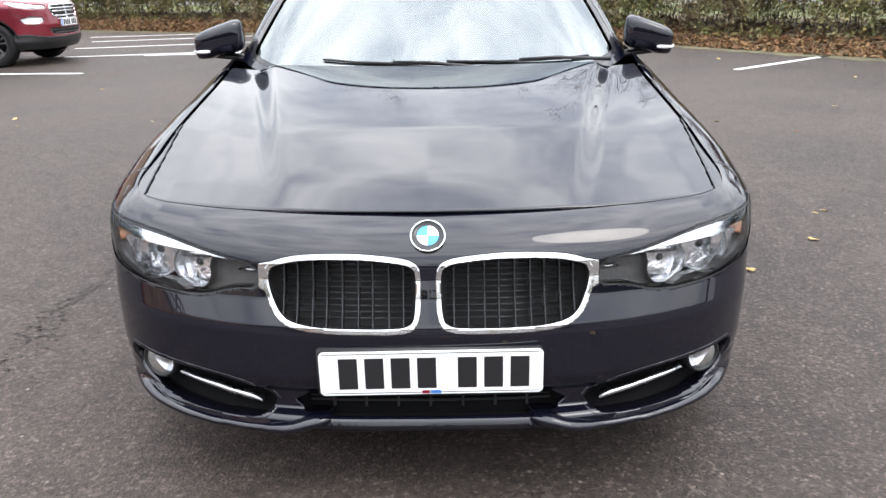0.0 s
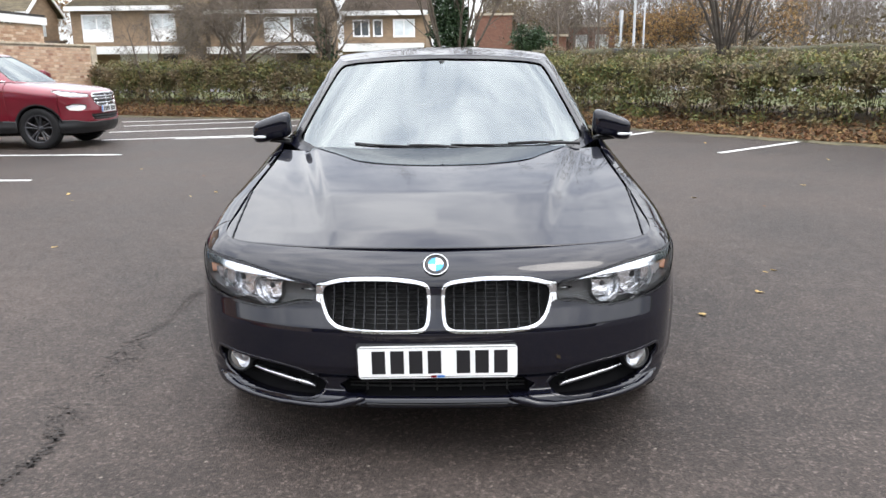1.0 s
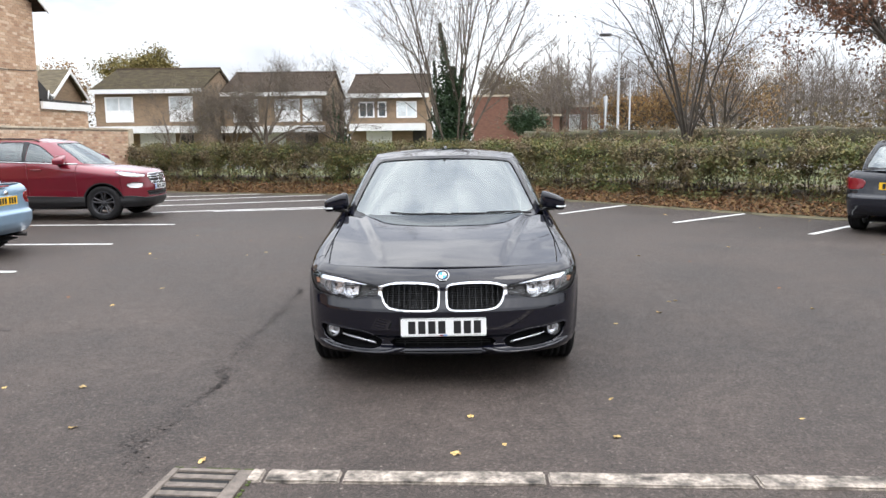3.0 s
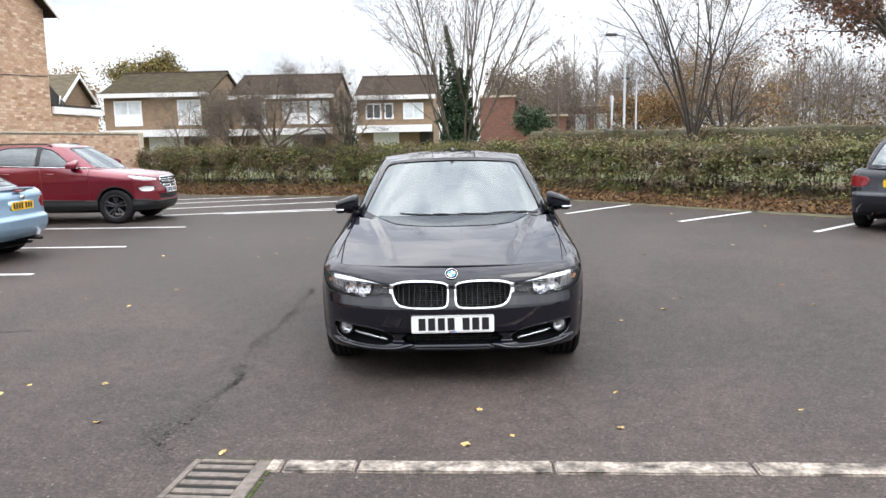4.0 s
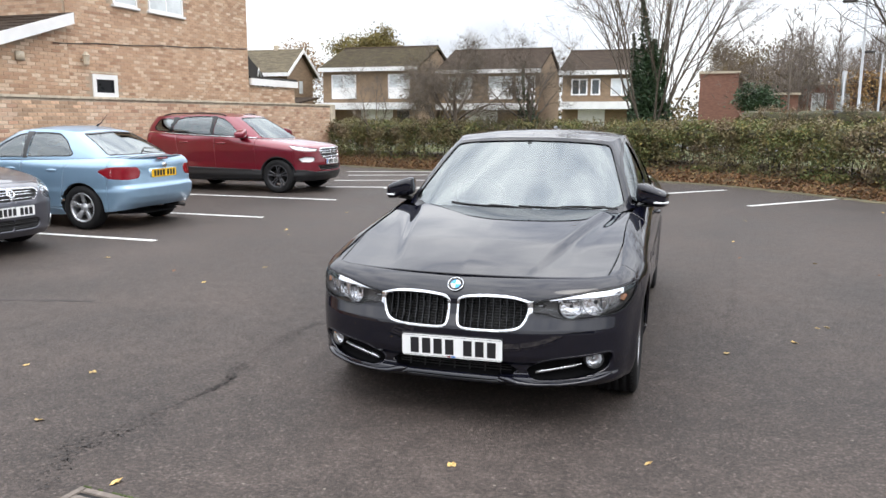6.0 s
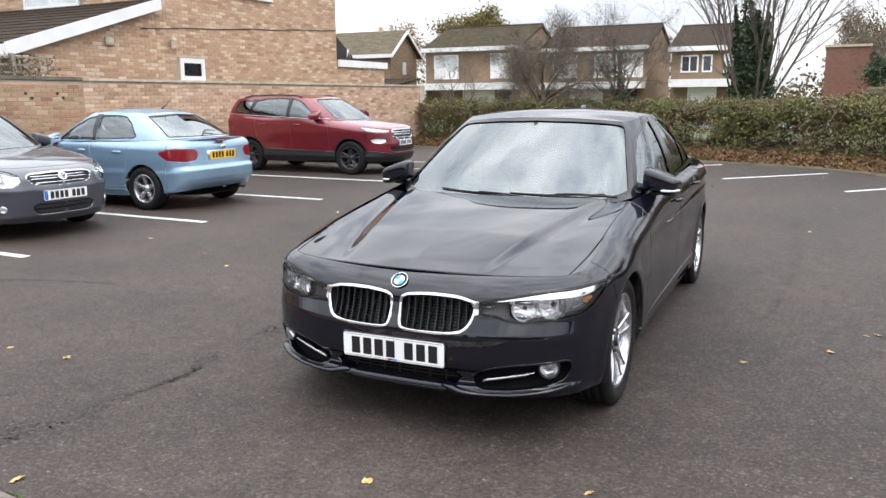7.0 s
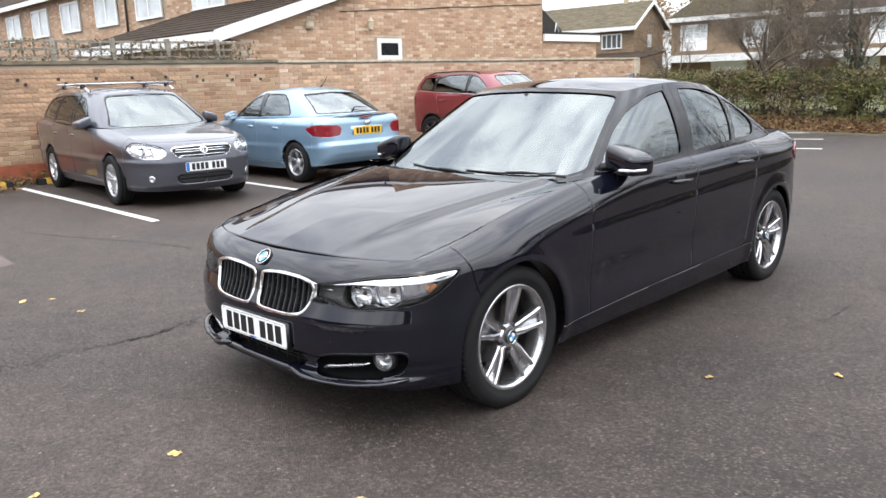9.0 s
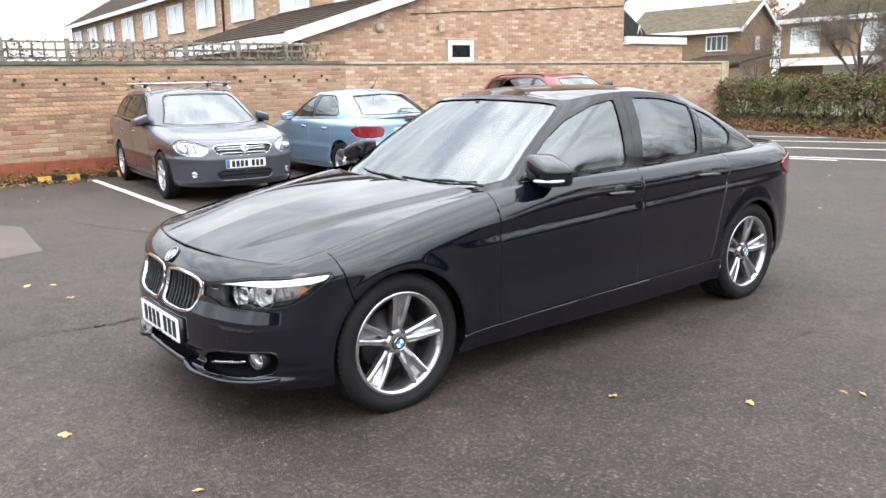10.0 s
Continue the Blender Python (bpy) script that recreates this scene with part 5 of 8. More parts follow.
ESTATE = dict(
    plan=[(0, 0), (0.3, 0.025), (0.55, 0.11), (0.70, 0.25), (0.79, 0.42), (0.845, 0.7), (0.87, 1.2), (0.875, 2.2), (0.875, 3.6), (0.86, 4.2), (0.80, 4.52), (0.6, 4.66), (0, 4.7)],
    low=[(0, 0.2), (0.5, 0.21), (3.9, 0.22), (4.7, 0.3)],
    knee=[(0, 0.66), (0.5, 0.67), (1.2, 0.79), (1.6, 0.83), (3.5, 0.87), (4.7, 0.9)],
    top=[(0, 0.785), (0.25, 0.80), (0.5, 0.84), (0.9, 0.90), (1.25, 0.94), (1.5, 0.95), (3, 0.99), (4.2, 1.02), (4.7, 1.02)],
    inset=[(0, 0.14), (0.4, 0.13), (1.2, 0.14), (1.5, 0.07), (4.2, 0.07), (4.7, 0.06)],
    front=[(0.2, 0.07), (0.27, 0.01), (0.4, 0.0), (0.55, 0.0), (0.75, 0.05)],
    side=[(0.2, 0.07), (0.28, 0.03), (0.5, 0.02), (0.56, 0.0), (0.60, 0.018), (0.8, 0.0), (1.1, 0.0)],
    rear=[(0.28, 0.10), (0.4, 0.0), (0.6, 0.0), (1.0, 0.05)],
    half_width=0.87, front_axle=0.95, rear_axle=3.65, hub_z=0.315, arch=0.352,
    cuts=[(0.58, 0.58), (1.46, 1.50), (2.52, 2.54), (3.30, 3.42), (4.25, 4.3)],
    panels=["front_bumper", "front_wing", "front_door", "rear_door", "rear_quarter", "tailgate"], sill=(0.30, 0.0),
    bonnet_corner=0.34, bonnet_back=1.42, bonnet_mid=[(0.18, 0.785), (0.35, 0.838), (0.7, 0.885), (1.18, 0.93)],
    belt=[(0, 1.2, 0.925), (0.4, 1.25, 0.93), (0.63, 1.38, 0.945), (0.745, 1.54, 0.955), (0.80, 1.8, 0.96), (0.805, 2.5, 0.975), (0.80, 3.4, 0.995), (0.775, 4.1, 1.015), (0.70, 4.42, 1.02), (0.5, 4.54, 1.025), (0, 4.58, 1.025)],
    roof=[(0, 2.0, 1.40), (0.3, 2.02, 1.395), (0.49, 2.09, 1.38), (0.555, 2.18, 1.38), (0.59, 2.36, 1.40), (0.61, 2.8, 1.42), (0.61, 3.5, 1.41), (0.59, 3.98, 1.385), (0.55, 4.14, 1.375), (0.42, 4.22, 1.385), (0, 4.26, 1.40)],
    spine=[(2.02, 1.41), (2.4, 1.455), (3.0, 1.475), (3.8, 1.45), (4.24, 1.405)], swell=0.03, mid_y=2.8,
    panes=[("windscreen", "front", [(-0.1, 0.935), (0.42, 0.945), (0.665, 0.97), (0.60, 1.10), (0.51, 1.33), (0.45, 1.365), (-0.1, 1.38)], 1, M_SCREEN),
           ("side_window", "side", [(1.76, 0.995), (1.9, 1.09), (2.1, 1.23), (2.3, 1.33), (2.5, 1.365), (2.54, 1.01)], 1, M_SIDEGLASS),
           ("side_window", "side", [(2.62, 1.01), (2.61, 1.37), (3.0, 1.375), (3.30, 1.37), (3.42, 1.035)], 1, M_SIDEGLASS),
           ("quarter_window", "side", [(3.50, 1.035), (3.39, 1.37), (3.7, 1.36), (3.98, 1.32), (4.16, 1.10), (4.10, 1.05)], 1, M_SIDEGLASS),
           ("rear_window", "rear", [(-0.1, 1.07), (0.62, 1.07), (0.52, 1.32), (-0.1, 1.34)], 1, M_REARGLASS)],
    apertures=simple_apertures(
        {"lamp": [("x", 0.45, 0.65), ("x", 0.47, 0.725), ("x", 0.58, 0.765), ("y", 0.28, 0.795), ("y", 0.44, 0.805), ("y", 0.50, 0.74), ("y", 0.40, 0.645), ("x", 0.68, 0.60), ("x", 0.53, 0.60)],
         "grille": [("x", -0.2, 0.735), ("x", 0.36, 0.725), ("x", 0.40, 0.70), ("x", 0.34, 0.62), ("x", 0.26, 0.605), ("x", -0.2, 0.60)],
         "low": [("x", -0.2, 0.40), ("x", 0.34, 0.40), ("x", 0.37, 0.35), ("x", 0.33, 0.29), ("x", -0.2, 0.285)]},
        {"tail": [("y", 4.3, 0.95), ("x", 0.66, 0.97), ("x", 0.56, 0.94), ("x", 0.58, 0.76), ("x", 0.70, 0.74), ("y", 4.35, 0.76)]}),
    pillars=[[(2.53, 0.99), (2.49, 1.385), (2.62, 1.39), (2.63, 0.99)], [(3.41, 1.01), (3.29, 1.39), (3.40, 1.39), (3.51, 1.01)]],
    wheel=(0.317, 0.205, 0.205), track=(0.76, 0.76), spokes=(5, True, 0.0135), rim=M_RIMSIL, seat_z=0.45, seat_y=2.3, dash=(1.45, 0.93), cloth=M_SEAT)


def lamps_on(car, sh, ap):
    for side in (1, -1):
        if "lamp" in ap:
            h = part("headlight", patch(sh, ap["lamp"][0], -0.03, side, 0.004, -0.03), M_LAMPIN, car, "clear headlight")
            part("headlight_lens", patch(sh, ap["lamp"][0], 0.0, side, 0.002), M_LENS, h)
            c = np.mean(ap["lamp"][0], 0)
            for ds in (-0.05, 0.055):
                p, n = spot(sh, side * (c[0] + ds), c[1])
                part("reflector", lathe([(0.02, 0.05), (0.012, 0.045), (0.002, 0.02), (0.0, 0.0)], 20, "y", m=outward(p, n, -0.028)), M_CHROME, h)
        if "fog" in ap:
            h = part("running_lamp", patch(sh, ap["fog"][0], -0.015, side, 0.004, -0.014), M_WHITELENS, car)
            part("lamp_surround", patch(sh, ap["fog"][0], 0.001, side, 0, 0.01, 0.012), M_TRIM, h)
        if "tail" in ap:
            h = part("tail_lamp", patch(sh, ap["tail"][0], 0.002, side, 0.003, 0.015), M_REDLENS, car, "red tail lamp")


def grille_on(car, sh, ap, key, bars, m_bar, surround=True, edge=0.014, thick=0.22):
    poly = ap[key][0]
    g = part("grille", patch(sh, poly, -0.03, 0, 0.004, -0.03), M_TRIM, car)
    if surround:
        part("grille_surround", patch(sh, poly, 0.003, 0, 0, 0.012, edge), m_bar, g)
    z0, z1 = poly[:, 1].min(), poly[:, 1].max()
    for z in np.linspace(z0, z1, bars + 2)[1:-1]:
        xs = [q for q in np.linspace(-0.6, 0.6, 61) if inside(poly, np.array([abs(q)]), np.array([z]))[0] > 0.012]
        if len(xs) > 2:
            bm = bmesh.new()
            tube(bm, [spot(sh, q, z)[0] + Vector((0, 0.008, 0)) for q in xs[::3]], (z1 - z0) / bars * thick, 6)
            part("grille_bar", bm, m_bar, g)


# red crossover
suv, sh, cab, ap = build_car("crossover_car", SUV, pose(-6.07, 11.02, 0, 0, 0, 90), "dark red crossover car parked beside the brick wall", M_RED)
lamps_on(suv, sh, ap)
for side in (1, -1):
    part("lamp_strip", patch(sh, ap["lamp"][0], -0.012, side, -0.012, 0.01), M_WHITELENS, suv, "white daytime lamp")
grille_on(suv, sh, ap, "grille", 3, M_CHROME)
grille_on(suv, sh, ap, "low", 2, M_TRIM, False)
p, n = spot(sh, 0, 0.62)
plate(suv, Matrix.Translation((0, p.y - 0.004, 0.625)) @ Matrix.Rotation(math.pi, 4, "Z"), 0.52, 0.111, M_PLATEW, (4, 3), band=True)
clad = [(-0.1, 0.24), (s_of(sh, y=0.47), 0.24), (s_of(sh, y=0.47), 0.47), (s_of(sh, y=0.25), 0.47), (s_of(sh, x=0.55), 0.43), (-0.1, 0.42)]
part("bumper_cladding", patch(sh, clad, 0.006, 0, 0, 0.012), M_TRIM, suv, "black plastic lower bumper")
for side in (1, -1):
    skirt = [(s_of(sh, y=1.15), 0.26), (s_of(sh, y=2.96), 0.26), (s_of(sh, y=2.96), 0.50), (s_of(sh, y=1.15), 0.46)]
    part("door_cladding", patch(sh, skirt, 0.008, side, 0, 0.012), M_TRIM, suv, "black plastic door cladding")
    door_mirror(suv, (side * 0.80, 1.60, 1.09), side, M_RED, 1.0, False)
    bm = bmesh.new()
    i = np.where(np.abs(cab["lo"][:, 0]) > 0.72)[0]
    tube(bm, [Vector((side * (q[0] + 0.012), q[1], q[2] + 0.012)) for q in cab["lo"][i][::6]], 0.009, 6)
    part("chrome_waist_strip", bm, M_CHROME, suv)
    for y in (1.75 + 0.3, 2.95):
        p, n = spot(sh, side * s_of(sh, y=y), 0.99)
        m = outward(p, n)
        bm = bmesh.new()
        tube(bm, [m @ Vector(c) for c in ((-0.1, 0.002, 0), (-0.07, 0.025, 0), (0.07, 0.025, 0), (0.1, 0.002, 0))], 0.012, 8)
        part("door_handle", bm, M_RED, suv)
    bm = bmesh.new()
    pts = [(side * 0.60, y, z) for y, z in ((2.1, 1.535), (2.2, 1.568), (2.7, 1.588), (3.4, 1.575), (3.6, 1.535))]
    tube(bm, pts, 0.014, 6)
    part("roof_rail", bm, M_TRIM, suv)
    for yy in (0.80, 3.32):
        bm = bmesh.new()
        ang = np.linspace(-0.05, math.pi + 0.05, 30)
        rows = []
        for a in ang:
            y, z = yy - math.cos(a) * 0.40, 0.335 + math.sin(a) * 0.40
            y2, z2 = yy - math.cos(a) * 0.372, 0.335 + math.sin(a) * 0.372
            q, nn = spot(sh, side * s_of(sh, y=y), max(z, 0.28))
            rows.append([bm.verts.new((q.x + side * 0.004, y, z)), bm.verts.new((q.x + side * 0.010, y2, z2)), bm.verts.new((q.x - side * 0.06, y2, z2))])
        for a, b in zip(rows, rows[1:]):
            for k in range(2):
                bm.faces.new((a[k], b[k], b[k + 1], a[k + 1]) if side < 0 else (a[k + 1], b[k + 1], b[k], a[k]))
        part("arch_cladding", bm, M_TRIM, suv)

# blue hatchback
hatch, sh, cab, ap = build_car("hatchback_car", HATCH, pose(-10.16, 5.62, 0, 0, 0, -90), "light blue metallic hatchback car parked nose to the wall", M_BLUE)
lamps_on(hatch, sh, ap)
p, n = spot(sh, sh["s1"][-1], 0.745)
part("plate_recess", box_bm(-0.30, 0.30, p.y - 0.03, p.y + 0.004, 0.68, 0.815, 0.01), M_BLUE, hatch)
plate(hatch, Matrix.Translation((0, p.y + 0.006, 0.745)), 0.52, 0.111, M_PLATEY, (4, 3))
part("brake_light", box_bm(-0.10, 0.10, 4.085, 4.13, 0.93, 0.955, 0.006), M_REDLENS, hatch)
bm = bmesh.new()
ball(bm, Matrix.LocRotScale((0, 4.14, 0.85), None, (0.05, 0.012, 0.035)), 16, 8)
part("tailgate_badge", bm, M_CHROME, hatch)
bm = bmesh.new()
tube(bm, [(0.02, 3.80, 1.03), (-0.10, 3.72, 1.075), (-0.30, 3.74, 1.065)], [0.012, 0.008, 0.006], 6)
part("rear_wiper", bm, M_TRIM, hatch)
bm = bmesh.new()
tube(bm, [(0, 3.02, 1.385), (0, 3.10, 1.43), (0, 3.22, 1.55)], [0.014, 0.005, 0.002], 5)
part("aerial", bm, M_TRIM, hatch)
bm = bmesh.new()
tube(bm, [(-0.42, 3.8, 0.26), (-0.42, 4.12, 0.25)], 0.03, 10)
part("exhaust", bm, M_BRAKE, hatch)
for side in (1, -1):
    door_mirror(hatch, (side * 0.76, 1.72, 0.90), side, M_BLUE, 0.85, False)
    for y in (2.25, 2.98):
        p, n = spot(sh, side * s_of(sh, y=y), 0.80)
        m = outward(p, n)
        bm = bmesh.new()
        ball(bm, m @ Matrix.LocRotScale((0, 0, 0), None, (0.09, 0.018, 0.022)), 14, 8)
        part("door_handle", bm, M_BLUE, hatch)

# grey estate
estate, sh, cab, ap = build_car("estate_car", ESTATE, pose(-5.92, 2.93, 0, 0, 0, 85.8), "slate grey metallic estate car with silver roof bars", M_GREY)
lamps_on(estate, sh, ap)
grille_on(estate, sh, ap, "grille", 3, M_CHROME, True, 0.009, 0.14)
grille_on(estate, sh, ap, "low", 4, M_TRIM, False)
p, n = spot(sh, 0, 0.49)
plate(estate, Matrix.Translation((0, p.y - 0.004, 0.49)) @ Matrix.Rotation(math.pi, 4, "Z"), 0.52, 0.111, M_PLATEW, (4, 3), band=True)
p, n = spot(sh, 0, 0.68)
bm = lathe([(0.0, 0.05), (0.008, 0.048), (0.009, 0.036), (0.004, 0.034)], 24, "y", m=outward(p, n, 0.01))
part("front_badge", bm, M_CHROME, estate)
for side in (1, -1):
    door_mirror(estate, (side * 0.79, 1.80, 0.94), side, M_GREY, 0.9, False)
    p, n = spot(sh, side * s_of(sh, x=0.62), 0.37)
    part("fog_lamp", lathe([(0.0, 0.040), (0.010, 0.038), (0.008, 0.03), (0.004, 0.0)], 20, "y", m=outward(p, n, -0.004)), M_LAMPIN, estate)
    for y in (2.36, 3.22):
        p, n = spot(sh, side * s_of(sh, y=y), 0.84)
        m = outward(p, n)
        bm = bmesh.new()
        ball(bm, m @ Matrix.LocRotScale((0, 0, 0), None, (0.1, 0.02, 0.018)), 14, 8)
        part("door_handle", bm, M_GREY, estate)
    bm = bmesh.new()
    tube(bm, [(side * 0.60, y, z) for y, z in ((2.3, 1.42), (2.42, 1.465), (3.0, 1.49), (3.7, 1.475), (3.95, 1.43))], 0.016, 6)
    part("roof_rail", bm, M_SATIN, estate)
for y in (2.55, 3.45):
    bm = box_bm(-0.70, 0.70, y - 0.03, y + 0.03, 1.515, 1.54, 0.008)
    rb = part("roof_bar", bm, M_SATIN, estate, "silver cross bar")
    for side in (1, -1):
        part("bar_foot", box_bm(side * 0.60 - 0.03, side * 0.60 + 0.03, y - 0.035, y + 0.035, 1.46, 1.52, 0.008), M_TRIM, rb)

# dark hatchback
d = Vector((0.70, 0.714, 0))
back = Vector((6.46, 6.93, 0))
DARK = dict(HATCH)
DARK["roof"] = [(x, y + (0.35 if y > 2.8 else 0), z + 0.07) for x, y, z in HATCH["roof"]]
DARK["spine"] = [(2.0, 1.41), (2.4, 1.46), (2.9, 1.475), (3.3, 1.45), (3.5, 1.41)]
DARK["panes"] = [(a, b, [(y, z + 0.05 if z > 1.1 else z) for y, z in q], r, m) for a, b, q, r, m in HATCH["panes"]]
dark, sh, cab, ap = build_car("small_car", DARK, Matrix.Translation(back + d * 4.17) @ Matrix.Rotation(radians(135.6), 4, "Z"), "dark blue-black small car parked in a slanted bay", M_DARKCAR)
lamps_on(dark, sh, ap)
p, n = spot(sh, sh["s1"][-1], 0.745)
plate(dark, Matrix.Translation((0, p.y + 0.006, 0.745)), 0.52, 0.111, M_PLATEY, (4, 3))


# ---- the place: materials of pieces ----
def island_mat(name, colours, rough=0.8, bump=0.3, fine=80.0, spec=0.3):
    """Each loose piece of the mesh takes one of the colours, with grain over it."""
    m = bpy.data.materials.new(name)
    m.use_nodes = True
    t = m.node_tree
    b = t.nodes["Principled BSDF"]
    geo, ramp, noise_n, mix = (t.nodes.new(k) for k in ("ShaderNodeNewGeometry", "ShaderNodeValToRGB", "ShaderNodeTexNoise", "ShaderNodeMix"))
    ramp.color_ramp.interpolation = "LINEAR"
    els = ramp.color_ramp.elements
    while len(els) < len(colours):
        els.new(0.5)
    for i, c in enumerate(colours):
        els[i].position = i / (len(colours) - 1)
        els[i].color = (*c, 1)
    co = t.nodes.new("ShaderNodeTexCoord")
    t.links.new(co.outputs["Object"], noise_n.inputs["Vector"])
    noise_n.inputs["Scale"].default_value, noise_n.inputs["Detail"].default_value = fine, 5
    r2 = t.nodes.new("ShaderNodeMapRange")
    r2.inputs[1].default_value, r2.inputs[2].default_value = 0.25, 0.75
    r2.inputs[3].default_value, r2.inputs[4].default_value = 0.72, 1.25
    mix.data_type, mix.blend_type = "RGBA", "MULTIPLY"
    mix.inputs[0].default_value = 1
    t.links.new(geo.outputs["Random Per Island"], ramp.inputs[0])
    t.links.new(noise_n.outputs["Fac"], r2.inputs[0])
    t.links.new(ramp.outputs[0], mix.inputs[6])
    t.links.new(r2.outputs[0], mix.inputs[7])
    t.links.new(mix.outputs[2], b.inputs["Base Color"])
    b.inputs["Roughness"].default_value, b.inputs["Specular IOR Level"].default_value = rough, spec
    if bump:
        bp = t.nodes.new("ShaderNodeBump")
        bp.inputs["Strength"].default_value, bp.inputs["Distance"].default_value = bump, 0.004
        t.links.new(noise_n.outputs["Fac"], bp.inputs["Height"])
        t.links.new(bp.outputs[0], b.inputs["Normal"])
    return m


def tarmac():
    m = surface("tarmac", (0.0480, 0.0385, 0.0340), 0.66, 0, 0.34, 0.9, 120, 0.9, 0.010, spec=0.3, rough_vary=0.14)
    t = m.node_tree
    b = t.nodes["Principled BSDF"]
    old = b.inputs["Base Color"].links[0].from_socket
    co, vor, ramp, mix = (t.nodes.new(k) for k in ("ShaderNodeTexCoord", "ShaderNodeTexVoronoi", "ShaderNodeValToRGB", "ShaderNodeMix"))
    vor.inputs["Scale"].default_value = 105
    ramp.color_ramp.elements[0].position, ramp.color_ramp.elements[1].position = 0.66, 1.0
    ramp.color_ramp.elements[0].color, ramp.color_ramp.elements[1].color = (0, 0, 0, 1), (1, 1, 1, 1)
    big, bramp = t.nodes.new("ShaderNodeTexNoise"), t.nodes.new("ShaderNodeValToRGB")
    big.inputs["Scale"].default_value, big.inputs["Detail"].default_value = 0.16, 8
    bramp.color_ramp.elements[0].position, bramp.color_ramp.elements[1].position = 0.35, 0.68
    bramp.color_ramp.elements[0].color, bramp.color_ramp.elements[1].color = (0.78, 0.77, 0.76, 1), (1.2, 1.17, 1.14, 1)
    mul = t.nodes.new("ShaderNodeMix")
    mul.data_type, mul.blend_type = "RGBA", "MULTIPLY"
    mul.inputs[0].default_value = 1
    mix.data_type = "RGBA"
    mix.inputs[7].default_value = (0.128, 0.104, 0.088, 1)
    t.links.new(co.outputs["Object"], vor.inputs["Vector"])
    t.links.new(co.outputs["Object"], big.inputs["Vector"])
    t.links.new(vor.outputs["Color"], ramp.inputs[0])
    t.links.new(big.outputs["Fac"], bramp.inputs[0])
    t.links.new(old, mul.inputs[6])
    t.links.new(bramp.outputs[0], mul.inputs[7])
    t.links.new(ramp.outputs[0], mix.inputs[0])
    t.links.new(mul.outputs[2], mix.inputs[6])
    grit, span, rub = (t.nodes.new(k) for k in ("ShaderNodeTexNoise", "ShaderNodeMapRange", "ShaderNodeMix"))
    grit.inputs["Scale"].default_value, grit.inputs["Detail"].default_value, grit.inputs["Roughness"].default_value = 42, 8, 0.8
    span.inputs[1].default_value, span.inputs[2].default_value, span.inputs[3].default_value, span.inputs[4].default_value = 0.36, 0.64, 0.42, 1.6
    rub.data_type, rub.blend_type = "RGBA", "MULTIPLY"
    rub.inputs[0].default_value = 1
    t.links.new(co.outputs["Object"], grit.inputs["Vector"])
    t.links.new(grit.outputs["Fac"], span.inputs[0])
    t.links.new(mix.outputs[2], rub.inputs[6])
    t.links.new(span.outputs[0], rub.inputs[7])
    clump, worn, dull = (t.nodes.new(k) for k in ("ShaderNodeTexNoise", "ShaderNodeMapRange", "ShaderNodeMix"))
    clump.inputs["Scale"].default_value, clump.inputs["Detail"].default_value, clump.inputs["Roughness"].default_value = 7.0, 6, 0.7
    worn.inputs[1].default_value, worn.inputs[2].default_value, worn.inputs[3].default_value, worn.inputs[4].default_value = 0.36, 0.64, 0.80, 1.18
    dull.data_type, dull.blend_type = "RGBA", "MULTIPLY"
    dull.inputs[0].default_value = 1
    t.links.new(co.outputs["Object"], clump.inputs["Vector"])
    t.links.new(clump.outputs["Fac"], worn.inputs[0])
    t.links.new(rub.outputs[2], dull.inputs[6])
    t.links.new(worn.outputs[0], dull.inputs[7])
    # a few pale chips among the dark stones
    chip, near, add = (t.nodes.new(k) for k in ("ShaderNodeTexVoronoi", "ShaderNodeMapRange", "ShaderNodeMix"))
    chip.inputs["Scale"].default_value = 7.5
    near.inputs[1].default_value, near.inputs[2].default_value, near.inputs[3].default_value, near.inputs[4].default_value = 0.035, 0.06, 0.8, 0.0
    add.data_type = "RGBA"
    add.inputs[7].default_value = (0.26, 0.23, 0.19, 1)
    t.links.new(co.outputs["Object"], chip.inputs["Vector"])
    t.links.new(chip.outputs["Distance"], near.inputs[0])
    t.links.new(near.outputs[0], add.inputs[0])
    t.links.new(dull.outputs[2], add.inputs[6])
    t.links.new(add.outputs[2], b.inputs["Base Color"])
    return m


M_TARMAC = tarmac()
M_SEAM = surface("tar_seam", (0.035, 0.0295, 0.0265), 0.85, 0, 0.4, 3, 120, 0.8, 0.008)
M_LINE = surface("worn_white_paint", (0.62, 0.62, 0.60), 0.6, 0, 0.22, 5, 160, 0.4, 0.003)
M_KERB = surface("pale_kerb_stone", (0.22, 0.19, 0.16), 0.9, 0, 0.85, 11, 50, 0.5, 0.004)
M_IRON = surface("cast_iron", (0.15, 0.125, 0.105), 0.7, 0.2, 0.4, 20, 160, 0.4, 0.002)
M_SOIL = surface("verge_soil", (0.075, 0.05, 0.03), 0.95, 0, 0.4, 4, 60, 0.8, 0.02, tint=(0.09, 0.07, 0.035))
M_GRASS = surface("grass", (0.065, 0.085, 0.025), 0.9, 0, 0.35, 2, 80, 0.8, 0.02, tint=(0.09, 0.09, 0.03))
M_MORTAR = surface("mortar", (0.42, 0.35, 0.27), 0.9, 0, 0.2, 6, 150, 0.4, 0.003)
M_MORTARDARK = surface("weathered_mortar", (0.40, 0.31, 0.225), 0.9, 0, 0.3, 2, 150, 0.4, 0.003)
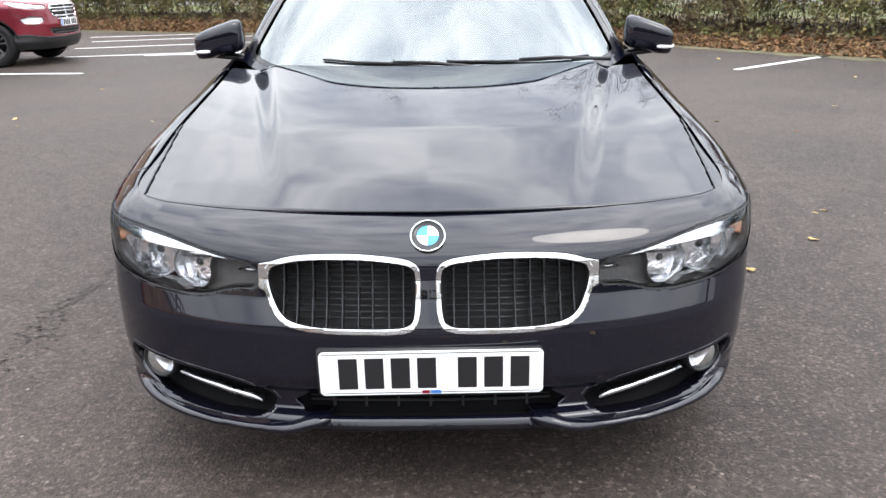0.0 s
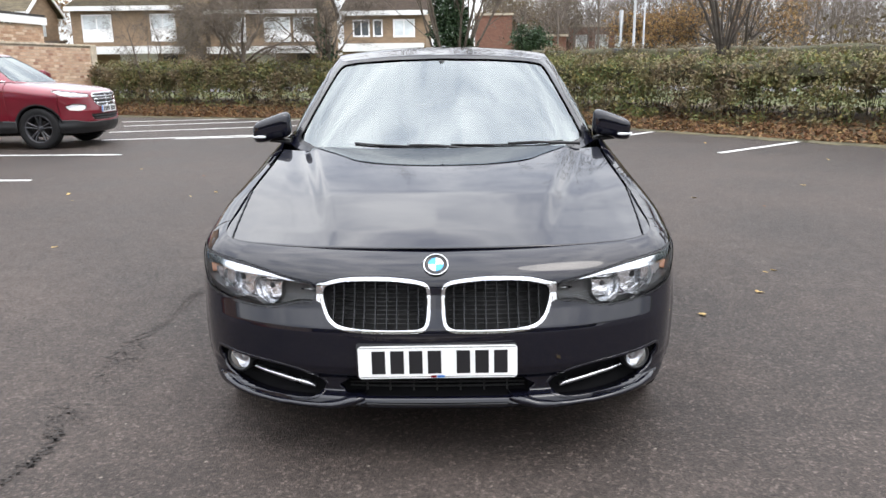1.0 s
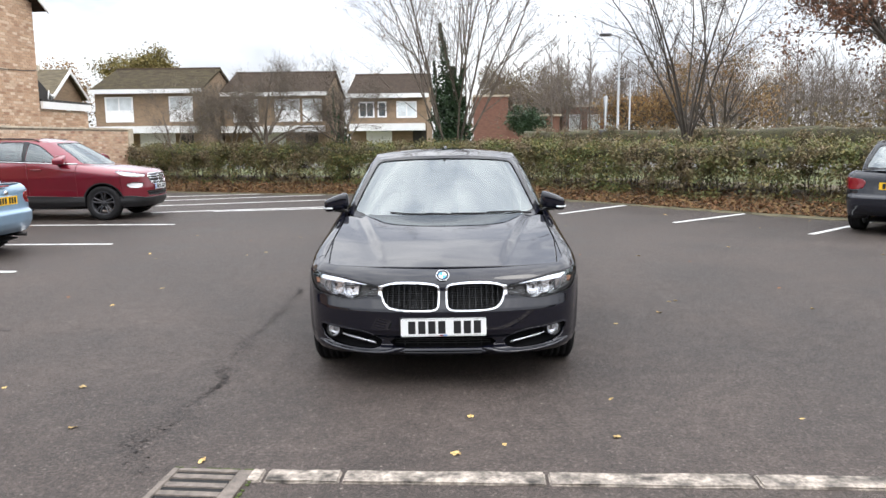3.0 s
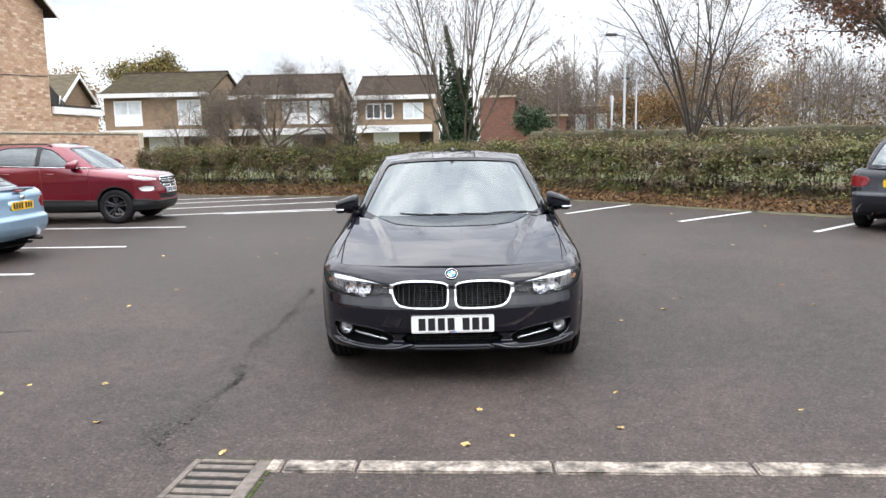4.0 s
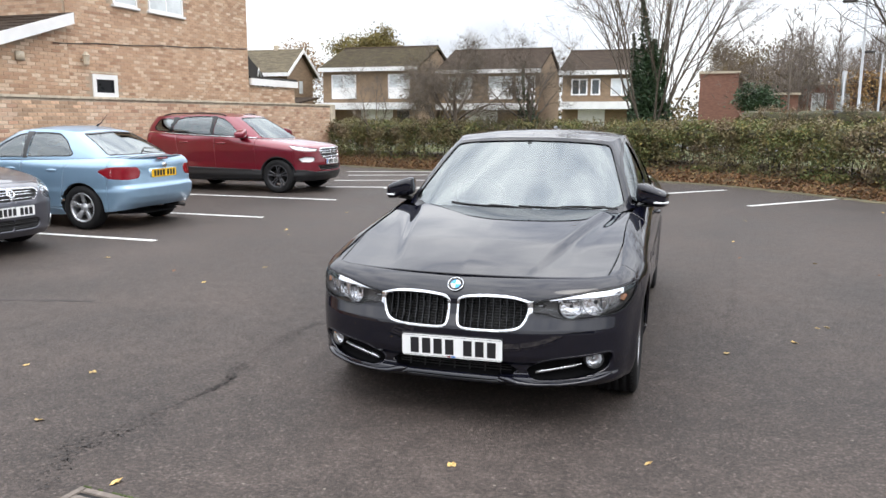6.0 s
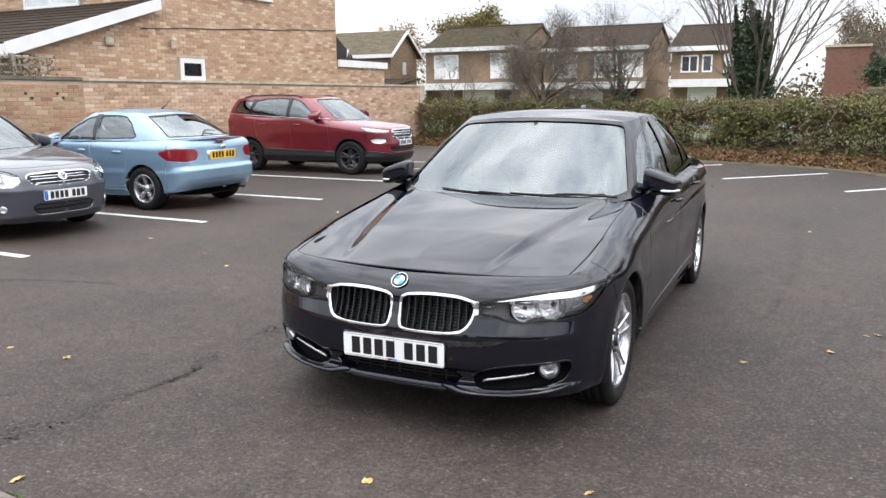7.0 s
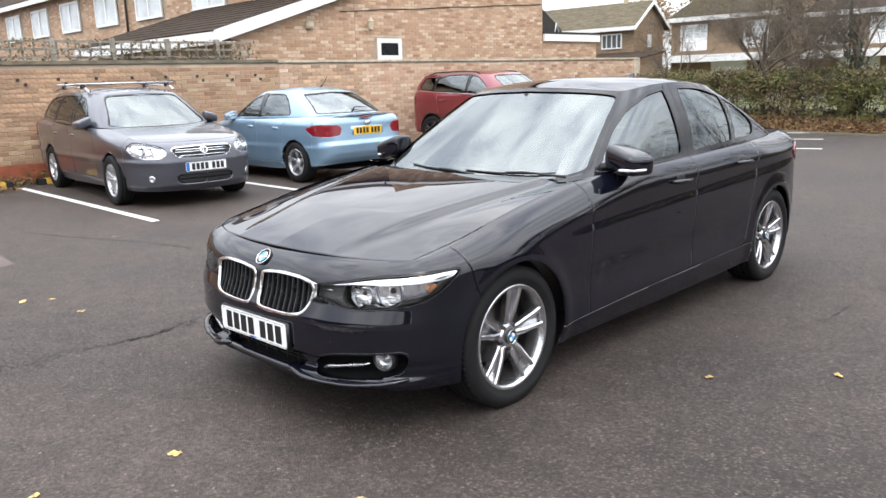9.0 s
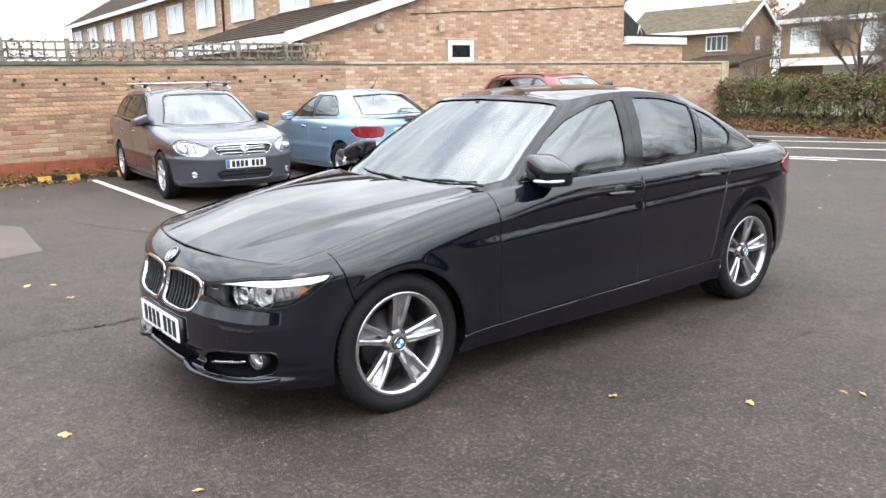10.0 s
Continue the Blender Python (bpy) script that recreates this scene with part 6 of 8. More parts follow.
M_BRICK_NEW = island_mat("tan_brick", [(0.43, 0.26, 0.17), (0.64, 0.47, 0.335), (0.50, 0.325, 0.22), (0.72, 0.57, 0.43), (0.36, 0.20, 0.135), (0.60, 0.44, 0.31), (0.55, 0.34, 0.23)], 0.85)
M_BRICK_OLD = island_mat("weathered_brick", [(0.31, 0.20, 0.12), (0.42, 0.29, 0.185), (0.35, 0.21, 0.13), (0.50, 0.37, 0.25), (0.27, 0.15, 0.095), (0.40, 0.28, 0.18), (0.40, 0.20, 0.125)], 0.9)
M_BRICK_HOUSE = island_mat("brown_house_brick", [(0.44, 0.285, 0.185), (0.53, 0.36, 0.24), (0.36, 0.22, 0.145), (0.57, 0.40, 0.275), (0.46, 0.30, 0.20), (0.66, 0.52, 0.39), (0.40, 0.25, 0.16)], 0.9)
M_REDBRICK = surface("red_brick_plinth", (0.28, 0.08, 0.04), 0.85, 0, 0.25, 8, 90, 0.4, 0.003)
M_FARBRICK = surface("far_brick", (0.235, 0.165, 0.105), 0.9, 0, 0.2, 3, 25, 0.2, 0.01, stretch=(1, 1, 3))
M_FARRED = surface("far_red_brick", (0.20, 0.100, 0.072), 0.9, 0, 0.2, 3, 25, 0.2, 0.01, stretch=(1, 1, 3))
M_COPING = surface("pale_coping", (0.50, 0.43, 0.33), 0.8, 0, 0.25, 6, 120, 0.4, 0.003)
M_COPINGOLD = surface("mossy_coping", (0.16, 0.14, 0.10), 0.95, 0, 0.35, 5, 80, 0.6, 0.006)
M_WHITE = surface("white_boards", (0.78, 0.78, 0.77), 0.45, 0, 0.05, 3, 60, 0.05, 0.001)
M_PANE = surface("dark_window_pane", (0.04, 0.05, 0.055), 0.06, 0, 0.3, 0.8, 30, 0, spec=0.8)
# window panes with the sky's bright reflection put into the base colour
M_SKYPANE = surface("sky_reflection_pane", (0.62, 0.66, 0.67), 0.15, 0, 0.2, 1.5, 30, 0, spec=0.6)
M_TILE = surface("brown_roof_tiles", (0.044, 0.031, 0.022), 0.95, 0, 0.45, 3, 20, 0.6, 0.03, spec=0.15, stretch=(1, 3, 3))
M_MOSSTILE = surface("mossy_roof_tiles", (0.050, 0.036, 0.022), 0.95, 0, 0.5, 2, 20, 0.6, 0.03, spec=0.15, tint=(0.050, 0.041, 0.022), stretch=(1, 3, 3))
M_TILEMOSS = surface("mossy_roof_tiles", (0.105, 0.085, 0.052), 0.95, 0, 0.4, 2, 20, 0.6, 0.03, stretch=(1, 3, 3))
M_TIMBERSHADE = surface("dark_timber_and_hole_shade", (0.03, 0.027, 0.024), 0.8, 0, 0.3, 6, 60, 0.3, 0.004)
M_TRELLIS = surface("grey_trellis_timber", (0.27, 0.245, 0.20), 0.9, 0, 0.3, 10, 90, 0.4, 0.003)
M_STEEL = surface("galvanised_steel", (0.34, 0.35, 0.36), 0.5, 0.6, 0.1, 4, 60, 0)
M_BARK = surface("bark", (0.060, 0.049, 0.039), 0.9, 0, 0.35, 6, 50, 0.6, 0.01)
M_BARKMID = surface("grey_brown_bark", (0.12, 0.098, 0.076), 0.9, 0, 0.35, 6, 50, 0.6, 0.01)
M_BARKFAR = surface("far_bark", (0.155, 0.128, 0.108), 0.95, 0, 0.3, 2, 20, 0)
def hedge_mat(name, leafy, woody, amount=0.5):
    """Leaves that turn from leafy to woody colours in patches about a metre wide."""
    m = island_mat(name, leafy, 0.6, 0, 40)
    t = m.node_tree
    b = t.nodes["Principled BSDF"]
    old = b.inputs["Base Color"].links[0].from_socket
    geo, ramp, co, ns, pick, mix = (t.nodes.new(k) for k in ("ShaderNodeNewGeometry", "ShaderNodeValToRGB", "ShaderNodeTexCoord", "ShaderNodeTexNoise", "ShaderNodeMapRange", "ShaderNodeMix"))
    els = ramp.color_ramp.elements
    while len(els) < len(woody):
        els.new(0.5)
    for i, c in enumerate(woody):
        els[i].position, els[i].color = i / (len(woody) - 1), (*c, 1)
    ns.inputs["Scale"].default_value, ns.inputs["Detail"].default_value = 1.5, 4
    pick.inputs[1].default_value, pick.inputs[2].default_value = 0.62 - 0.28 * amount, 0.78 - 0.28 * amount
    mix.data_type = "RGBA"
    t.links.new(co.outputs["Object"], ns.inputs["Vector"])
    t.links.new(ns.outputs["Fac"], pick.inputs[0])
    t.links.new(geo.outputs["Random Per Island"], ramp.inputs[0])
    t.links.new(pick.outputs[0], mix.inputs[0])
    t.links.new(old, mix.inputs[6])
    t.links.new(ramp.outputs[0], mix.inputs[7])
    t.links.new(mix.outputs[2], b.inputs["Base Color"])
    return m


LEAFY = [(0.105, 0.130, 0.045), (0.15, 0.160, 0.052), (0.08, 0.115, 0.042), (0.185, 0.180, 0.062), (0.115, 0.142, 0.052), (0.15, 0.115, 0.058), (0.27, 0.225, 0.07), (0.125, 0.150, 0.060)]
WOODY = [(0.145, 0.110, 0.072), (0.185, 0.135, 0.08), (0.115, 0.09, 0.062), (0.21, 0.155, 0.085), (0.16, 0.14, 0.07), (0.25, 0.195, 0.10)]
M_HEDGE = hedge_mat("hedge_leaves", LEAFY, WOODY, 0.64)
M_HEDGEFAR = hedge_mat("brown_hedge_leaves", WOODY, [(0.19, 0.15, 0.105), (0.23, 0.18, 0.125), (0.15, 0.12, 0.085)], 0.6)
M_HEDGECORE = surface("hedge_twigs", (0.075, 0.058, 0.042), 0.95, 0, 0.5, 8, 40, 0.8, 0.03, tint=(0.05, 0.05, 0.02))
M_LITTER = island_mat("fallen_leaves", [(0.10, 0.048, 0.025), (0.16, 0.075, 0.035), (0.22, 0.12, 0.05), (0.08, 0.045, 0.028), (0.27, 0.18, 0.075), (0.13, 0.062, 0.035)], 0.75, 0, 60)
M_YELLOWLEAF = surface("yellow_fallen_leaf", (0.44, 0.26, 0.07), 0.6, 0, 0.35, 30, 120, 0.2, 0.002, tint=(0.52, 0.38, 0.15), each=0.35)
M_IVY = island_mat("ivy_leaves", [(0.020, 0.042, 0.018), (0.034, 0.066, 0.028), (0.052, 0.088, 0.040), (0.026, 0.050, 0.022)], 0.4, 0, 40)
M_ORANGE_LEAF = island_mat("orange_oak_leaves", [(0.16, 0.075, 0.042), (0.21, 0.10, 0.055), (0.11, 0.055, 0.035), (0.25, 0.135, 0.07)], 0.7, 0, 40)
M_GREENBROWN = island_mat("green_brown_leaves", [(0.12, 0.095, 0.035), (0.15, 0.105, 0.04), (0.085, 0.07, 0.032), (0.17, 0.115, 0.05)], 0.7, 0, 40)
M_OLIVE = island_mat("olive_oak_leaves", [(0.17, 0.145, 0.045), (0.21, 0.165, 0.05), (0.12, 0.11, 0.04), (0.25, 0.18, 0.055)], 0.7, 0, 40)
M_YELLOWTREE = island_mat("yellow_tree_leaves", [(0.31, 0.18, 0.065), (0.24, 0.125, 0.05), (0.36, 0.23, 0.085), (0.20, 0.13, 0.06)], 0.7, 0, 40)


def joined(name, verts, faces, material, parent=None, smooth=False):
    me = bpy.data.meshes.new(name)
    me.from_pydata(np.asarray(verts, float).tolist(), [], [list(f) for f in faces])
    me.materials.append(material)
    if smooth:
        me.shade_smooth()
    ob = new(name, me)
    if parent:
        ob.parent = parent
    return ob


def leaf_quads(rng, centres, size, flat=0.0):
    """Small bent leaves at the given places, each a loose piece of two faces."""
    n = len(centres)
    a = rng.normal(size=(n, 3))
    a[:, 2] *= 1 - flat
    a /= np.linalg.norm(a, axis=1, keepdims=True) + 1e-9
    b = np.cross(a, rng.normal(size=(n, 3)) * [1 - flat, 1 - flat, 1] + [0, 0, 3 * flat])
    b /= np.linalg.norm(b, axis=1, keepdims=True) + 1e-9
    c = np.cross(a, b)
    s = (size * rng.uniform(0.6, 1.4, n))[:, None]
    mid = centres + c * s * 0.12
    v = np.stack([centres - a * s, mid - a * s * 0.1 + b * s * 0.55, centres + a * s, mid - a * s * 0.1 - b * s * 0.55], 1).reshape(-1, 3)
    i = np.arange(n)[:, None] * 4
    f = np.concatenate([i + [0, 1, 2], i + [0, 2, 3]])
    return v, f


# ---- ground ----
bm = raw([(-400, -400, 0), (400, -400, 0), (400, 400, 0), (-400, 400, 0)], [(0, 1, 2, 3)])
ground = tagged(mesh_ob("ground", bm, M_TARMAC, smooth=False), "dark damp tarmac of the car park", "ground", kind="structure")

RNG = np.random.default_rng(7)


def ribbon(name, pts, width, z, material, label, category, ragged=0.0, kind="structure", group=""):
    """A flat strip along points on the ground, with a little thickness."""
    p = spline([(x, y) for x, y in pts], max(2, len(pts) * (8 if ragged else 1))) if len(pts) > 2 else np.array(pts, float)
    tan = np.gradient(p, axis=0)
    tan /= np.linalg.norm(tan, axis=1, keepdims=True)
    nrm = np.stack([-tan[:, 1], tan[:, 0]], 1)
    wl, wr = (width / 2 * (1 + RNG.uniform(-ragged, ragged, len(p))) for _ in range(2))
    bm = bmesh.new()
    rows = [[bm.verts.new((*(q + n * a), z)), bm.verts.new((*(q - n * b), z)), bm.verts.new((*(q - n * b), 0.0)), bm.verts.new((*(q + n * a), 0.0))] for q, n, a, b in zip(p, nrm, wl, wr)]
    for r, s in zip(rows, rows[1:]):
        bm.faces.new((r[1], s[1], s[0], r[0]))
        bm.faces.new((r[2], s[2], s[1], r[1]))
        bm.faces.new((r[0], s[0], s[3], r[3]))
    bm.faces.new(rows[0][::-1]), bm.faces.new(rows[-1])
    bmesh.ops.recalc_face_normals(bm, faces=bm.faces)
    return tagged(mesh_ob(name, bm, material, smooth=False), label, category, group, kind)


for y, x0 in ((9.37, -5.2), (6.73, -5.15), (4.33, -5.22), (1.94, -5.3)):
    ribbon("bay_line", [(x0, y), (-8, y + 0.02), (-10.0, y + 0.03)], 0.095, 0.004, M_LINE, "worn white painted bay line on the tarmac", "bay line", 0.06, group="bay lines")
for a, b in (((0.0, 12.1), (1.7, 13.85)), ((2.0, 10.8), (3.78, 12.75)), ((3.81, 9.08), (5.75, 10.72)), ((5.44, 7.35), (7.4, 9.2)), ((7.1, 5.7), (9.0, 7.6))):
    ribbon("bay_line", [a, ((a[0] + b[0]) / 2, (a[1] + b[1]) / 2), b], 0.095, 0.004, M_LINE, "worn white slanted bay line on the tarmac", "bay line", 0.06, group="bay lines")
for a, b in (((-6.6, 11.75), (-2.2, 13.0)), ((-5.3, 11.9), (-3.0, 12.4)), ((-7.2, 13.4), (-2.9, 15.0)), ((-7.6, 15.0), (-3.6, 16.6)), ((-8.2, 16.3), (-5.3, 17.2)), ((-1.4, 14.25), (-0.4, 15.2))):
    ribbon("hatch_line", [a, ((a[0] + b[0]) / 2, (a[1] + b[1]) / 2), b], 0.10, 0.004, M_LINE, "white hatching line on the tarmac", "hatch line", 0.06, group="hatch lines")
ribbon("tar_seam", [(-5.9, 0.75), (-5.2, 0.95), (-4.2, 1.35), (-3.6, 1.5)], 0.045, 0.002, surface("faded_seam", (0.041, 0.034, 0.031), 0.85, 0, 0.4, 3, 120, 0.8, 0.008), "dark repair seam in the tarmac", "seam", 0.6)
blots = []
for line, count, wide, most in (([(-1.40, -1.25), (-1.53, -0.78), (-1.45, -0.38), (-1.42, 0.0), (-1.50, 0.5), (-1.53, 1.2), (-1.50, 2.0), (-1.56, 3.2)], 1500, 0.036, 0.013), ([(1.30, 1.6), (1.42, 2.7), (1.52, 4.1), (1.48, 5.9), (1.40, 7.5)], 700, 0.022, 0.009), ([(2.6, -0.9), (2.9, 0.4), (3.0, 1.8), (3.3, 3.2)], 300, 0.03, 0.009)):
    way = spline(line, 200)
    for u in RNG.uniform(0, 199, count):
        x, y = way[int(u)]
        if RNG.random() > 0.30 + 0.7 * math.sin(y * 3.3 + 1.0) ** 2:
            continue
        w = wide * (0.5 + math.sin(y * 2.0) ** 2)
        blots.append((x + 0.02 * math.sin(y * 9) + RNG.normal(0, w), y + RNG.normal(0, 0.02), RNG.uniform(0.003, most)))
vs, fs = [], []
for x, y, r in blots:
    k = len(vs)
    n = 7
    vs += [(x + math.cos(a) * r * q, y + math.sin(a) * r * q * 0.7, 0.0026) for a, q in zip(np.linspace(0, 2 * math.pi, n, endpoint=False), RNG.uniform(0.5, 1.3, n))]
    fs.append(range(k, k + n))
tagged(joined("tar_crumbs", vs, fs, M_SEAM), "dark crumbled bits along the tarmac seam", "tar crumbs", kind="stuff")
bm = raw([(x, y, 0.003) for x, y in ((-7.2, 0.02), (-6.1, 0.09), (-5.84, 0.27), (-4.24, 0.19), (-4.10, -0.18), (-4.3, -0.95), (-7.0, -0.9))], [range(7)])
tagged(mesh_ob("patch", bm, surface("reddish_patch", (0.098, 0.074, 0.065), 0.8, 0, 0.2, 2, 90, 0.4, 0.004), smooth=False), "reddish concrete patch let into the tarmac", "patch", kind="structure")

# kerb row and drain
for a, b in ((-0.86, -0.79), (-0.775, -0.435), (-0.42, 0.495), (0.51, 1.42), (1.435, 2.34), (2.355, 3.27)):
    bm = box_bm(a, b, -0.065, 0.065, -0.1, 0.012, 0.008)
    bmesh.ops.subdivide_edges(bm, edges=[e for e in bm.edges if abs(e.verts[0].co.x - e.verts[1].co.x) > 0.05], cuts=5)
    for v in bm.verts:
        v.co += Vector((RNG.uniform(-1, 1) * 0.002, RNG.uniform(-1, 1) * 0.005, RNG.uniform(-1, 1) * 0.002))
    ob = mesh_ob("kerb_stone", bm, M_KERB, smooth=False)
    ob.matrix_world = pose(0, -1.285, 0, 0, 0, -1.2)
    tagged(ob, "pale weathered kerb stone set flush in the tarmac", "kerb stone", "kerb stones")
drain = empty("drain_cover", pose(-1.05, -1.40, 0, 0, 0, -4), "rusty cast iron drain grate with mossy rim", "drain cover")
bm = bmesh.new()
for x0, x1, y0, y1 in ((-0.20, -0.165, -0.22, 0.20), (0.12, 0.19, -0.22, 0.20), (-0.165, 0.12, 0.165, 0.20), (-0.165, 0.12, -0.22, -0.185)):
    add_box(bm, x0, x1, y0, y1, -0.04, 0.010, 0.003)
part("frame", bm, M_IRON, drain, smooth=False)
for k in range(4):
    y = 0.118 - k * 0.085
    part("grate_bar", box_bm(-0.165, 0.12, y - 0.024, y + 0.024, -0.03, 0.008, 0.003), M_IRON, drain, smooth=False)
# solid block just above ground; its black stands for shade below the grate
part("pit", box_bm(-0.165, 0.12, -0.185, 0.165, -0.08, 0.0025), surface("drain_shade", (0.006, 0.006, 0.006), 0.9), drain, smooth=False)
bm = bmesh.new()
for k in range(60):
    a = RNG.uniform(-0.2, 0.2)
    e = RNG.choice([0, 1])
    x, y = ((a, 0.212) if e else (0.205, a))
    ball(bm, Matrix.LocRotScale((x, y, 0.002), None, (0.012, 0.008, 0.006)), 5, 4)
part("moss", bm, surface("moss", (0.05, 0.07, 0.015), 0.95, 0, 0.4, 20, 200, 0.5), drain)["kind"] = "stuff"

# ---- verge, hedges, litter ----
EDGE = [(-10.9, 19.6), (-7.5, 18.1), (-4.5, 17.2), (-1.5, 16.5), (1.2, 15.5), (2.6, 14.4), (3.9, 12.95), (5.8, 10.85), (7.5, 9.3), (10.5, 6.6), (14, 3.5)]
BACK = [(-10.9, 24), (-7.5, 23.5), (-4, 22.5), (0, 21.5), (4, 20), (8, 17.5), (12, 14), (16, 10), (20, 5)]
e, k = spline(EDGE, 60), spline(BACK, 60)
grid = np.zeros((60, 6, 3))
for j, w in enumerate((0, 0.06, 0.25, 0.5, 0.75, 1)):
    grid[:, j, :2] = e * (1 - w) + k * w
    grid[:, j, 2] = (0.0, 0.10, 0.34, 0.36, 0.28, 0.06)[j] + RNG.uniform(-0.012, 0.012, 60) * (j > 0)
bm = carve(grid, np.ones((60, 6)), flip=True)
bmesh.ops.recalc_face_normals(bm, faces=bm.faces)
verge = tagged(mesh_ob("verge", bm, M_SOIL), "earth verge under the hedge", "verge", kind="structure")
grass_bm = raw([(x, y, 0.02) for x, y in ((-60, 24.5), (-10.9, 24.1), (-4, 22.6), (4, 20.1), (9, 17.2), (16, 10.2), (40, -5), (120, 20), (90, 130), (-90, 130))], [range(10)])
tagged(mesh_ob("lawn", grass_bm, M_GRASS, smooth=False), "rough autumn grass beyond the hedge", "lawn", kind="structure")
road = raw([(x, y, 0.03) for x, y in ((-60, 38), (-5, 35.5), (8, 33), (22, 25), (45, 8), (52, 13), (26, 31), (11, 39), (-4, 42), (-60, 45))], [range(10)])
tagged(mesh_ob("road", road, surface("pale_road", (0.11, 0.105, 0.10), 0.8, 0, 0.2, 1, 60, 0.3), smooth=False), "pale grey road beyond the hedge", "road", kind="structure")

ribbon("moss_edge", [(x - 0.05, y - 0.24) for x, y in EDGE], 0.50, 0.004, surface("mossy_tarmac", (0.075, 0.070, 0.038), 0.95, 0, 0.45, 3, 70, 0.6, 0.006, tint=(0.10, 0.085, 0.045)), "moss and grit along the edge of the tarmac", "moss", 0.5)
# the strip of litter along the edge, denser towards the hedge
n = 26000
t = RNG.uniform(0, 59, n)
i = t.astype(int)
f = (t - i)[:, None]
ee, kk = e[i] * (1 - f) + e[np.minimum(i + 1, 59)] * f, k[i] * (1 - f) + k[np.minimum(i + 1, 59)] * f
w = np.abs(RNG.normal(0.0, 0.11, n))[:, None] - 0.012
pos = ee * (1 - w) + kk * w
z = np.interp(w[:, 0], [-1, 0, 0.06, 0.25, 0.6], [0.006, 0.006, 0.11, 0.36, 0.34]) + RNG.uniform(0, 0.03, n)
v, fcs = leaf_quads(RNG, np.c_[pos, z], 0.04, 0.6)
tagged(joined("leaf_litter", v, fcs, M_LITTER), "brown and orange fallen leaves along the hedge foot", "leaf litter", kind="stuff")


def hedge(name, line, width, height, count, label, rng, leaf=0.035, twig=True, mat_leaf=None):
    p = spline(line, 80)
    tan = np.gradient(p, axis=0)
    tan /= np.linalg.norm(tan, axis=1, keepdims=True)
    nrm = np.stack([-tan[:, 1], tan[:, 0]], 1)
    ob = empty(name, Matrix.Identity(4), label, "hedge", kind="")
    lump = lambda u, q: 0.10 * np.sin(u * 0.9 + q) + 0.06 * np.sin(u * 2.3 + 2 * q) + 0.04 * np.sin(u * 5.1 + q * 3)
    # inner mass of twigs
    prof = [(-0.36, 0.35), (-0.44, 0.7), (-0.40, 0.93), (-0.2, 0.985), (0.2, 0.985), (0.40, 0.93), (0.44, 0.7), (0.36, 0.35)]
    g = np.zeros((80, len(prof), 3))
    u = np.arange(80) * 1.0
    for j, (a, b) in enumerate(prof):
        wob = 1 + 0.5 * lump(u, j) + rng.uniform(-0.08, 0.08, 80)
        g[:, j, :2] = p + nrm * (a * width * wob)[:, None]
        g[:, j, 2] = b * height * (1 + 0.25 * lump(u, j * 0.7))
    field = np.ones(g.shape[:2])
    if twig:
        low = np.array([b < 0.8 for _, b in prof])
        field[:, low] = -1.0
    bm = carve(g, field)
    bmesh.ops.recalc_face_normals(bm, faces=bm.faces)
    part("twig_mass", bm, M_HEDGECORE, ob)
    # leaves over the mass, gathered in sprays
    def place(t, ang, spread):
        n = len(t)
        t = np.clip(t, 0, 78.9)
        i = t.astype(int)
        f = (t - i)[:, None]
        base, nn = p[i] * (1 - f) + p[i + 1] * f, nrm[i]
        rad = 1 + spread * rng.normal(0, 0.07, n) + 0.8 * lump(t, 1.0 + 2 * np.cos(ang))
        a = -np.sign(np.cos(ang)) * np.abs(np.cos(ang)) ** 0.45 * 0.5 * width * rad
        zz = height * (0.42 + 0.58 * np.sign(np.sin(ang)) * np.abs(np.sin(ang)) ** 0.5 * (1 + 0.35 * (rad - 1)))
        return np.c_[base + nn * a[:, None], zz]
    nc = count // 48
    tc = rng.uniform(0, 78.9, nc)
    seedp = place(tc, rng.uniform(-0.35, math.pi + 0.35, nc), 1.0)
    thin = np.clip(0.5 + 0.5 * np.sin(tc * 1.7 + seedp[:, 2] * 4) + 0.5 * np.sin(tc * 0.63), 0, 1)
    seedp[:, 2] -= (rng.random(nc) < 0.42) * rng.uniform(0.1, 0.8, nc) * height * 0.6
    seedp[:, 2] = np.maximum(seedp[:, 2], 0.12 * height)
    seedp = seedp[rng.random(nc) < 0.30 + 0.70 * np.where(seedp[:, 2] > 0.72 * height, 1, thin)]
    c = seedp[rng.integers(0, len(seedp), count)] + rng.normal(0, 1, (count, 3)) * (0.105, 0.105, 0.09)
    v, fc = leaf_quads(rng, c, leaf)
    joined("leaves", v, fc, mat_leaf or M_HEDGE, ob)
    if twig:
        bm = bmesh.new()
        for q in range(int(80 * 4)):
            u0 = rng.uniform(0, 78.9)
            j = int(u0)
            b0 = p[j] + (p[j + 1] - p[j]) * (u0 - j) + nrm[j] * rng.uniform(-0.3, 0.3) * width
            up = rng.uniform(0.5, 1.08) * height
            tube(bm, [(b0[0], b0[1], 0), (b0[0] + rng.normal(0, 0.05), b0[1] + rng.normal(0, 0.05), up * 0.4), (b0[0] + rng.normal(0, 0.14), b0[1] + rng.normal(0, 0.14), up)], [rng.uniform(0.006, 0.02), 0.008, 0.003], 4, False)
        part("stem", bm, M_BARK, ob)
    return ob


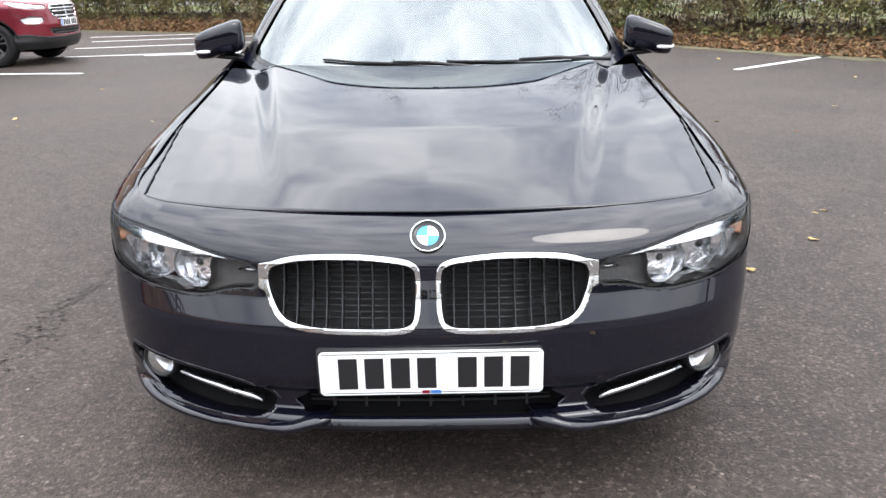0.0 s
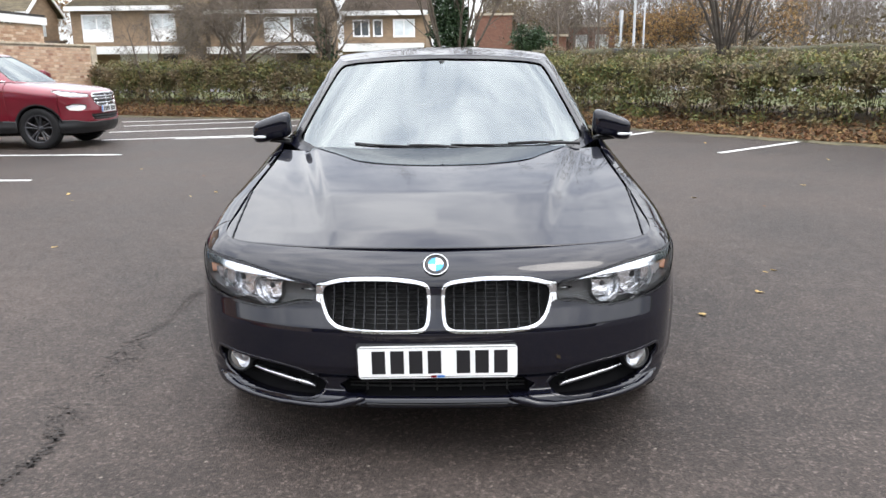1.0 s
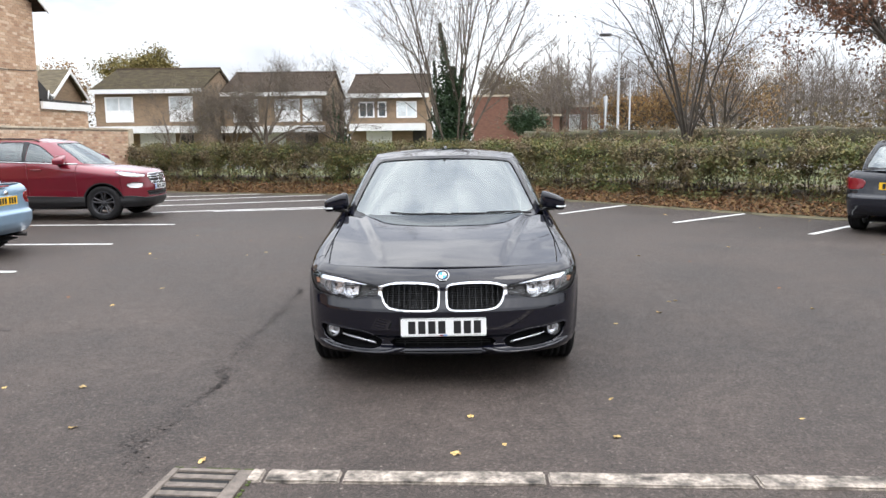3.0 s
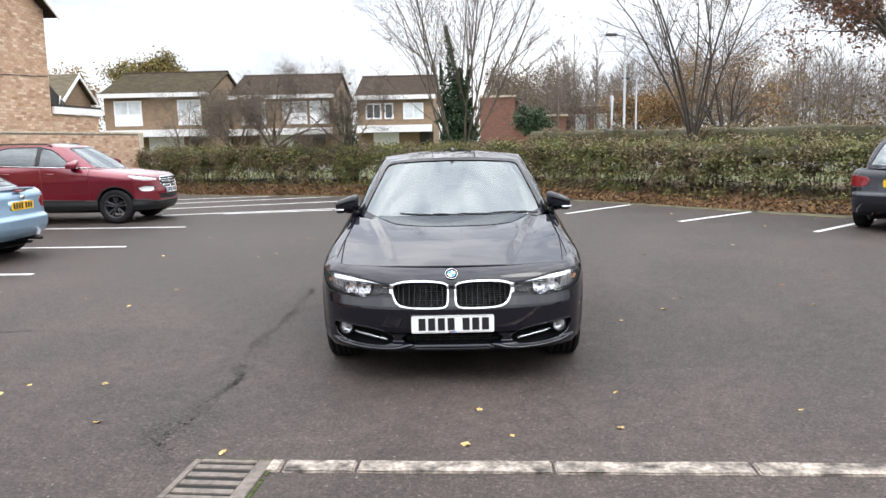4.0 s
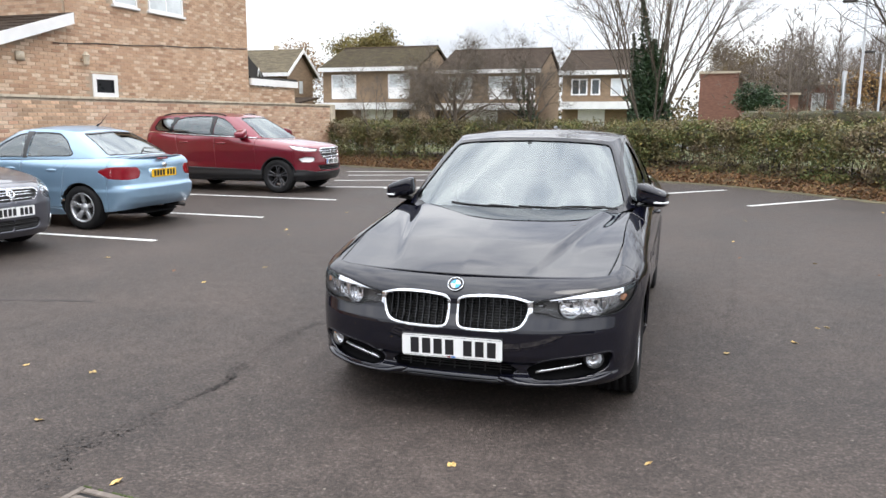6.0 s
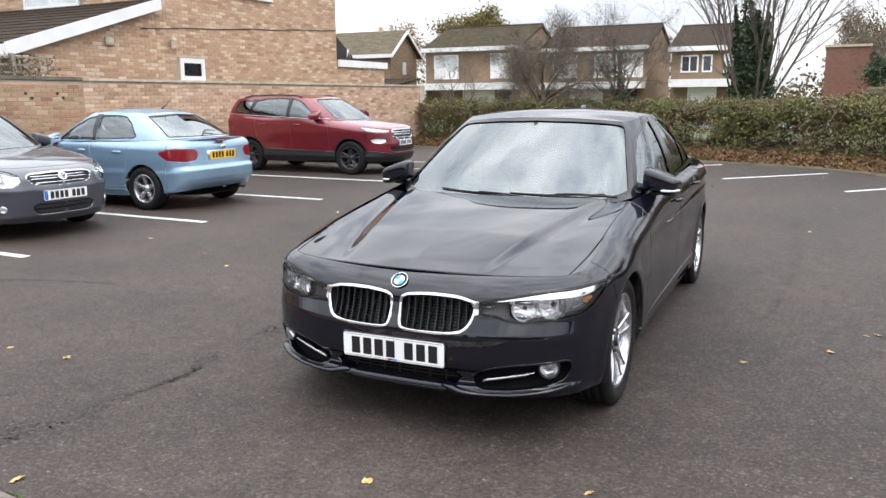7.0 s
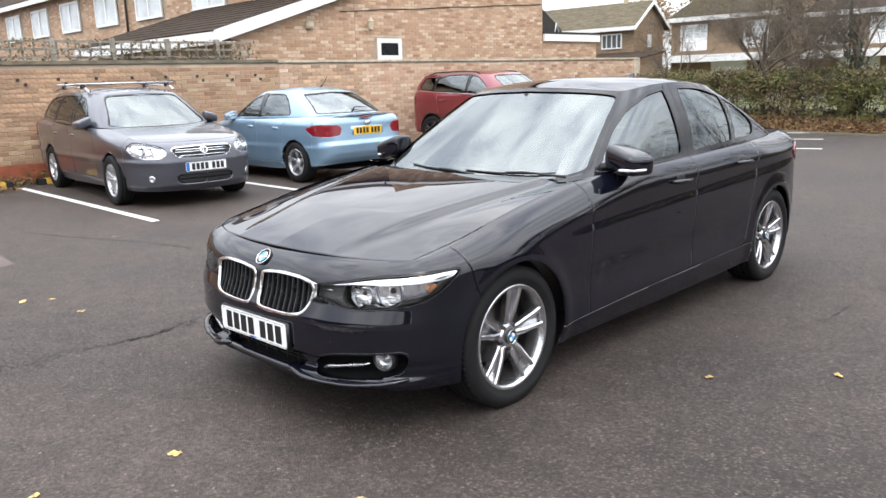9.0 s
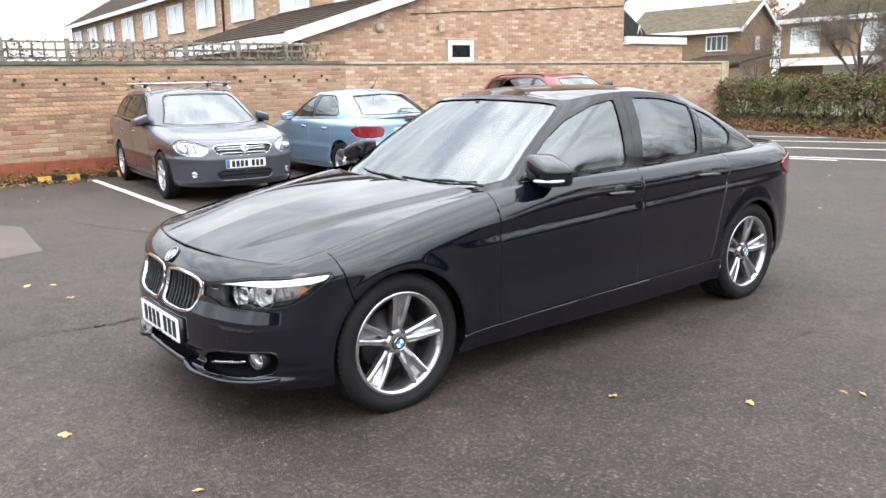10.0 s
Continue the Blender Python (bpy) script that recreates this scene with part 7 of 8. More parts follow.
HEDGE_H = 1.28
hedge("hedge", [(-10.6, 21.0), (-7, 19.5), (-3.5, 18.5), (0, 17.6), (2.4, 16.6)], 1.15, HEDGE_H, 80000, "clipped hedge in thin autumn leaf with yellow and brown patches", np.random.default_rng(3), 0.034)
hedge("hedge", [(2.2, 16.75), (3.6, 15.3), (5.2, 13.4), (7.2, 11.6), (9.5, 9.6), (13.5, 6)], 1.15, HEDGE_H, 80000, "clipped hedge with gaps and yellow leaves beside the bays", np.random.default_rng(4), 0.034)
hedge("hedge", [(3.0, 31), (8, 28.5), (15, 24), (26, 17), (40, 5)], 1.6, 1.78, 45000, "far brown hedge across the road", np.random.default_rng(5), 0.045, False, M_HEDGEFAR)
# unseen hedge added behind the camera, darkens what the car paint reflects
hedge("hedge", [(-30, -16), (-12, -17.5), (4, -18), (20, -16), (30, -8)], 2.0, 2.4, 16000, "dark hedge closing the car park", np.random.default_rng(6), 0.08, False)

# single leaves on the tarmac
leaf_meshes = []
for q in range(4):
    bm = bmesh.new()
    out = [(-0.045, 0), (-0.03, 0.016), (-0.012, 0.022), (0.004, 0.030), (0.014, 0.018), (0.034, 0.017), (0.048, 0.002), (0.036, -0.014), (0.015, -0.019), (0.002, -0.029), (-0.014, -0.02), (-0.031, -0.013)]
    rr = np.random.default_rng(20 + q)
    vs = [bm.verts.new((x * rr.uniform(0.8, 1.2), y * rr.uniform(0.75, 1.25), 0.006 + rr.uniform(0, 0.014))) for x, y in out]
    c = bm.verts.new((0, 0, 0.004))
    for i in range(len(vs)):
        bm.faces.new((c, vs[i], vs[(i + 1) % len(vs)]))
    me = bpy.data.meshes.new("leaf")
    bm.to_mesh(me)
    bm.free()
    me.materials.append(M_YELLOWLEAF if q < 3 else surface("brown_fallen_leaf", (0.22, 0.09, 0.035), 0.7, 0, 0.3, 30, 120, 0.2, 0.002, each=0.3))
    leaf_meshes.append(me)
SPOTS = [(-2.86, -0.16), (-2.76, 0.0), (-1.98, -0.67), (-2.27, 0.02), (-1.13, -1.10), (0.09, -1.01), (0.33, -0.89), (0.99, -0.21), (0.91, -0.79), (1.96, -0.53), (2.02, 2.49), (1.82, 2.04), (1.37, 1.63), (-2.59, 5.78), (-4.18, 7.68), (2.87, 4.80), (3.74, 6.03), (2.35, 5.26), (-3.02, 3.24), (-3.79, 2.80), (-4.94, 3.19), (3.19, 2.17), (-3.18, 2.43), (3.27, 3.10), (1.84, 8.67), (2.09, 2.53), (0.16, -0.50), (-4.98, 1.29), (-4.78, 1.26)]
for q in range(30):
    SPOTS.append((RNG.uniform(-9, 7), RNG.uniform(5, 13)))
for q in range(26):
    SPOTS.append((RNG.uniform(-10.4, -7.0), RNG.uniform(-1.5, 1.7)))
for q, (x, y) in enumerate(SPOTS):
    ob = new("leaf", leaf_meshes[q % 4 if q > 12 else q % 3])
    ob.matrix_world = pose(x, y, 0, RNG.uniform(-8, 8), RNG.uniform(-8, 8), RNG.uniform(0, 360)) @ Matrix.Diagonal((1.0, 1.0, 1.0, 1)) @ Matrix.Scale(RNG.uniform(0.38, 0.72), 4)
    tagged(ob, "yellow fallen leaf lying on the tarmac" if ob.data is not leaf_meshes[3] else "curled brown fallen leaf lying on the tarmac", "leaf", "fallen leaves")


# ---- walls and houses ----
def bricks(region, holes, x, proud=0.007, long=0.215, tall=0.065, joint=0.010, seed=0, depth=0.03):
    """Bricks of a wall that looks to +x, over a polygon of (y, z); holes are rectangles. Returns boxes (y0, y1, z0, z1)."""
    rng = np.random.default_rng(seed)
    poly = np.array(region, float)
    out = []
    row = 0
    z = poly[:, 1].min()
    while z + tall < poly[:, 1].max() + 0.001:
        y = poly[:, 0].min() - (long + joint) * (0.5 if row % 2 else 0.0)
        while y < poly[:, 0].max():
            a, b = max(y, poly[:, 0].min()), min(y + long, poly[:, 0].max())
            if b - a > 0.03:
                out.append((a, b, z, z + tall))
            y += long + joint
        z += tall + joint
        row += 1
    o = np.array(out)
    cy, cz = (o[:, 0] + o[:, 1]) / 2, (o[:, 2] + o[:, 3]) / 2
    ok = inside(poly, cy, cz) > 0.02
    for y0, y1, z0, z1 in holes:
        ok &= ~((o[:, 1] > y0) & (o[:, 0] < y1) & (o[:, 3] > z0) & (o[:, 2] < z1))
    return o[ok]


def brick_mesh(name, boxes, x, material, parent, proud=0.007, seed=1, axis="x", sign=1):
    rng = np.random.default_rng(seed)
    n = len(boxes)
    y0, y1, z0, z1 = boxes.T
    f = x + sign * (proud + rng.uniform(-0.002, 0.003, n))
    b = np.full(n, x - sign * 0.02)
    c = 0.004
    rows = []
    for xx, dy in ((b, 0), (f - sign * c, 0), (f, c)):
        rows.append(np.stack([np.stack([xx, y0 + dy, z0 + dy], 1), np.stack([xx, y1 - dy, z0 + dy], 1), np.stack([xx, y1 - dy, z1 - dy], 1), np.stack([xx, y0 + dy, z1 - dy], 1)], 1))
    v = np.concatenate(rows, 1)
    if axis == "y":
        v = v[:, :, [1, 0, 2]]
    i = np.arange(n)[:, None] * 12
    fs = [i + [8, 9, 10, 11]]
    for k in range(4):
        fs += [i + [4 + k, 4 + (k + 1) % 4, 8 + (k + 1) % 4, 8 + k], i + [k, (k + 1) % 4, 4 + (k + 1) % 4, 4 + k]]
    faces = np.concatenate(fs)
    if (axis == "y") == (sign > 0):
        faces = faces[:, ::-1]
    return joined(name, v.reshape(-1, 3), faces, material, parent)


WALLX, GABLEX = -10.8, -11.7
wall_old = tagged(mesh_ob("wall_old", box_bm(WALLX - 0.22, WALLX, -30, 7.26, 0, 1.86), M_MORTARDARK, smooth=False), "weathered brick boundary wall with small drain holes", "wall", kind="structure")
wall_new = tagged(mesh_ob("wall_new", box_bm(WALLX - 0.22, WALLX, 7.262, 20.8, 0, 1.86), M_MORTAR, smooth=False), "tan brick boundary wall with pale coping", "wall", kind="structure")
# small square openings high in the old wall, in stepped pairs; dark boxes paint their shade
vents = []
y = -2.0
while y < 7.0:
    for dy, dz in ((0, 0), (0.11, -0.075)):
        vents.append((y + dy, y + dy + 0.052, 1.60 + dz + 0.006, 1.60 + dz + 0.056))
    y += 0.62
for a, b, c, dd in vents:
    part("vent_shade", box_bm(WALLX - 0.05, WALLX + 0.0125, a, b, c, dd), M_TIMBERSHADE, wall_old, smooth=False)
old_b = bricks([(-6.0, 0.30), (7.25, 0.30), (7.25, 1.85), (-6.0, 1.85)], [(0.36, 0.385, 0, 3)], WALLX, seed=2)
near_old = (old_b[:, 0] > 0.5) & (old_b[:, 1] < 5.2) & (old_b[:, 2] > 0.85)
brick_mesh("brickwork", old_b[~near_old], WALLX, M_BRICK_OLD, wall_old)["kind"] = "stuff"
part("plinth", box_bm(WALLX - 0.01, WALLX + 0.016, -30, 7.25, 0, 0.29, 0.004), M_REDBRICK, wall_old, "red brick plinth", False)
part("movement_joint", box_bm(WALLX - 0.01, WALLX + 0.004, 0.365, 0.380, 0.29, 1.85), M_TIMBERSHADE, wall_old, smooth=False)
part("coping", box_bm(WALLX - 0.25, WALLX + 0.03, -30, 7.24, 1.862, 1.93, 0.012), M_COPINGOLD, wall_old, "dark mossy coping", False)
new_b = bricks([(7.27, 0.02), (20.8, 0.02), (20.8, 1.85), (7.27, 1.85)], [], WALLX, seed=3)
near = (new_b[:, 0] > 7.5) & (new_b[:, 1] < 9.6) & (new_b[:, 2] > 0.75)
brick_mesh("brickwork", new_b[~near], WALLX, M_BRICK_NEW, wall_new)["kind"] = "stuff"
y = 7.25
while y < 20.8:
    part("coping", box_bm(WALLX - 0.25, WALLX + 0.035, y + 0.004, min(y + 1.0, 20.82) - 0.004, 1.862, 1.915 + RNG.uniform(-0.003, 0.003), 0.006), M_COPING, wall_new, "pale stone coping", False)
    y += 1.0
part("pier", box_bm(WALLX - 0.30, WALLX + 0.03, 20.5, 20.86, 0, 1.90, 0.006), M_COPING, wall_new, smooth=False)

# trellis on the old wall
trellis = empty("trellis", pose(WALLX - 0.12, 0, 1.93), "weathered timber trellis with dead climber on the wall", "trellis")
for y in np.arange(-6.0, 6.9, 1.0):
    part("post", box_bm(-0.035, 0.035, y - 0.038, y + 0.038, 0, 0.38, 0.004), M_TRELLIS, trellis, smooth=False)
for z in (0.06, 0.19, 0.32):
    part("rail", box_bm(-0.012, 0.012, -6.2, 6.7, z - 0.018, z + 0.018), M_TRELLIS, trellis, smooth=False)
for y in np.arange(-6.1, 6.7, 0.18):
    part("slat", box_bm(-0.024, -0.012, y - 0.016, y + 0.016, 0.03, 0.34), M_TRELLIS, trellis, smooth=False)
rt = np.random.default_rng(31)
bm = bmesh.new()
for q in range(90):
    y = rt.uniform(-1, 6.6)
    pts = [Vector((0.01, y, 0.0))]
    for s in range(5):
        pts.append(pts[-1] + Vector((rt.normal(0, 0.05), rt.normal(0, 0.12), rt.uniform(-0.01, 0.11))))
    tube(bm, pts, [0.006, 0.005, 0.004, 0.003, 0.003, 0.002], 4, False)
climber = mesh_ob("climbing_plant", bm, M_BARK)
climber.matrix_world = pose(WALLX - 0.10, 0, 1.93)
tagged(climber, "dry tangled climber on the trellis", "plant", kind="stuff")
v, fcs = leaf_quads(rt, np.c_[rt.normal(0.02, 0.06, 900), rt.choice([-0.3, 1.4, 2.6, 4.2, 5.4, 6.2], 900) + rt.normal(0, 0.35, 900), rt.uniform(0, 0.36, 900)], 0.028)
joined("leaves", v, fcs, M_GREENBROWN, climber)


def window(parent, y0, y1, z0, z1, x, m_pane, bars=1, axis="x", sign=1, cross=False, sill=True, fw=0.055):
    """A white framed window in a wall that looks along +x or, with axis y, along -y."""
    def bx(a0, a1, b0, b1, c0, c1, bev=0.0):
        return box_bm(a0, a1, b0, b1, c0, c1, bev) if axis == "x" else box_bm(b0, b1, -a1, -a0, c0, c1, bev)
    w = part("window", bx(x - 0.03, x + 0.006, y0 + 0.01, y1 - 0.01, z0 + 0.01, z1 - 0.01), m_pane, parent, smooth=False)
    bm = bmesh.new()
    for a, b, c, dd in ((y0, y1, z0, z0 + fw), (y0, y1, z1 - fw, z1), (y0, y0 + fw, z0 + fw, z1 - fw), (y1 - fw, y1, z0 + fw, z1 - fw)):
        q = bx(x - 0.03, x + 0.022, a, b, c, dd)
        me = bpy.data.meshes.new("tmp")
        q.to_mesh(me)
        bm.from_mesh(me)
        bpy.data.meshes.remove(me)
        q.free()
    part("frame", bm, M_WHITE, w, smooth=False)
    for k in range(bars):
        c = y0 + (y1 - y0) * (k + 1) / (bars + 1)
        part("mullion", bx(x - 0.03, x + 0.018, c - fw * 0.4, c + fw * 0.4, z0 + fw, z1 - fw), M_WHITE, w, smooth=False)
    if cross:
        zc = z0 + (z1 - z0) * 0.68
        part("transom", bx(x - 0.03, x + 0.02, y0 + fw, y1 - fw, zc - fw * 0.4, zc + fw * 0.4), M_WHITE, w, smooth=False)
    if sill:
        part("sill", bx(x - 0.02, x + 0.07, y0 - 0.05, y1 + 0.05, z0 - 0.055, z0, 0.005), M_WHITE, w, smooth=False)
    return w


# brick house at the edge of the car park
house = empty("brick_house", Matrix.Identity(4), "two-storey brown brick house with white boards behind the wall", "house")
ridge_y, ridge_z = 13.6, 7.2
end = [(10.0, 0), (17.0, 0), (17.0, 5.25), (ridge_y, ridge_z), (10.0, 5.15)]
part("wall", prism(end, GABLEX - 36, GABLEX, "yz"), M_MORTARDARK, house, smooth=False)
holes = [(10.62, 11.44, 1.90, 2.45), (11.42, 12.28, 4.0, 5.2), (12.62, 14.02, 4.0, 5.25)]
hb = bricks([(10.0, 1.7), (17.0, 1.7), (17.0, 5.25), (15.3, 6.2), (10.0, 6.2)], holes, GABLEX, seed=5)
brick_mesh("brickwork", hb, GABLEX, M_BRICK_HOUSE, house, seed=6)["kind"] = "stuff"
lb = bricks([(6.75, 1.7), (9.995, 1.7), (9.995, 3.35), (6.75, 2.36)], [], GABLEX, seed=8)
leanto = part("lean_to", prism([(6.75, 0), (9.998, 0), (9.998, 3.38), (6.75, 2.40)], GABLEX - 7, GABLEX, "yz"), M_MORTARDARK, house, smooth=False)
brick_mesh("brickwork", lb, GABLEX, M_BRICK_HOUSE, leanto, seed=9)["kind"] = "stuff"
bm = bmesh.new()
prism([(6.30, 2.40), (10.05, 3.56), (10.05, 3.66), (6.30, 2.50)], GABLEX - 7.2, GABLEX + 0.20, "yz", bm)
lr = part("lean_to_roof", bm, M_TILE, house, "dark tiled lean-to roof", False)
for k in range(11):
    y = 6.34 + k * 0.335
    z = 2.51 + (y - 6.34) * 0.309
    part("tile_course", box_bm(GABLEX - 7.2, GABLEX + 0.20, y, y + 0.34, z, z + 0.035, 0, Matrix.Translation((0, y, z)) @ Matrix.Rotation(math.atan(0.27), 4, "X") @ Matrix.Translation((0, -y, -z))), M_TILE, lr, smooth=False)
part("bargeboard", prism([(6.28, 2.28), (10.0, 3.43), (10.0, 3.66), (6.28, 2.53)], GABLEX + 0.20, GABLEX + 0.235, "yz"), M_WHITE, house, "white bargeboard", False)
part("eaves_board", box_bm(GABLEX - 7.2, GABLEX + 0.20, 6.26, 6.30, 2.26, 2.50), M_WHITE, house, smooth=False)
part("soffit", box_bm(GABLEX - 7.2, GABLEX + 0.19, 6.30, 6.75, 2.29, 2.32), M_WHITE, house, smooth=False)
for sgn in (1, -1):
    edge = (17.35, 5.1) if sgn > 0 else (9.65, 5.0)
    bm = bmesh.new()
    prism([edge, (ridge_y, ridge_z + 0.10), (ridge_y, ridge_z + 0.22), (edge[0], edge[1] + 0.12)], GABLEX - 36.2, GABLEX + 0.25, "yz", bm)
    rf = part("roof", bm, M_TILE, house, "brown tiled roof", False)
    part("bargeboard", prism([(edge[0], edge[1] - 0.05), (ridge_y, ridge_z - 0.03), (ridge_y, ridge_z + 0.17), (edge[0], edge[1] + 0.13)], GABLEX + 0.25, GABLEX + 0.285, "yz"), M_WHITE, house, smooth=False)
part("gutter", box_bm(GABLEX - 36, GABLEX + 0.2, 9.60, 9.66, 4.90, 5.08), M_WHITE, house, "white eaves board", False)
w1 = window(house, 10.64, 11.42, 1.93, 2.44, GABLEX + 0.006, surface("shaded_pane", (0.015, 0.016, 0.018), 0.3, spec=0.15), 0, fw=0.11)
window(house, 11.45, 12.25, 4.03, 5.15, GABLEX + 0.006, M_SKYPANE, 0)
window(house, 12.66, 13.98, 4.03, 5.2, GABLEX + 0.006, M_SKYPANE, 1, cross=True)
part("lintel", box_bm(GABLEX, GABLEX + 0.012, 10.60, 11.46, 2.46, 2.50), M_COPING, house, smooth=False)
# long side of the house, that looks over the lean-to
for x in (-14.9, -18.3, -22.2, -25.6, -29.0, -32.4, -35.8, -39.2, -42.6, -46.0):
    w = part("window", box_bm(x - 0.95, x + 0.95, 9.96, 9.985, 3.62, 4.72), M_SKYPANE, house, smooth=False)
    bm = bmesh.new()
    for a, b, c, dd in ((-0.95, 0.95, 3.62, 3.70), (-0.95, 0.95, 4.64, 4.72), (-0.95, -0.87, 3.7, 4.64), (0.87, 0.95, 3.7, 4.64), (-0.04, 0.04, 3.7, 4.64)):
        add_box(bm, x + a, x + b, 9.92, 9.97, c, dd)
    part("frame", bm, M_WHITE, w, smooth=False)
sb = bricks([(-40, 2.6), (-11.75, 2.6), (-11.75, 5.0), (-40, 5.0)], [(x - 1.0, x + 1.0, 3.55, 4.8) for x in (-14.9, -18.3, -22.2, -25.6, -29.0, -32.4, -35.8, -39.2)], 10.0, seed=12, long=0.215)
brick_mesh("brickwork", sb, 10.0, M_BRICK_HOUSE, house, seed=13, axis="y", sign=-1)["kind"] = "stuff"
bm = bmesh.new()
tube(bm, [(-23.9, 9.93, 5.0), (-23.9, 9.93, 2.5)], 0.04, 8)
part("drainpipe", bm, M_TRIM, house)
# flat-roofed side building with a dark open roof behind it
part("side_wall", box_bm(GABLEX - 5, GABLEX, 17.002, 19.75, 0, 2.42), M_MORTARDARK, house, smooth=False)
xb = bricks([(17.01, 1.7), (19.75, 1.7), (19.75, 2.42), (17.01, 2.42)], [], GABLEX, seed=14)
brick_mesh("brickwork", xb, GABLEX, M_BRICK_HOUSE, house, seed=15)["kind"] = "stuff"
part("flat_roof", box_bm(GABLEX - 5.1, GABLEX + 0.06, 17.004, 19.82, 2.64, 2.71), M_TIMBERSHADE, house, smooth=False)
part("fascia", box_bm(GABLEX + 0.02, GABLEX + 0.09, 17.006, 19.84, 2.44, 2.64), M_WHITE, house, "white fascia board", False)
part("open_roof", prism([(17.01, 2.72), (18.35, 2.72), (18.30, 2.82), (17.01, 3.62)], GABLEX - 3.0, GABLEX - 0.3, "yz"), M_TIMBERSHADE, house, "black felted roof slope", False)
bm = bmesh.new()
tube(bm, [(GABLEX - 0.24, 17.9, 2.70), (GABLEX - 0.24, 17.98, 2.98), (GABLEX - 0.24, 18.12, 2.70)], 0.022, 5)
part("vent_prop", bm, M_WHITE, house)
# wall lamp, alarm box, cable on the gable
lamp = empty("wall_lamp", pose(GABLEX + 0.01, 10.37, 2.60), "pale carriage lantern on the brick wall", "lamp")
part("bracket", box_bm(0, 0.08, -0.02, 0.02, 0.10, 0.14), M_COPING, lamp, smooth=False)
part("lantern", lathe([(-0.01, 0.02), (0.03, 0.06), (0.20, 0.075), (0.21, 0.09), (0.28, 0.03), (0.31, 0.0)], 8, "z", m=Matrix.Translation((0.12, 0, 0))), M_COPING, lamp, smooth=False)
box_ob = mesh_ob("alarm_box", box_bm(GABLEX + 0.007, GABLEX + 0.08, 8.60, 8.80, 2.60, 2.78, 0.012), M_COPING)
tagged(box_ob, "cream alarm box fixed to the brick wall", "alarm box")
bm = bmesh.new()
tube(bm, [(GABLEX + 0.015, y, 3.0 + 0.062 * (y - 9.3) + 0.01 * math.sin(y * 3)) for y in np.arange(9.6, 17.0, 0.35)], 0.011, 5)
tagged(mesh_ob("cable", bm, M_TRIM), "dark cable clipped across the brick gable", "cable")

# wheel stops and weeds by the wall
for y0 in (1.06, 2.28):
    ws = empty("wheel_stop", pose(-10.25, y0, 0), "black rubber wheel stop with yellow bands", "wheel stop", "wheel stops")
    part("body", prism([(-0.08, 0.0), (0.08, 0.0), (0.05, 0.09), (-0.05, 0.09)], 0, 0.85, "xz"), M_TYRE, ws, smooth=False)
    for q in (0.12, 0.55):
        part("yellow_band", prism([(-0.083, 0.002), (0.083, 0.002), (0.053, 0.094), (-0.053, 0.094)], q, q + 0.20, "xz"), surface("yellow_band", (0.42, 0.25, 0.03), 0.75, 0, 0.4, 12), ws, "yellow reflective band", False)
rw = np.random.default_rng(41)
n = 4600
v, fcs = leaf_quads(rw, np.c_[rw.normal(-10.60, 0.15, n), rw.uniform(-6, 7.2, n), np.abs(rw.normal(0.03, 0.07, n))], 0.03)
n2 = 5600
lx = -10.75 + np.abs(rw.normal(0, 0.38, n2))
v2, f2 = leaf_quads(rw, np.c_[lx, rw.uniform(-4, 1.9, n2), 0.012 + rw.random(n2) * 0.05 * np.exp(-(lx + 10.75) * 2)], 0.035, 0.6)
tagged(joined("wall_litter", v2, f2, M_LITTER), "red brown fallen leaves heaped along the wall foot", "leaf litter", kind="stuff")
tagged(joined("weeds", v, fcs, M_GREENBROWN), "weeds and dead leaves at the wall foot", "weeds", kind="stuff")

# the single bricks of both walls, where the path comes nearest
def single_bricks(boxes, wall, material):
    bm = bmesh.new()
    add_box(bm, -0.02, 0.008, -0.1075, 0.1075, -0.0325, 0.0325)
    me = bpy.data.meshes.new("brick")
    bm.to_mesh(me)
    bm.free()
    me.materials.append(material)
    for a, b, c, dd in boxes:
        if abs((b - a) - 0.215) < 0.004:
            ob = new("brick", me)
            ob.location = (WALLX + RNG.uniform(-0.002, 0.002), (a + b) / 2, (c + dd) / 2)
            ob.parent = wall
        else:
            part("brick", box_bm(WALLX - 0.02, WALLX + 0.007, a, b, c, dd), material, wall, smooth=False)


single_bricks(new_b[near], wall_new, surface("single_tan_brick", (0.50, 0.34, 0.225), 0.85, 0, 0.2, 20, 90, 0.4, 0.004, each=0.34))
single_bricks(old_b[near_old], wall_old, surface("single_weathered_brick", (0.375, 0.24, 0.15), 0.9, 0, 0.25, 20, 90, 0.5, 0.004, each=0.32))


# ---- terrace and houses far off ----
def far_window(parent, x, y, z0, z1, w, m_pane, panel=0.0, bars=1):
    """x: middle; the wall looks to -y."""
    o = part("window", box_bm(x - w/2, x + w/2, y - 0.03, y - 0.005, z0, z1), m_pane, parent, smooth=False)
    bm = bmesh.new()
    f = 0.09
    for a, b, c, d in ((-w/2, w/2, z0, z0 + f), (-w/2, w/2, z1 - f, z1), (-w/2, -w/2 + f, z0 + f, z1 - f), (w/2 - f, w/2, z0 + f, z1 - f)):
        add_box(bm, x + a, x + b, y - 0.09, y - 0.031, c, d)
    for k in range(bars):
        c = x - w/2 + w * (k + 1) / (bars + 1)
        add_box(bm, c - 0.035, c + 0.035, y - 0.085, y - 0.031, z0 + f, z1 - f)
    part("frame", bm, M_WHITE, o, smooth=False)
    if panel:
        part("panel", box_bm(x - w/2, x + w/2, y - 0.07, y - 0.004, z0 - panel, z0 - 0.002), M_WHITE, o, "white panel under the window", False)
    return o


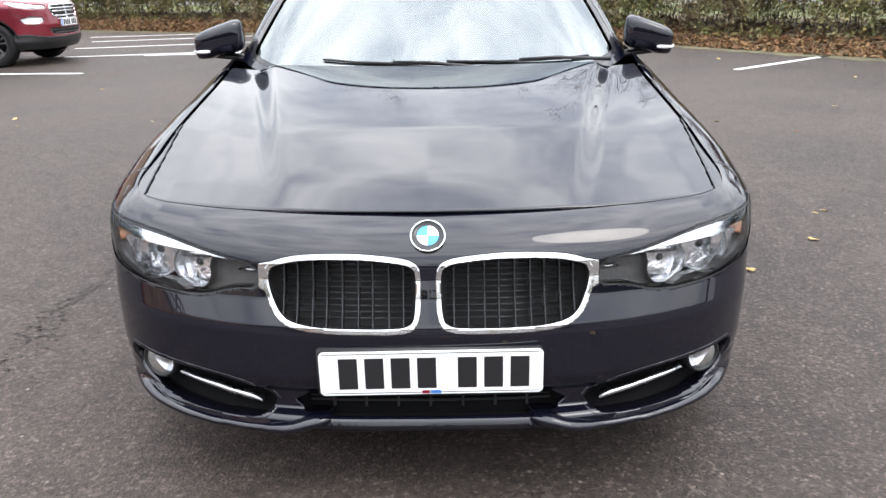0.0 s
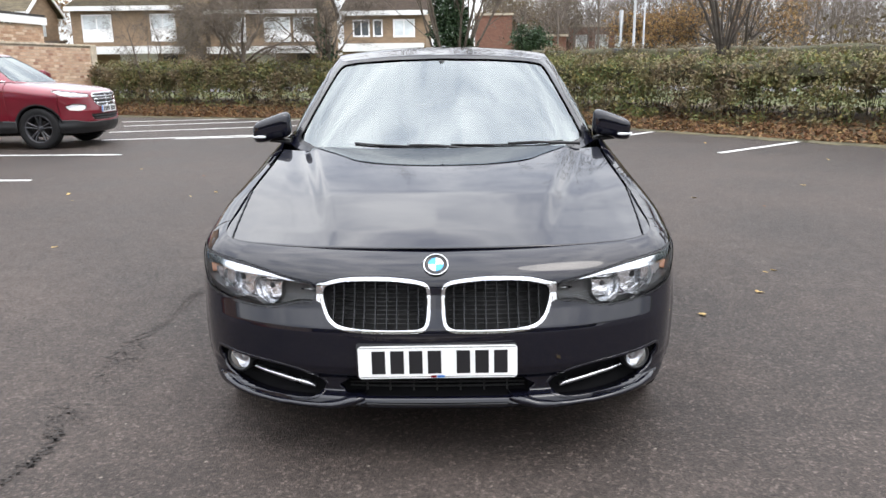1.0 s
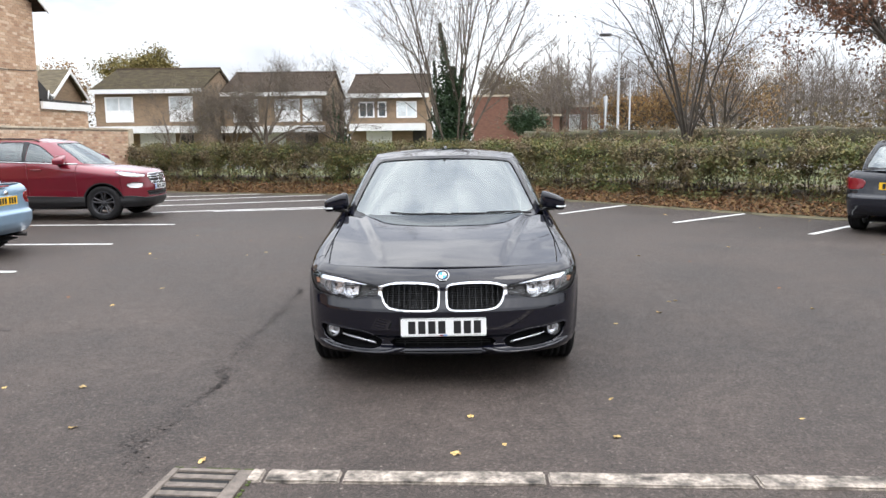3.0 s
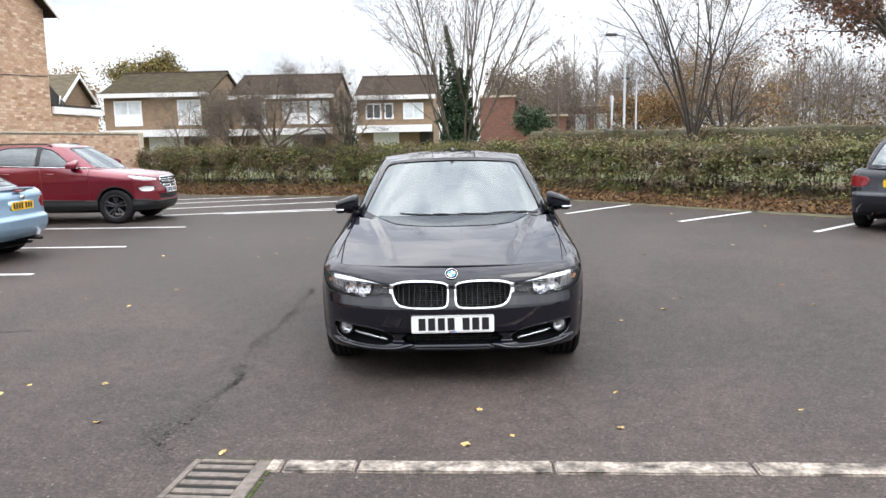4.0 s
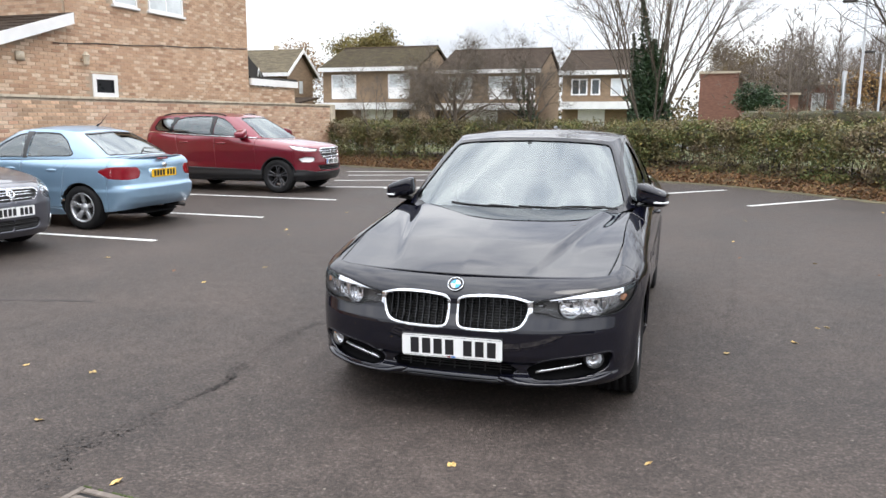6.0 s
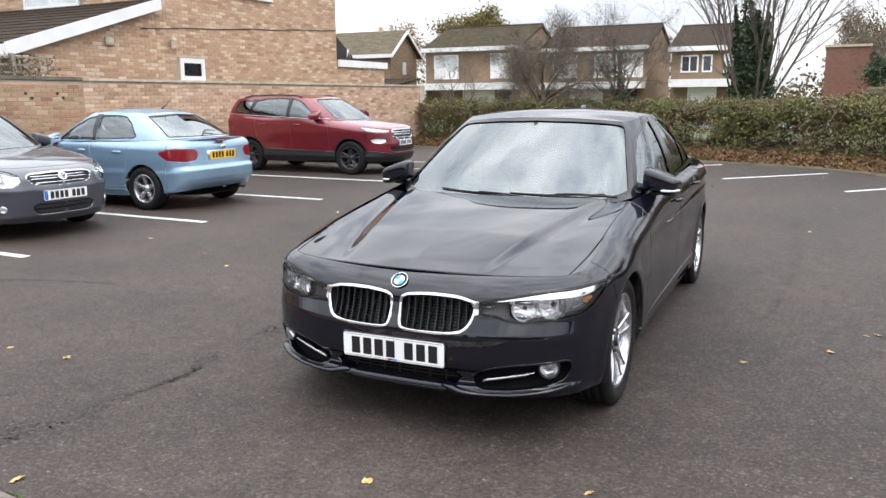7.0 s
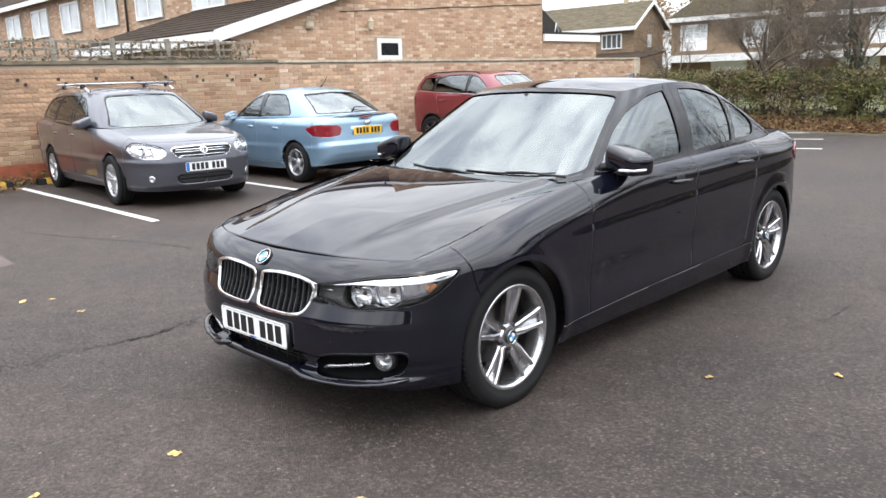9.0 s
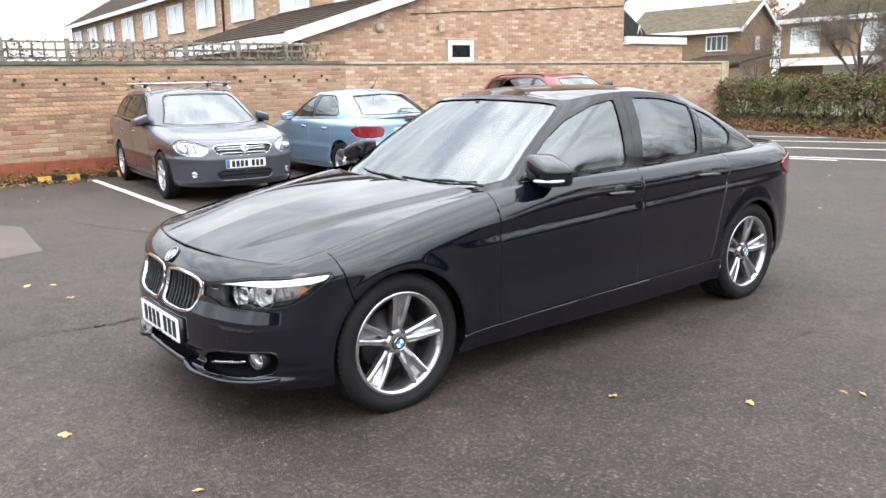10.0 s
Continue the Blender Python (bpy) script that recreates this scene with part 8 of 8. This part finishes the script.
def terrace(x0, x1, y, eave, ridge, label, wins, depth=8.0, base=0.0, m_roof=None, boards=False):
    h = empty("terraced_house", Matrix.Identity(4), label, "house", "terraced houses")
    part("wall", box_bm(x0, x1, y, y + depth, base, eave), M_FARBRICK, h, smooth=False)
    r = part("roof", prism([(y - 0.45, eave - 0.05), (y + depth / 2, ridge), (y + depth + 0.45, eave - 0.05), (y + depth + 0.45, eave + 0.1), (y + depth / 2, ridge + 0.16), (y - 0.45, eave + 0.1)], x0 - 0.15, x1 + 0.15, "yz"), m_roof or M_TILE, h, "brown tiled roof", False)
    part("ridge_tiles", prism([(y + depth/2 - 0.12, ridge + 0.12), (y + depth/2 + 0.12, ridge + 0.12), (y + depth/2, ridge + 0.25)], x0 - 0.15, x1 + 0.15, "yz"), M_TILE, r, smooth=False)
    for xa, xb in ((x0, x0 + 0.25), (x1 - 0.25, x1)):
        part("gable", prism([(y, eave + 0.002), (y + depth, eave + 0.002), (y + depth / 2, ridge - 0.05)], xa, xb, "yz"), M_FARBRICK, h, smooth=False)
    for yy in (y - 0.45, y + depth + 0.45) if boards else ():
        part("bargeboard", prism([(yy, eave - 0.14), (y + depth / 2, ridge - 0.09), (y + depth / 2, ridge + 0.14), (yy, eave + 0.09)], x0 - 0.19, x0 - 0.152, "yz"), M_WHITE, h, smooth=False)
    part("fascia", box_bm(x0 - 0.16, x1 + 0.16, y - 0.50, y - 0.452, eave - 0.16, eave + 0.12), M_WHITE, h, "white fascia", False)
    can = part("canopy", box_bm(x0 + 0.1, x1 - 0.1, y - 1.3, y - 0.002, 2.0, 2.46), M_WHITE, h, "white flat canopy over doors and garages", False)
    for x, w, kind in wins:
        if kind == "panel":
            far_window(h, x, y, 3.45, eave - 0.35, w, M_SKYPANE, 0.7)
        elif kind == "win":
            far_window(h, x, y, eave - 1.42, eave - 0.38, w, M_PANE)
        elif kind == "panelless":
            far_window(h, x, y, eave - 1.46, eave - 0.38, w, M_SKYPANE)
        elif kind == "small":
            far_window(h, x, y, eave - 1.42, eave - 0.38, w, M_PANE, bars=0)
        elif kind == "garage":
            part("garage_door", box_bm(x - w/2, x + w/2, y - 0.06, y - 0.003, 0.1, 1.98), M_WHITE, h, "white garage door", False)
        elif kind == "door":
            part("front_door", box_bm(x - 0.45, x + 0.45, y - 0.06, y - 0.003, 0.1, 2.15), M_TIMBERSHADE, h, smooth=False)
    return h


terrace(-24.75, -17.5, 47.7, 4.78, 6.42, "terraced brick house with white window panels and brown roof", [(-23.1, 1.9, "panel"), (-18.9, 1.6, "panel"), (-20.6, 2.4, "garage"), (-18.6, 0.9, "door")], m_roof=M_MOSSTILE)
terrace(-17.2, -9.8, 51.5, 4.72, 6.38, "terraced brick house set back behind bare trees", [(-15.6, 1.8, "panel"), (-12.6, 1.8, "panel"), (-10.8, 1.4, "panel"), (-14.0, 2.4, "garage"), (-10.9, 0.9, "door")])
terrace(-7.5, -2.4, 47.5, 4.30, 5.80, "terraced brick house with garage and white canopy", [(-6.4, 1.05, "win"), (-5.37, 0.6, "small"), (-3.74, 1.35, "panelless"), (-5.6, 1.7, "garage"), (-2.9, 0.7, "door")], boards=True)
# gable of a house between the terrace and the near house
gh = empty("gabled_house", Matrix.Identity(4), "detached tan brick house with tiled roof and white bargeboards", "house")
part("wall", prism([(47.45, 0), (51.4, 0), (51.4, 4.65), (49.43, 6.2), (47.45, 4.65)], -37, -27.5, "yz"), M_FARBRICK, gh, smooth=False)
for a, b in ((47.0, 49.43), (51.85, 49.43)):
    part("roof", prism([(a, 4.42), (b, 6.26), (b, 6.46), (a, 4.62)], -37.2, -27.2, "yz"), M_TILEMOSS, gh, "mossy brown tiled roof", False)
    part("bargeboard", prism([(a, 4.34), (b, 6.18), (b, 6.42), (a, 4.58)], -27.2, -27.12, "yz"), M_WHITE, gh, smooth=False)
part("fascia", box_bm(-37.2, -27.2, 46.93, 46.99, 4.36, 4.62), M_WHITE, gh, smooth=False)
far_window(gh, -29.3, 47.45, 3.15, 4.2, 1.7, M_PANE, bars=3)
part("window", box_bm(-27.5, -27.46, 49.2, 49.7, 3.2, 4.1), M_SKYPANE, gh, smooth=False)
part("chimney", box_bm(-29.6, -29.3, 49.3, 49.56, 6.3, 6.75), M_COPING, gh, smooth=False)
part("lean_to", box_bm(-30, -25.2, 42.0, 47.446, 0, 1.95), M_FARBRICK, gh, smooth=False)
part("lean_to_roof", prism([(41.6, 1.95), (47.44, 2.75), (47.44, 2.87), (41.6, 2.07)], -30.2, -25.0, "yz"), M_TILE, gh, smooth=False)
# red brick blocks to the right of the ivy tree
rb = empty("brick_block", Matrix.Identity(4), "low red brick block with flat roofs behind trees", "building")
part("wall", box_bm(3.752, 8.1, 62, 70, 0, 3.2), M_FARRED, rb, smooth=False)
part("flat_roof", box_bm(3.752, 8.25, 61.8, 70.2, 3.2, 3.36), M_COPING, rb, smooth=False)
part("tower", box_bm(0.9, 3.75, 61.6, 70, 0, 4.85), M_FARRED, rb, smooth=False)
part("tower_roof", box_bm(0.8, 3.85, 61.5, 70.2, 4.85, 5.02), M_COPING, rb, smooth=False)
rb2 = empty("brick_block", Matrix.Identity(4), "distant red brick block with pale windows", "building")
part("wall", box_bm(9.6, 15.5, 72, 80, 0, 4.3), M_FARRED, rb2, smooth=False)
part("flat_roof", box_bm(9.4, 15.7, 71.8, 80.2, 4.3, 4.5), M_COPING, rb2, smooth=False)
for x in (10.8, 12.6, 14.4):
    far_window(rb2, x, 72, 2.0, 3.6, 1.2, M_SKYPANE)


# ---- trees ----
def grow(bm, rng, p, d, length, radius, level, spec, tips):
    """One limb, bent a little, with its side shoots."""
    n = spec["bits"][level]
    pts, rad = [p], [radius]
    for i in range(n):
        d = (d + Vector(rng.normal(0, spec["bend"], 3)) + Vector((0, 0, spec["rise"]))).normalized()
        pts.append(pts[-1] + d * (length / n))
        rad.append(radius * (1 - 0.82 * (i + 1) / n))
    tube(bm, pts, rad, 6 if level == 0 else 4 if level == 1 else 3, False)
    if level + 1 < len(spec["count"]):
        for k in range(spec["count"][level + 1]):
            w = rng.uniform(spec["from"], 1.0)
            i = min(int(w * n), n - 1)
            q = pts[i].lerp(pts[i + 1], w * n - i)
            along = (pts[i + 1] - pts[i]).normalized()
            side = along.cross(Vector(rng.normal(0, 1, 3))).normalized()
            ang = rng.uniform(*spec["angle"])
            grow(bm, rng, q, (along * math.cos(ang) + side * math.sin(ang)).normalized(), length * spec["shrink"] * rng.uniform(0.65, 1.2) * (1.15 - 0.5 * w), max(spec.get("thin", 0.003), rad[i] * 0.55), level + 1, spec, tips)
    else:
        tips.append(tuple(pts[-1]))
        tips.append(tuple(pts[len(pts) // 2]))


def twig_quads(rng, starts, length, width, centre):
    """Fine bent twigs that point up and away from the middle of the crown."""
    n = len(starts)
    d = starts - centre
    d /= np.linalg.norm(d, axis=1, keepdims=True) + 1e-9
    d = d * 0.7 + rng.normal(0, 0.6, (n, 3)) + [0, 0, 0.35]
    d /= np.linalg.norm(d, axis=1, keepdims=True) + 1e-9
    side = np.cross(d, rng.normal(0, 1, (n, 3)))
    side /= np.linalg.norm(side, axis=1, keepdims=True) + 1e-9
    ln = (length * rng.uniform(0.4, 1.3, n))[:, None]
    mid = starts + d * ln * 0.5 + side[:, [1, 2, 0]] * ln * 0.08
    v = np.stack([starts - side * width, starts + side * width, mid + side * width * 0.7, starts + d * ln, mid - side * width * 0.7], 1).reshape(-1, 3)
    i = np.arange(n)[:, None] * 5
    return v, np.concatenate([i + [0, 1, 2], i + [0, 2, 4], i + [4, 2, 3]])


def tree(name, at, stems, height, radius, spec, label, seed, spread=0.5, leaves=None, leaf_n=0, leaf_size=0.05, ivy=None, girth=1.9, trunk=None):
    rng = np.random.default_rng(seed)
    ob = empty(name, Matrix.Translation(at), label, "tree")
    bm, tips = bmesh.new(), []
    if trunk:
        tube(bm, [(0, 0, -0.1), (rng.normal(0, 0.04), rng.normal(0, 0.04), trunk * 0.5), (0, 0, trunk + 0.1)], [radius * girth, radius * girth * 0.8, radius * girth * 0.72], 9, False)
    for k in range(stems):
        a = 2 * math.pi * (k + rng.uniform(-0.3, 0.3)) / stems
        tilt = spread * (0.25 + 0.75 * rng.random()) if stems > 1 else 0.03
        d = Vector((math.cos(a) * math.sin(tilt), math.sin(a) * math.sin(tilt), math.cos(tilt)))
        start = Vector((math.cos(a) * 0.12 * (stems > 1), math.sin(a) * 0.12 * (stems > 1), (trunk or 0.0) * rng.uniform(0.75, 1.0)))
        grow(bm, rng, start, d, height * rng.uniform(0.8, 1.05), radius * rng.uniform(0.7, 1.0), 0, spec, tips)
    part("trunk", bm, spec.get("bark", M_BARK), ob)
    tp = np.array(tips)
    if "haze" in spec:
        n, ln, wd = spec["haze"]
        v, f = twig_quads(rng, tp[rng.integers(0, len(tp), n)] + rng.normal(0, 0.12, (n, 3)), ln, wd, tp.mean(0))
        joined("twig_spray", v, f, spec.get("bark", M_BARK), ob)
    if leaves:
        c = tp[rng.integers(0, len(tp), leaf_n)] + rng.normal(0, spec.get("fluff", 0.12), (leaf_n, 3))
        v, f = leaf_quads(rng, c, leaf_size)
        joined("crown", v, f, leaves, ob)
    if ivy:
        n, top, wide = ivy
        got = []
        for share, lean_x, lean_y, tall, girth in ((0.50, 0.0, 0.0, 0.74, 0.72), (0.20, -0.07, 0.04, 1.0, 0.40), (0.14, 0.08, -0.06, 0.72, 0.44), (0.10, 0.15, 0.05, 0.56, 0.40), (0.10, -0.16, 0.1, 0.78, 0.36)):
            m = int(n * share)
            zz = tall * top * rng.random(m) ** 1.5
            a = rng.uniform(0, 2 * math.pi, m)
            r = wide * girth * (1 - 0.96 * (zz / (tall * top)) ** 1.3) * (0.35 + 0.65 * rng.random(m)) * (1 + 0.28 * np.sin(zz * 5 + a * 3) + 0.2 * np.sin(zz * 11 + a))
            got.append(np.c_[np.cos(a) * r + lean_x * zz + 0.05 * np.sin(zz * 2), np.sin(a) * r + lean_y * zz, zz])
        v, f = leaf_quads(rng, np.concatenate(got), 0.05)
        joined("ivy", v, f, M_IVY, ob)
    return ob


FAN = dict(haze=(7000, 0.24, 0.003), count=[1, 12, 6, 4], bits=[7, 5, 4, 3], bend=0.075, rise=0.03, **{"from": 0.22}, angle=(0.25, 0.7), shrink=0.42)
tree("ivy_tree", (-0.25, 19.2, 0), 16, 6.8, 0.043, dict(FAN, bark=M_BARKMID), "bare many-stemmed tree with ivy up its trunk", 51, 0.56, M_YELLOWTREE, 420, 0.035, (16000, 4.9, 1.25), girth=2.4, trunk=0.9)
tree("bare_tree", (5.8, 15.6, 0), 9, 6.0, 0.036, dict(FAN, bend=0.10, angle=(0.3, 0.95)), "bare many-stemmed tree behind the hedge", 52, 0.72, M_YELLOWTREE, 160, 0.035, girth=3.9, trunk=1.7)
CHERRY = dict(haze=(15000, 0.36, 0.0042), count=[1, 9, 7, 6], bits=[6, 5, 4, 3], bend=0.16, rise=0.02, **{"from": 0.2}, angle=(0.4, 1.0), shrink=0.5, thin=0.007, bark=M_BARKMID)
SMALL = dict(CHERRY, haze=(9000, 0.30, 0.0026), count=[1, 8, 6, 5], thin=0.004)
tree("bare_tree", (-5.9, 19.0, 0), 8, 1.95, 0.042, SMALL, "low spreading bare tree standing in the hedge", 53, 1.15, M_GREENBROWN, 700, 0.022, trunk=1.75)
tree("bare_tree", (-3.54, 18.55, 0), 7, 2.1, 0.042, dict(SMALL, haze=(5000, 0.30, 0.0026)), "bare tree with ivy up its trunk standing in the hedge", 55, 1.15, None, 0, 0.05, (1900, 3.0, 0.34), trunk=1.7)
tree("bare_tree", (-8.96, 19.8, 0), 5, 2.0, 0.026, dict(SMALL, haze=(2200, 0.26, 0.0024), count=[1, 6, 4, 3]), "thin young bare tree standing in the hedge", 56, 0.5, trunk=1.2)
tree("bare_tree", (-14.6, 43.5, 0), 9, 4.0, 0.07, dict(CHERRY, haze=(11000, 0.45, 0.006)), "dense arching bare tree before the terrace", 54, 0.95, M_GREENBROWN, 1500, 0.05, trunk=0.7)
OAK = dict(haze=(5000, 0.35, 0.007), count=[1, 7, 5, 4], bits=[6, 5, 4, 3], bend=0.12, rise=0.0, **{"from": 0.3}, angle=(0.4, 1.0), shrink=0.55, fluff=0.2, thin=0.006)
tree("oak_tree", (11.3, 15.4, 0), 9, 3.5, 0.09, OAK, "oak keeping its red brown autumn leaves", 58, 1.3, M_ORANGE_LEAF, 11000, 0.052, trunk=3.4)
tree("yellow_tree", (15.0, 42, 0), 9, 4.9, 0.12, dict(OAK, fluff=0.35), "tree with yellow orange autumn leaves", 59, 0.8, M_YELLOWTREE, 6500, 0.06, trunk=1.2)
tree("yellow_tree", (10.7, 44, 0), 7, 3.0, 0.10, dict(OAK, fluff=0.3), "tree with thin yellow leaves", 60, 0.8, M_YELLOWTREE, 5000, 0.07, trunk=1.0)
tree("brown_tree", (5.6, 72, 0), 9, 4.8, 0.12, dict(OAK, fluff=0.4), "dense brown green tree behind the brick block", 61, 0.8, M_GREENBROWN, 12000, 0.10, trunk=2.6)
tree("evergreen_bush", (4.5, 54.5, 0), 5, 2.7, 0.07, dict(OAK, fluff=0.25, shrink=0.36, haze=(600, 0.3, 0.006)), "dark evergreen bush beside the brick block", 62, 0.3, M_IVY, 5200, 0.09, trunk=0.9)
tree("oak_tree", (-27.4, 62, 0), 9, 4.0, 0.15, dict(OAK, fluff=0.35), "olive brown oak behind the terrace roof", 63, 0.72, M_OLIVE, 15000, 0.11, trunk=4.3)
tree("bare_tree", (-24.0, 30, 0), 7, 6.8, 0.10, FAN, "tall bare tree behind the side building", 64, 0.6, trunk=2.0)
tree("oak_tree", (-33, 58, 0), 7, 4.8, 0.14, dict(OAK, fluff=0.3), "pale thin tree at the end of the terrace", 65, 0.9, M_YELLOWTREE, 6000, 0.09, trunk=2.0)

# far woods, bare and grey-brown, right of the brick blocks
rw = np.random.default_rng(71)
bm = bmesh.new()
for q in range(120):
    x, y = rw.uniform(3, 62), rw.uniform(60, 92)
    hgt = rw.uniform(6, 10.5)
    lean = Vector((rw.normal(0, 0.04), rw.normal(0, 0.04), 1)).normalized()
    base = Vector((x, y, 0))
    tube(bm, [base, base + lean * hgt * 0.5, base + lean * hgt], [0.13, 0.08, 0.012], 4, False)
    for k in range(20):
        w = rw.uniform(0.25, 0.97)
        a = rw.uniform(0, 2 * math.pi)
        u = rw.uniform(0.5, 1.1)
        dd = Vector((math.cos(a) * math.sin(u), math.sin(a) * math.sin(u), math.cos(u)))
        p0 = base + lean * hgt * w
        ln = hgt * 0.28 * (1.15 - w) + 0.5
        p1 = p0 + dd * ln * 0.5 + Vector((0, 0, 0.1))
        tube(bm, [p0, p1, p0 + dd * ln + Vector((0, 0, ln * 0.25))], [0.035, 0.022, 0.006], 3, False)
        for j in range(3):
            e0 = p0.lerp(p1, rw.uniform(0.4, 1.0))
            tube(bm, [e0, e0 + dd * ln * 0.4 + Vector(rw.normal(0, ln * 0.22, 3)) + Vector((0, 0, 0.2))], [0.014, 0.005], 3, False)
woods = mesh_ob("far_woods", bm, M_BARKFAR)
wn = 60000
wx, wy = rw.uniform(2, 62, wn), rw.uniform(60, 92, wn)
wz = 2.0 + 6.5 * rw.random(wn) ** 0.8 * (0.75 + 0.25 * np.sin(wx * 0.9))
v, f = twig_quads(rw, np.c_[wx, wy, wz], 0.9, 0.016, np.array([30, 76, -10]))
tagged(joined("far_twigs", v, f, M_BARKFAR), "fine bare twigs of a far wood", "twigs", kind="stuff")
tagged(woods, "bare grey brown trees of a far wood", "woods", kind="stuff")
n = 20000
xs, ys = rw.uniform(-60, 75, n), rw.uniform(70, 96, n)
zz = np.abs(rw.normal(0, 2.0, n)) * (1 + 0.5 * np.sin(xs * 0.35))
v, f = leaf_quads(rw, np.c_[xs, ys, zz], 0.24)
tagged(joined("far_bushes", v, f, M_GREENBROWN), "brown and green bushes at the wood's edge", "bushes", kind="stuff")
n = 9000
xs, ys = rw.uniform(16, 46, n), rw.uniform(38, 60, n)
zz = np.abs(rw.normal(0, 0.9, n)) * (1 + 0.6 * np.sin(xs * 0.7))
v, f = leaf_quads(rw, np.c_[xs, ys, zz], 0.16)
tagged(joined("scrub", v, f, M_GREENBROWN), "low scrub beyond the far hedge", "scrub", kind="stuff")
# unseen tree added to close the place, for the car windows to reflect
for q, (x, y) in enumerate(((27, 3),)):
    tree("bare_tree", (x, y, 0), 5, 6.5, 0.12, dict(OAK, count=[1, 6, 4, 3], fluff=0.4), "bare tree closing the car park", 80 + q, 0.7, M_GREENBROWN, 2500, 0.16, trunk=2.0)


# ---- lamp posts and signs ----
def lamp_post(x, y, height, head, label):
    ob = empty("street_lamp", Matrix.Translation((x, y, 0)), label, "street lamp", "street lamps")
    bm = bmesh.new()
    tube(bm, [(0, 0, 0), (0, 0, 1.2), (0, 0, 1.21), (0, 0, height)], [0.09, 0.085, 0.055, 0.04], 8)
    part("pole", bm, M_STEEL, ob)
    if head:
        bm = bmesh.new()
        tube(bm, [(0, 0, height - 0.02), (-0.25, 0, height + 0.06), (-0.4, 0, height + 0.08)], 0.03, 6)
        part("arm", bm, M_STEEL, ob)
        part("lantern", box_bm(-0.85, -0.35, -0.12, 0.12, height + 0.03, height + 0.14, 0.03), M_LAMPDARK, ob)
    return ob


lamp_post(6.82, 30, 5.75, True, "tall grey street lamp across the hedge")
lamp_post(9.4, 40, 4.6, True, "distant grey street lamp")
sp = empty("sign_post", Matrix.Translation((6.1, 29, 0)), "grey road sign on a post seen from behind", "road sign")
bm = bmesh.new()
tube(bm, [(0, 0, 0), (0, 0, 3.2)], 0.045, 8)
part("pole", bm, M_STEEL, sp)
part("sign_plate", box_bm(-0.08, 0.08, -0.01, 0.01, 2.35, 3.2, 0.004), M_STEEL, sp)
part("litter_bin", lathe([(1.0, 0.0), (1.0, 0.13), (1.75, 0.15), (1.78, 0.0)], 12, "z", m=Matrix.Translation((-0.15, 0, 0))), M_TRIM, sp)
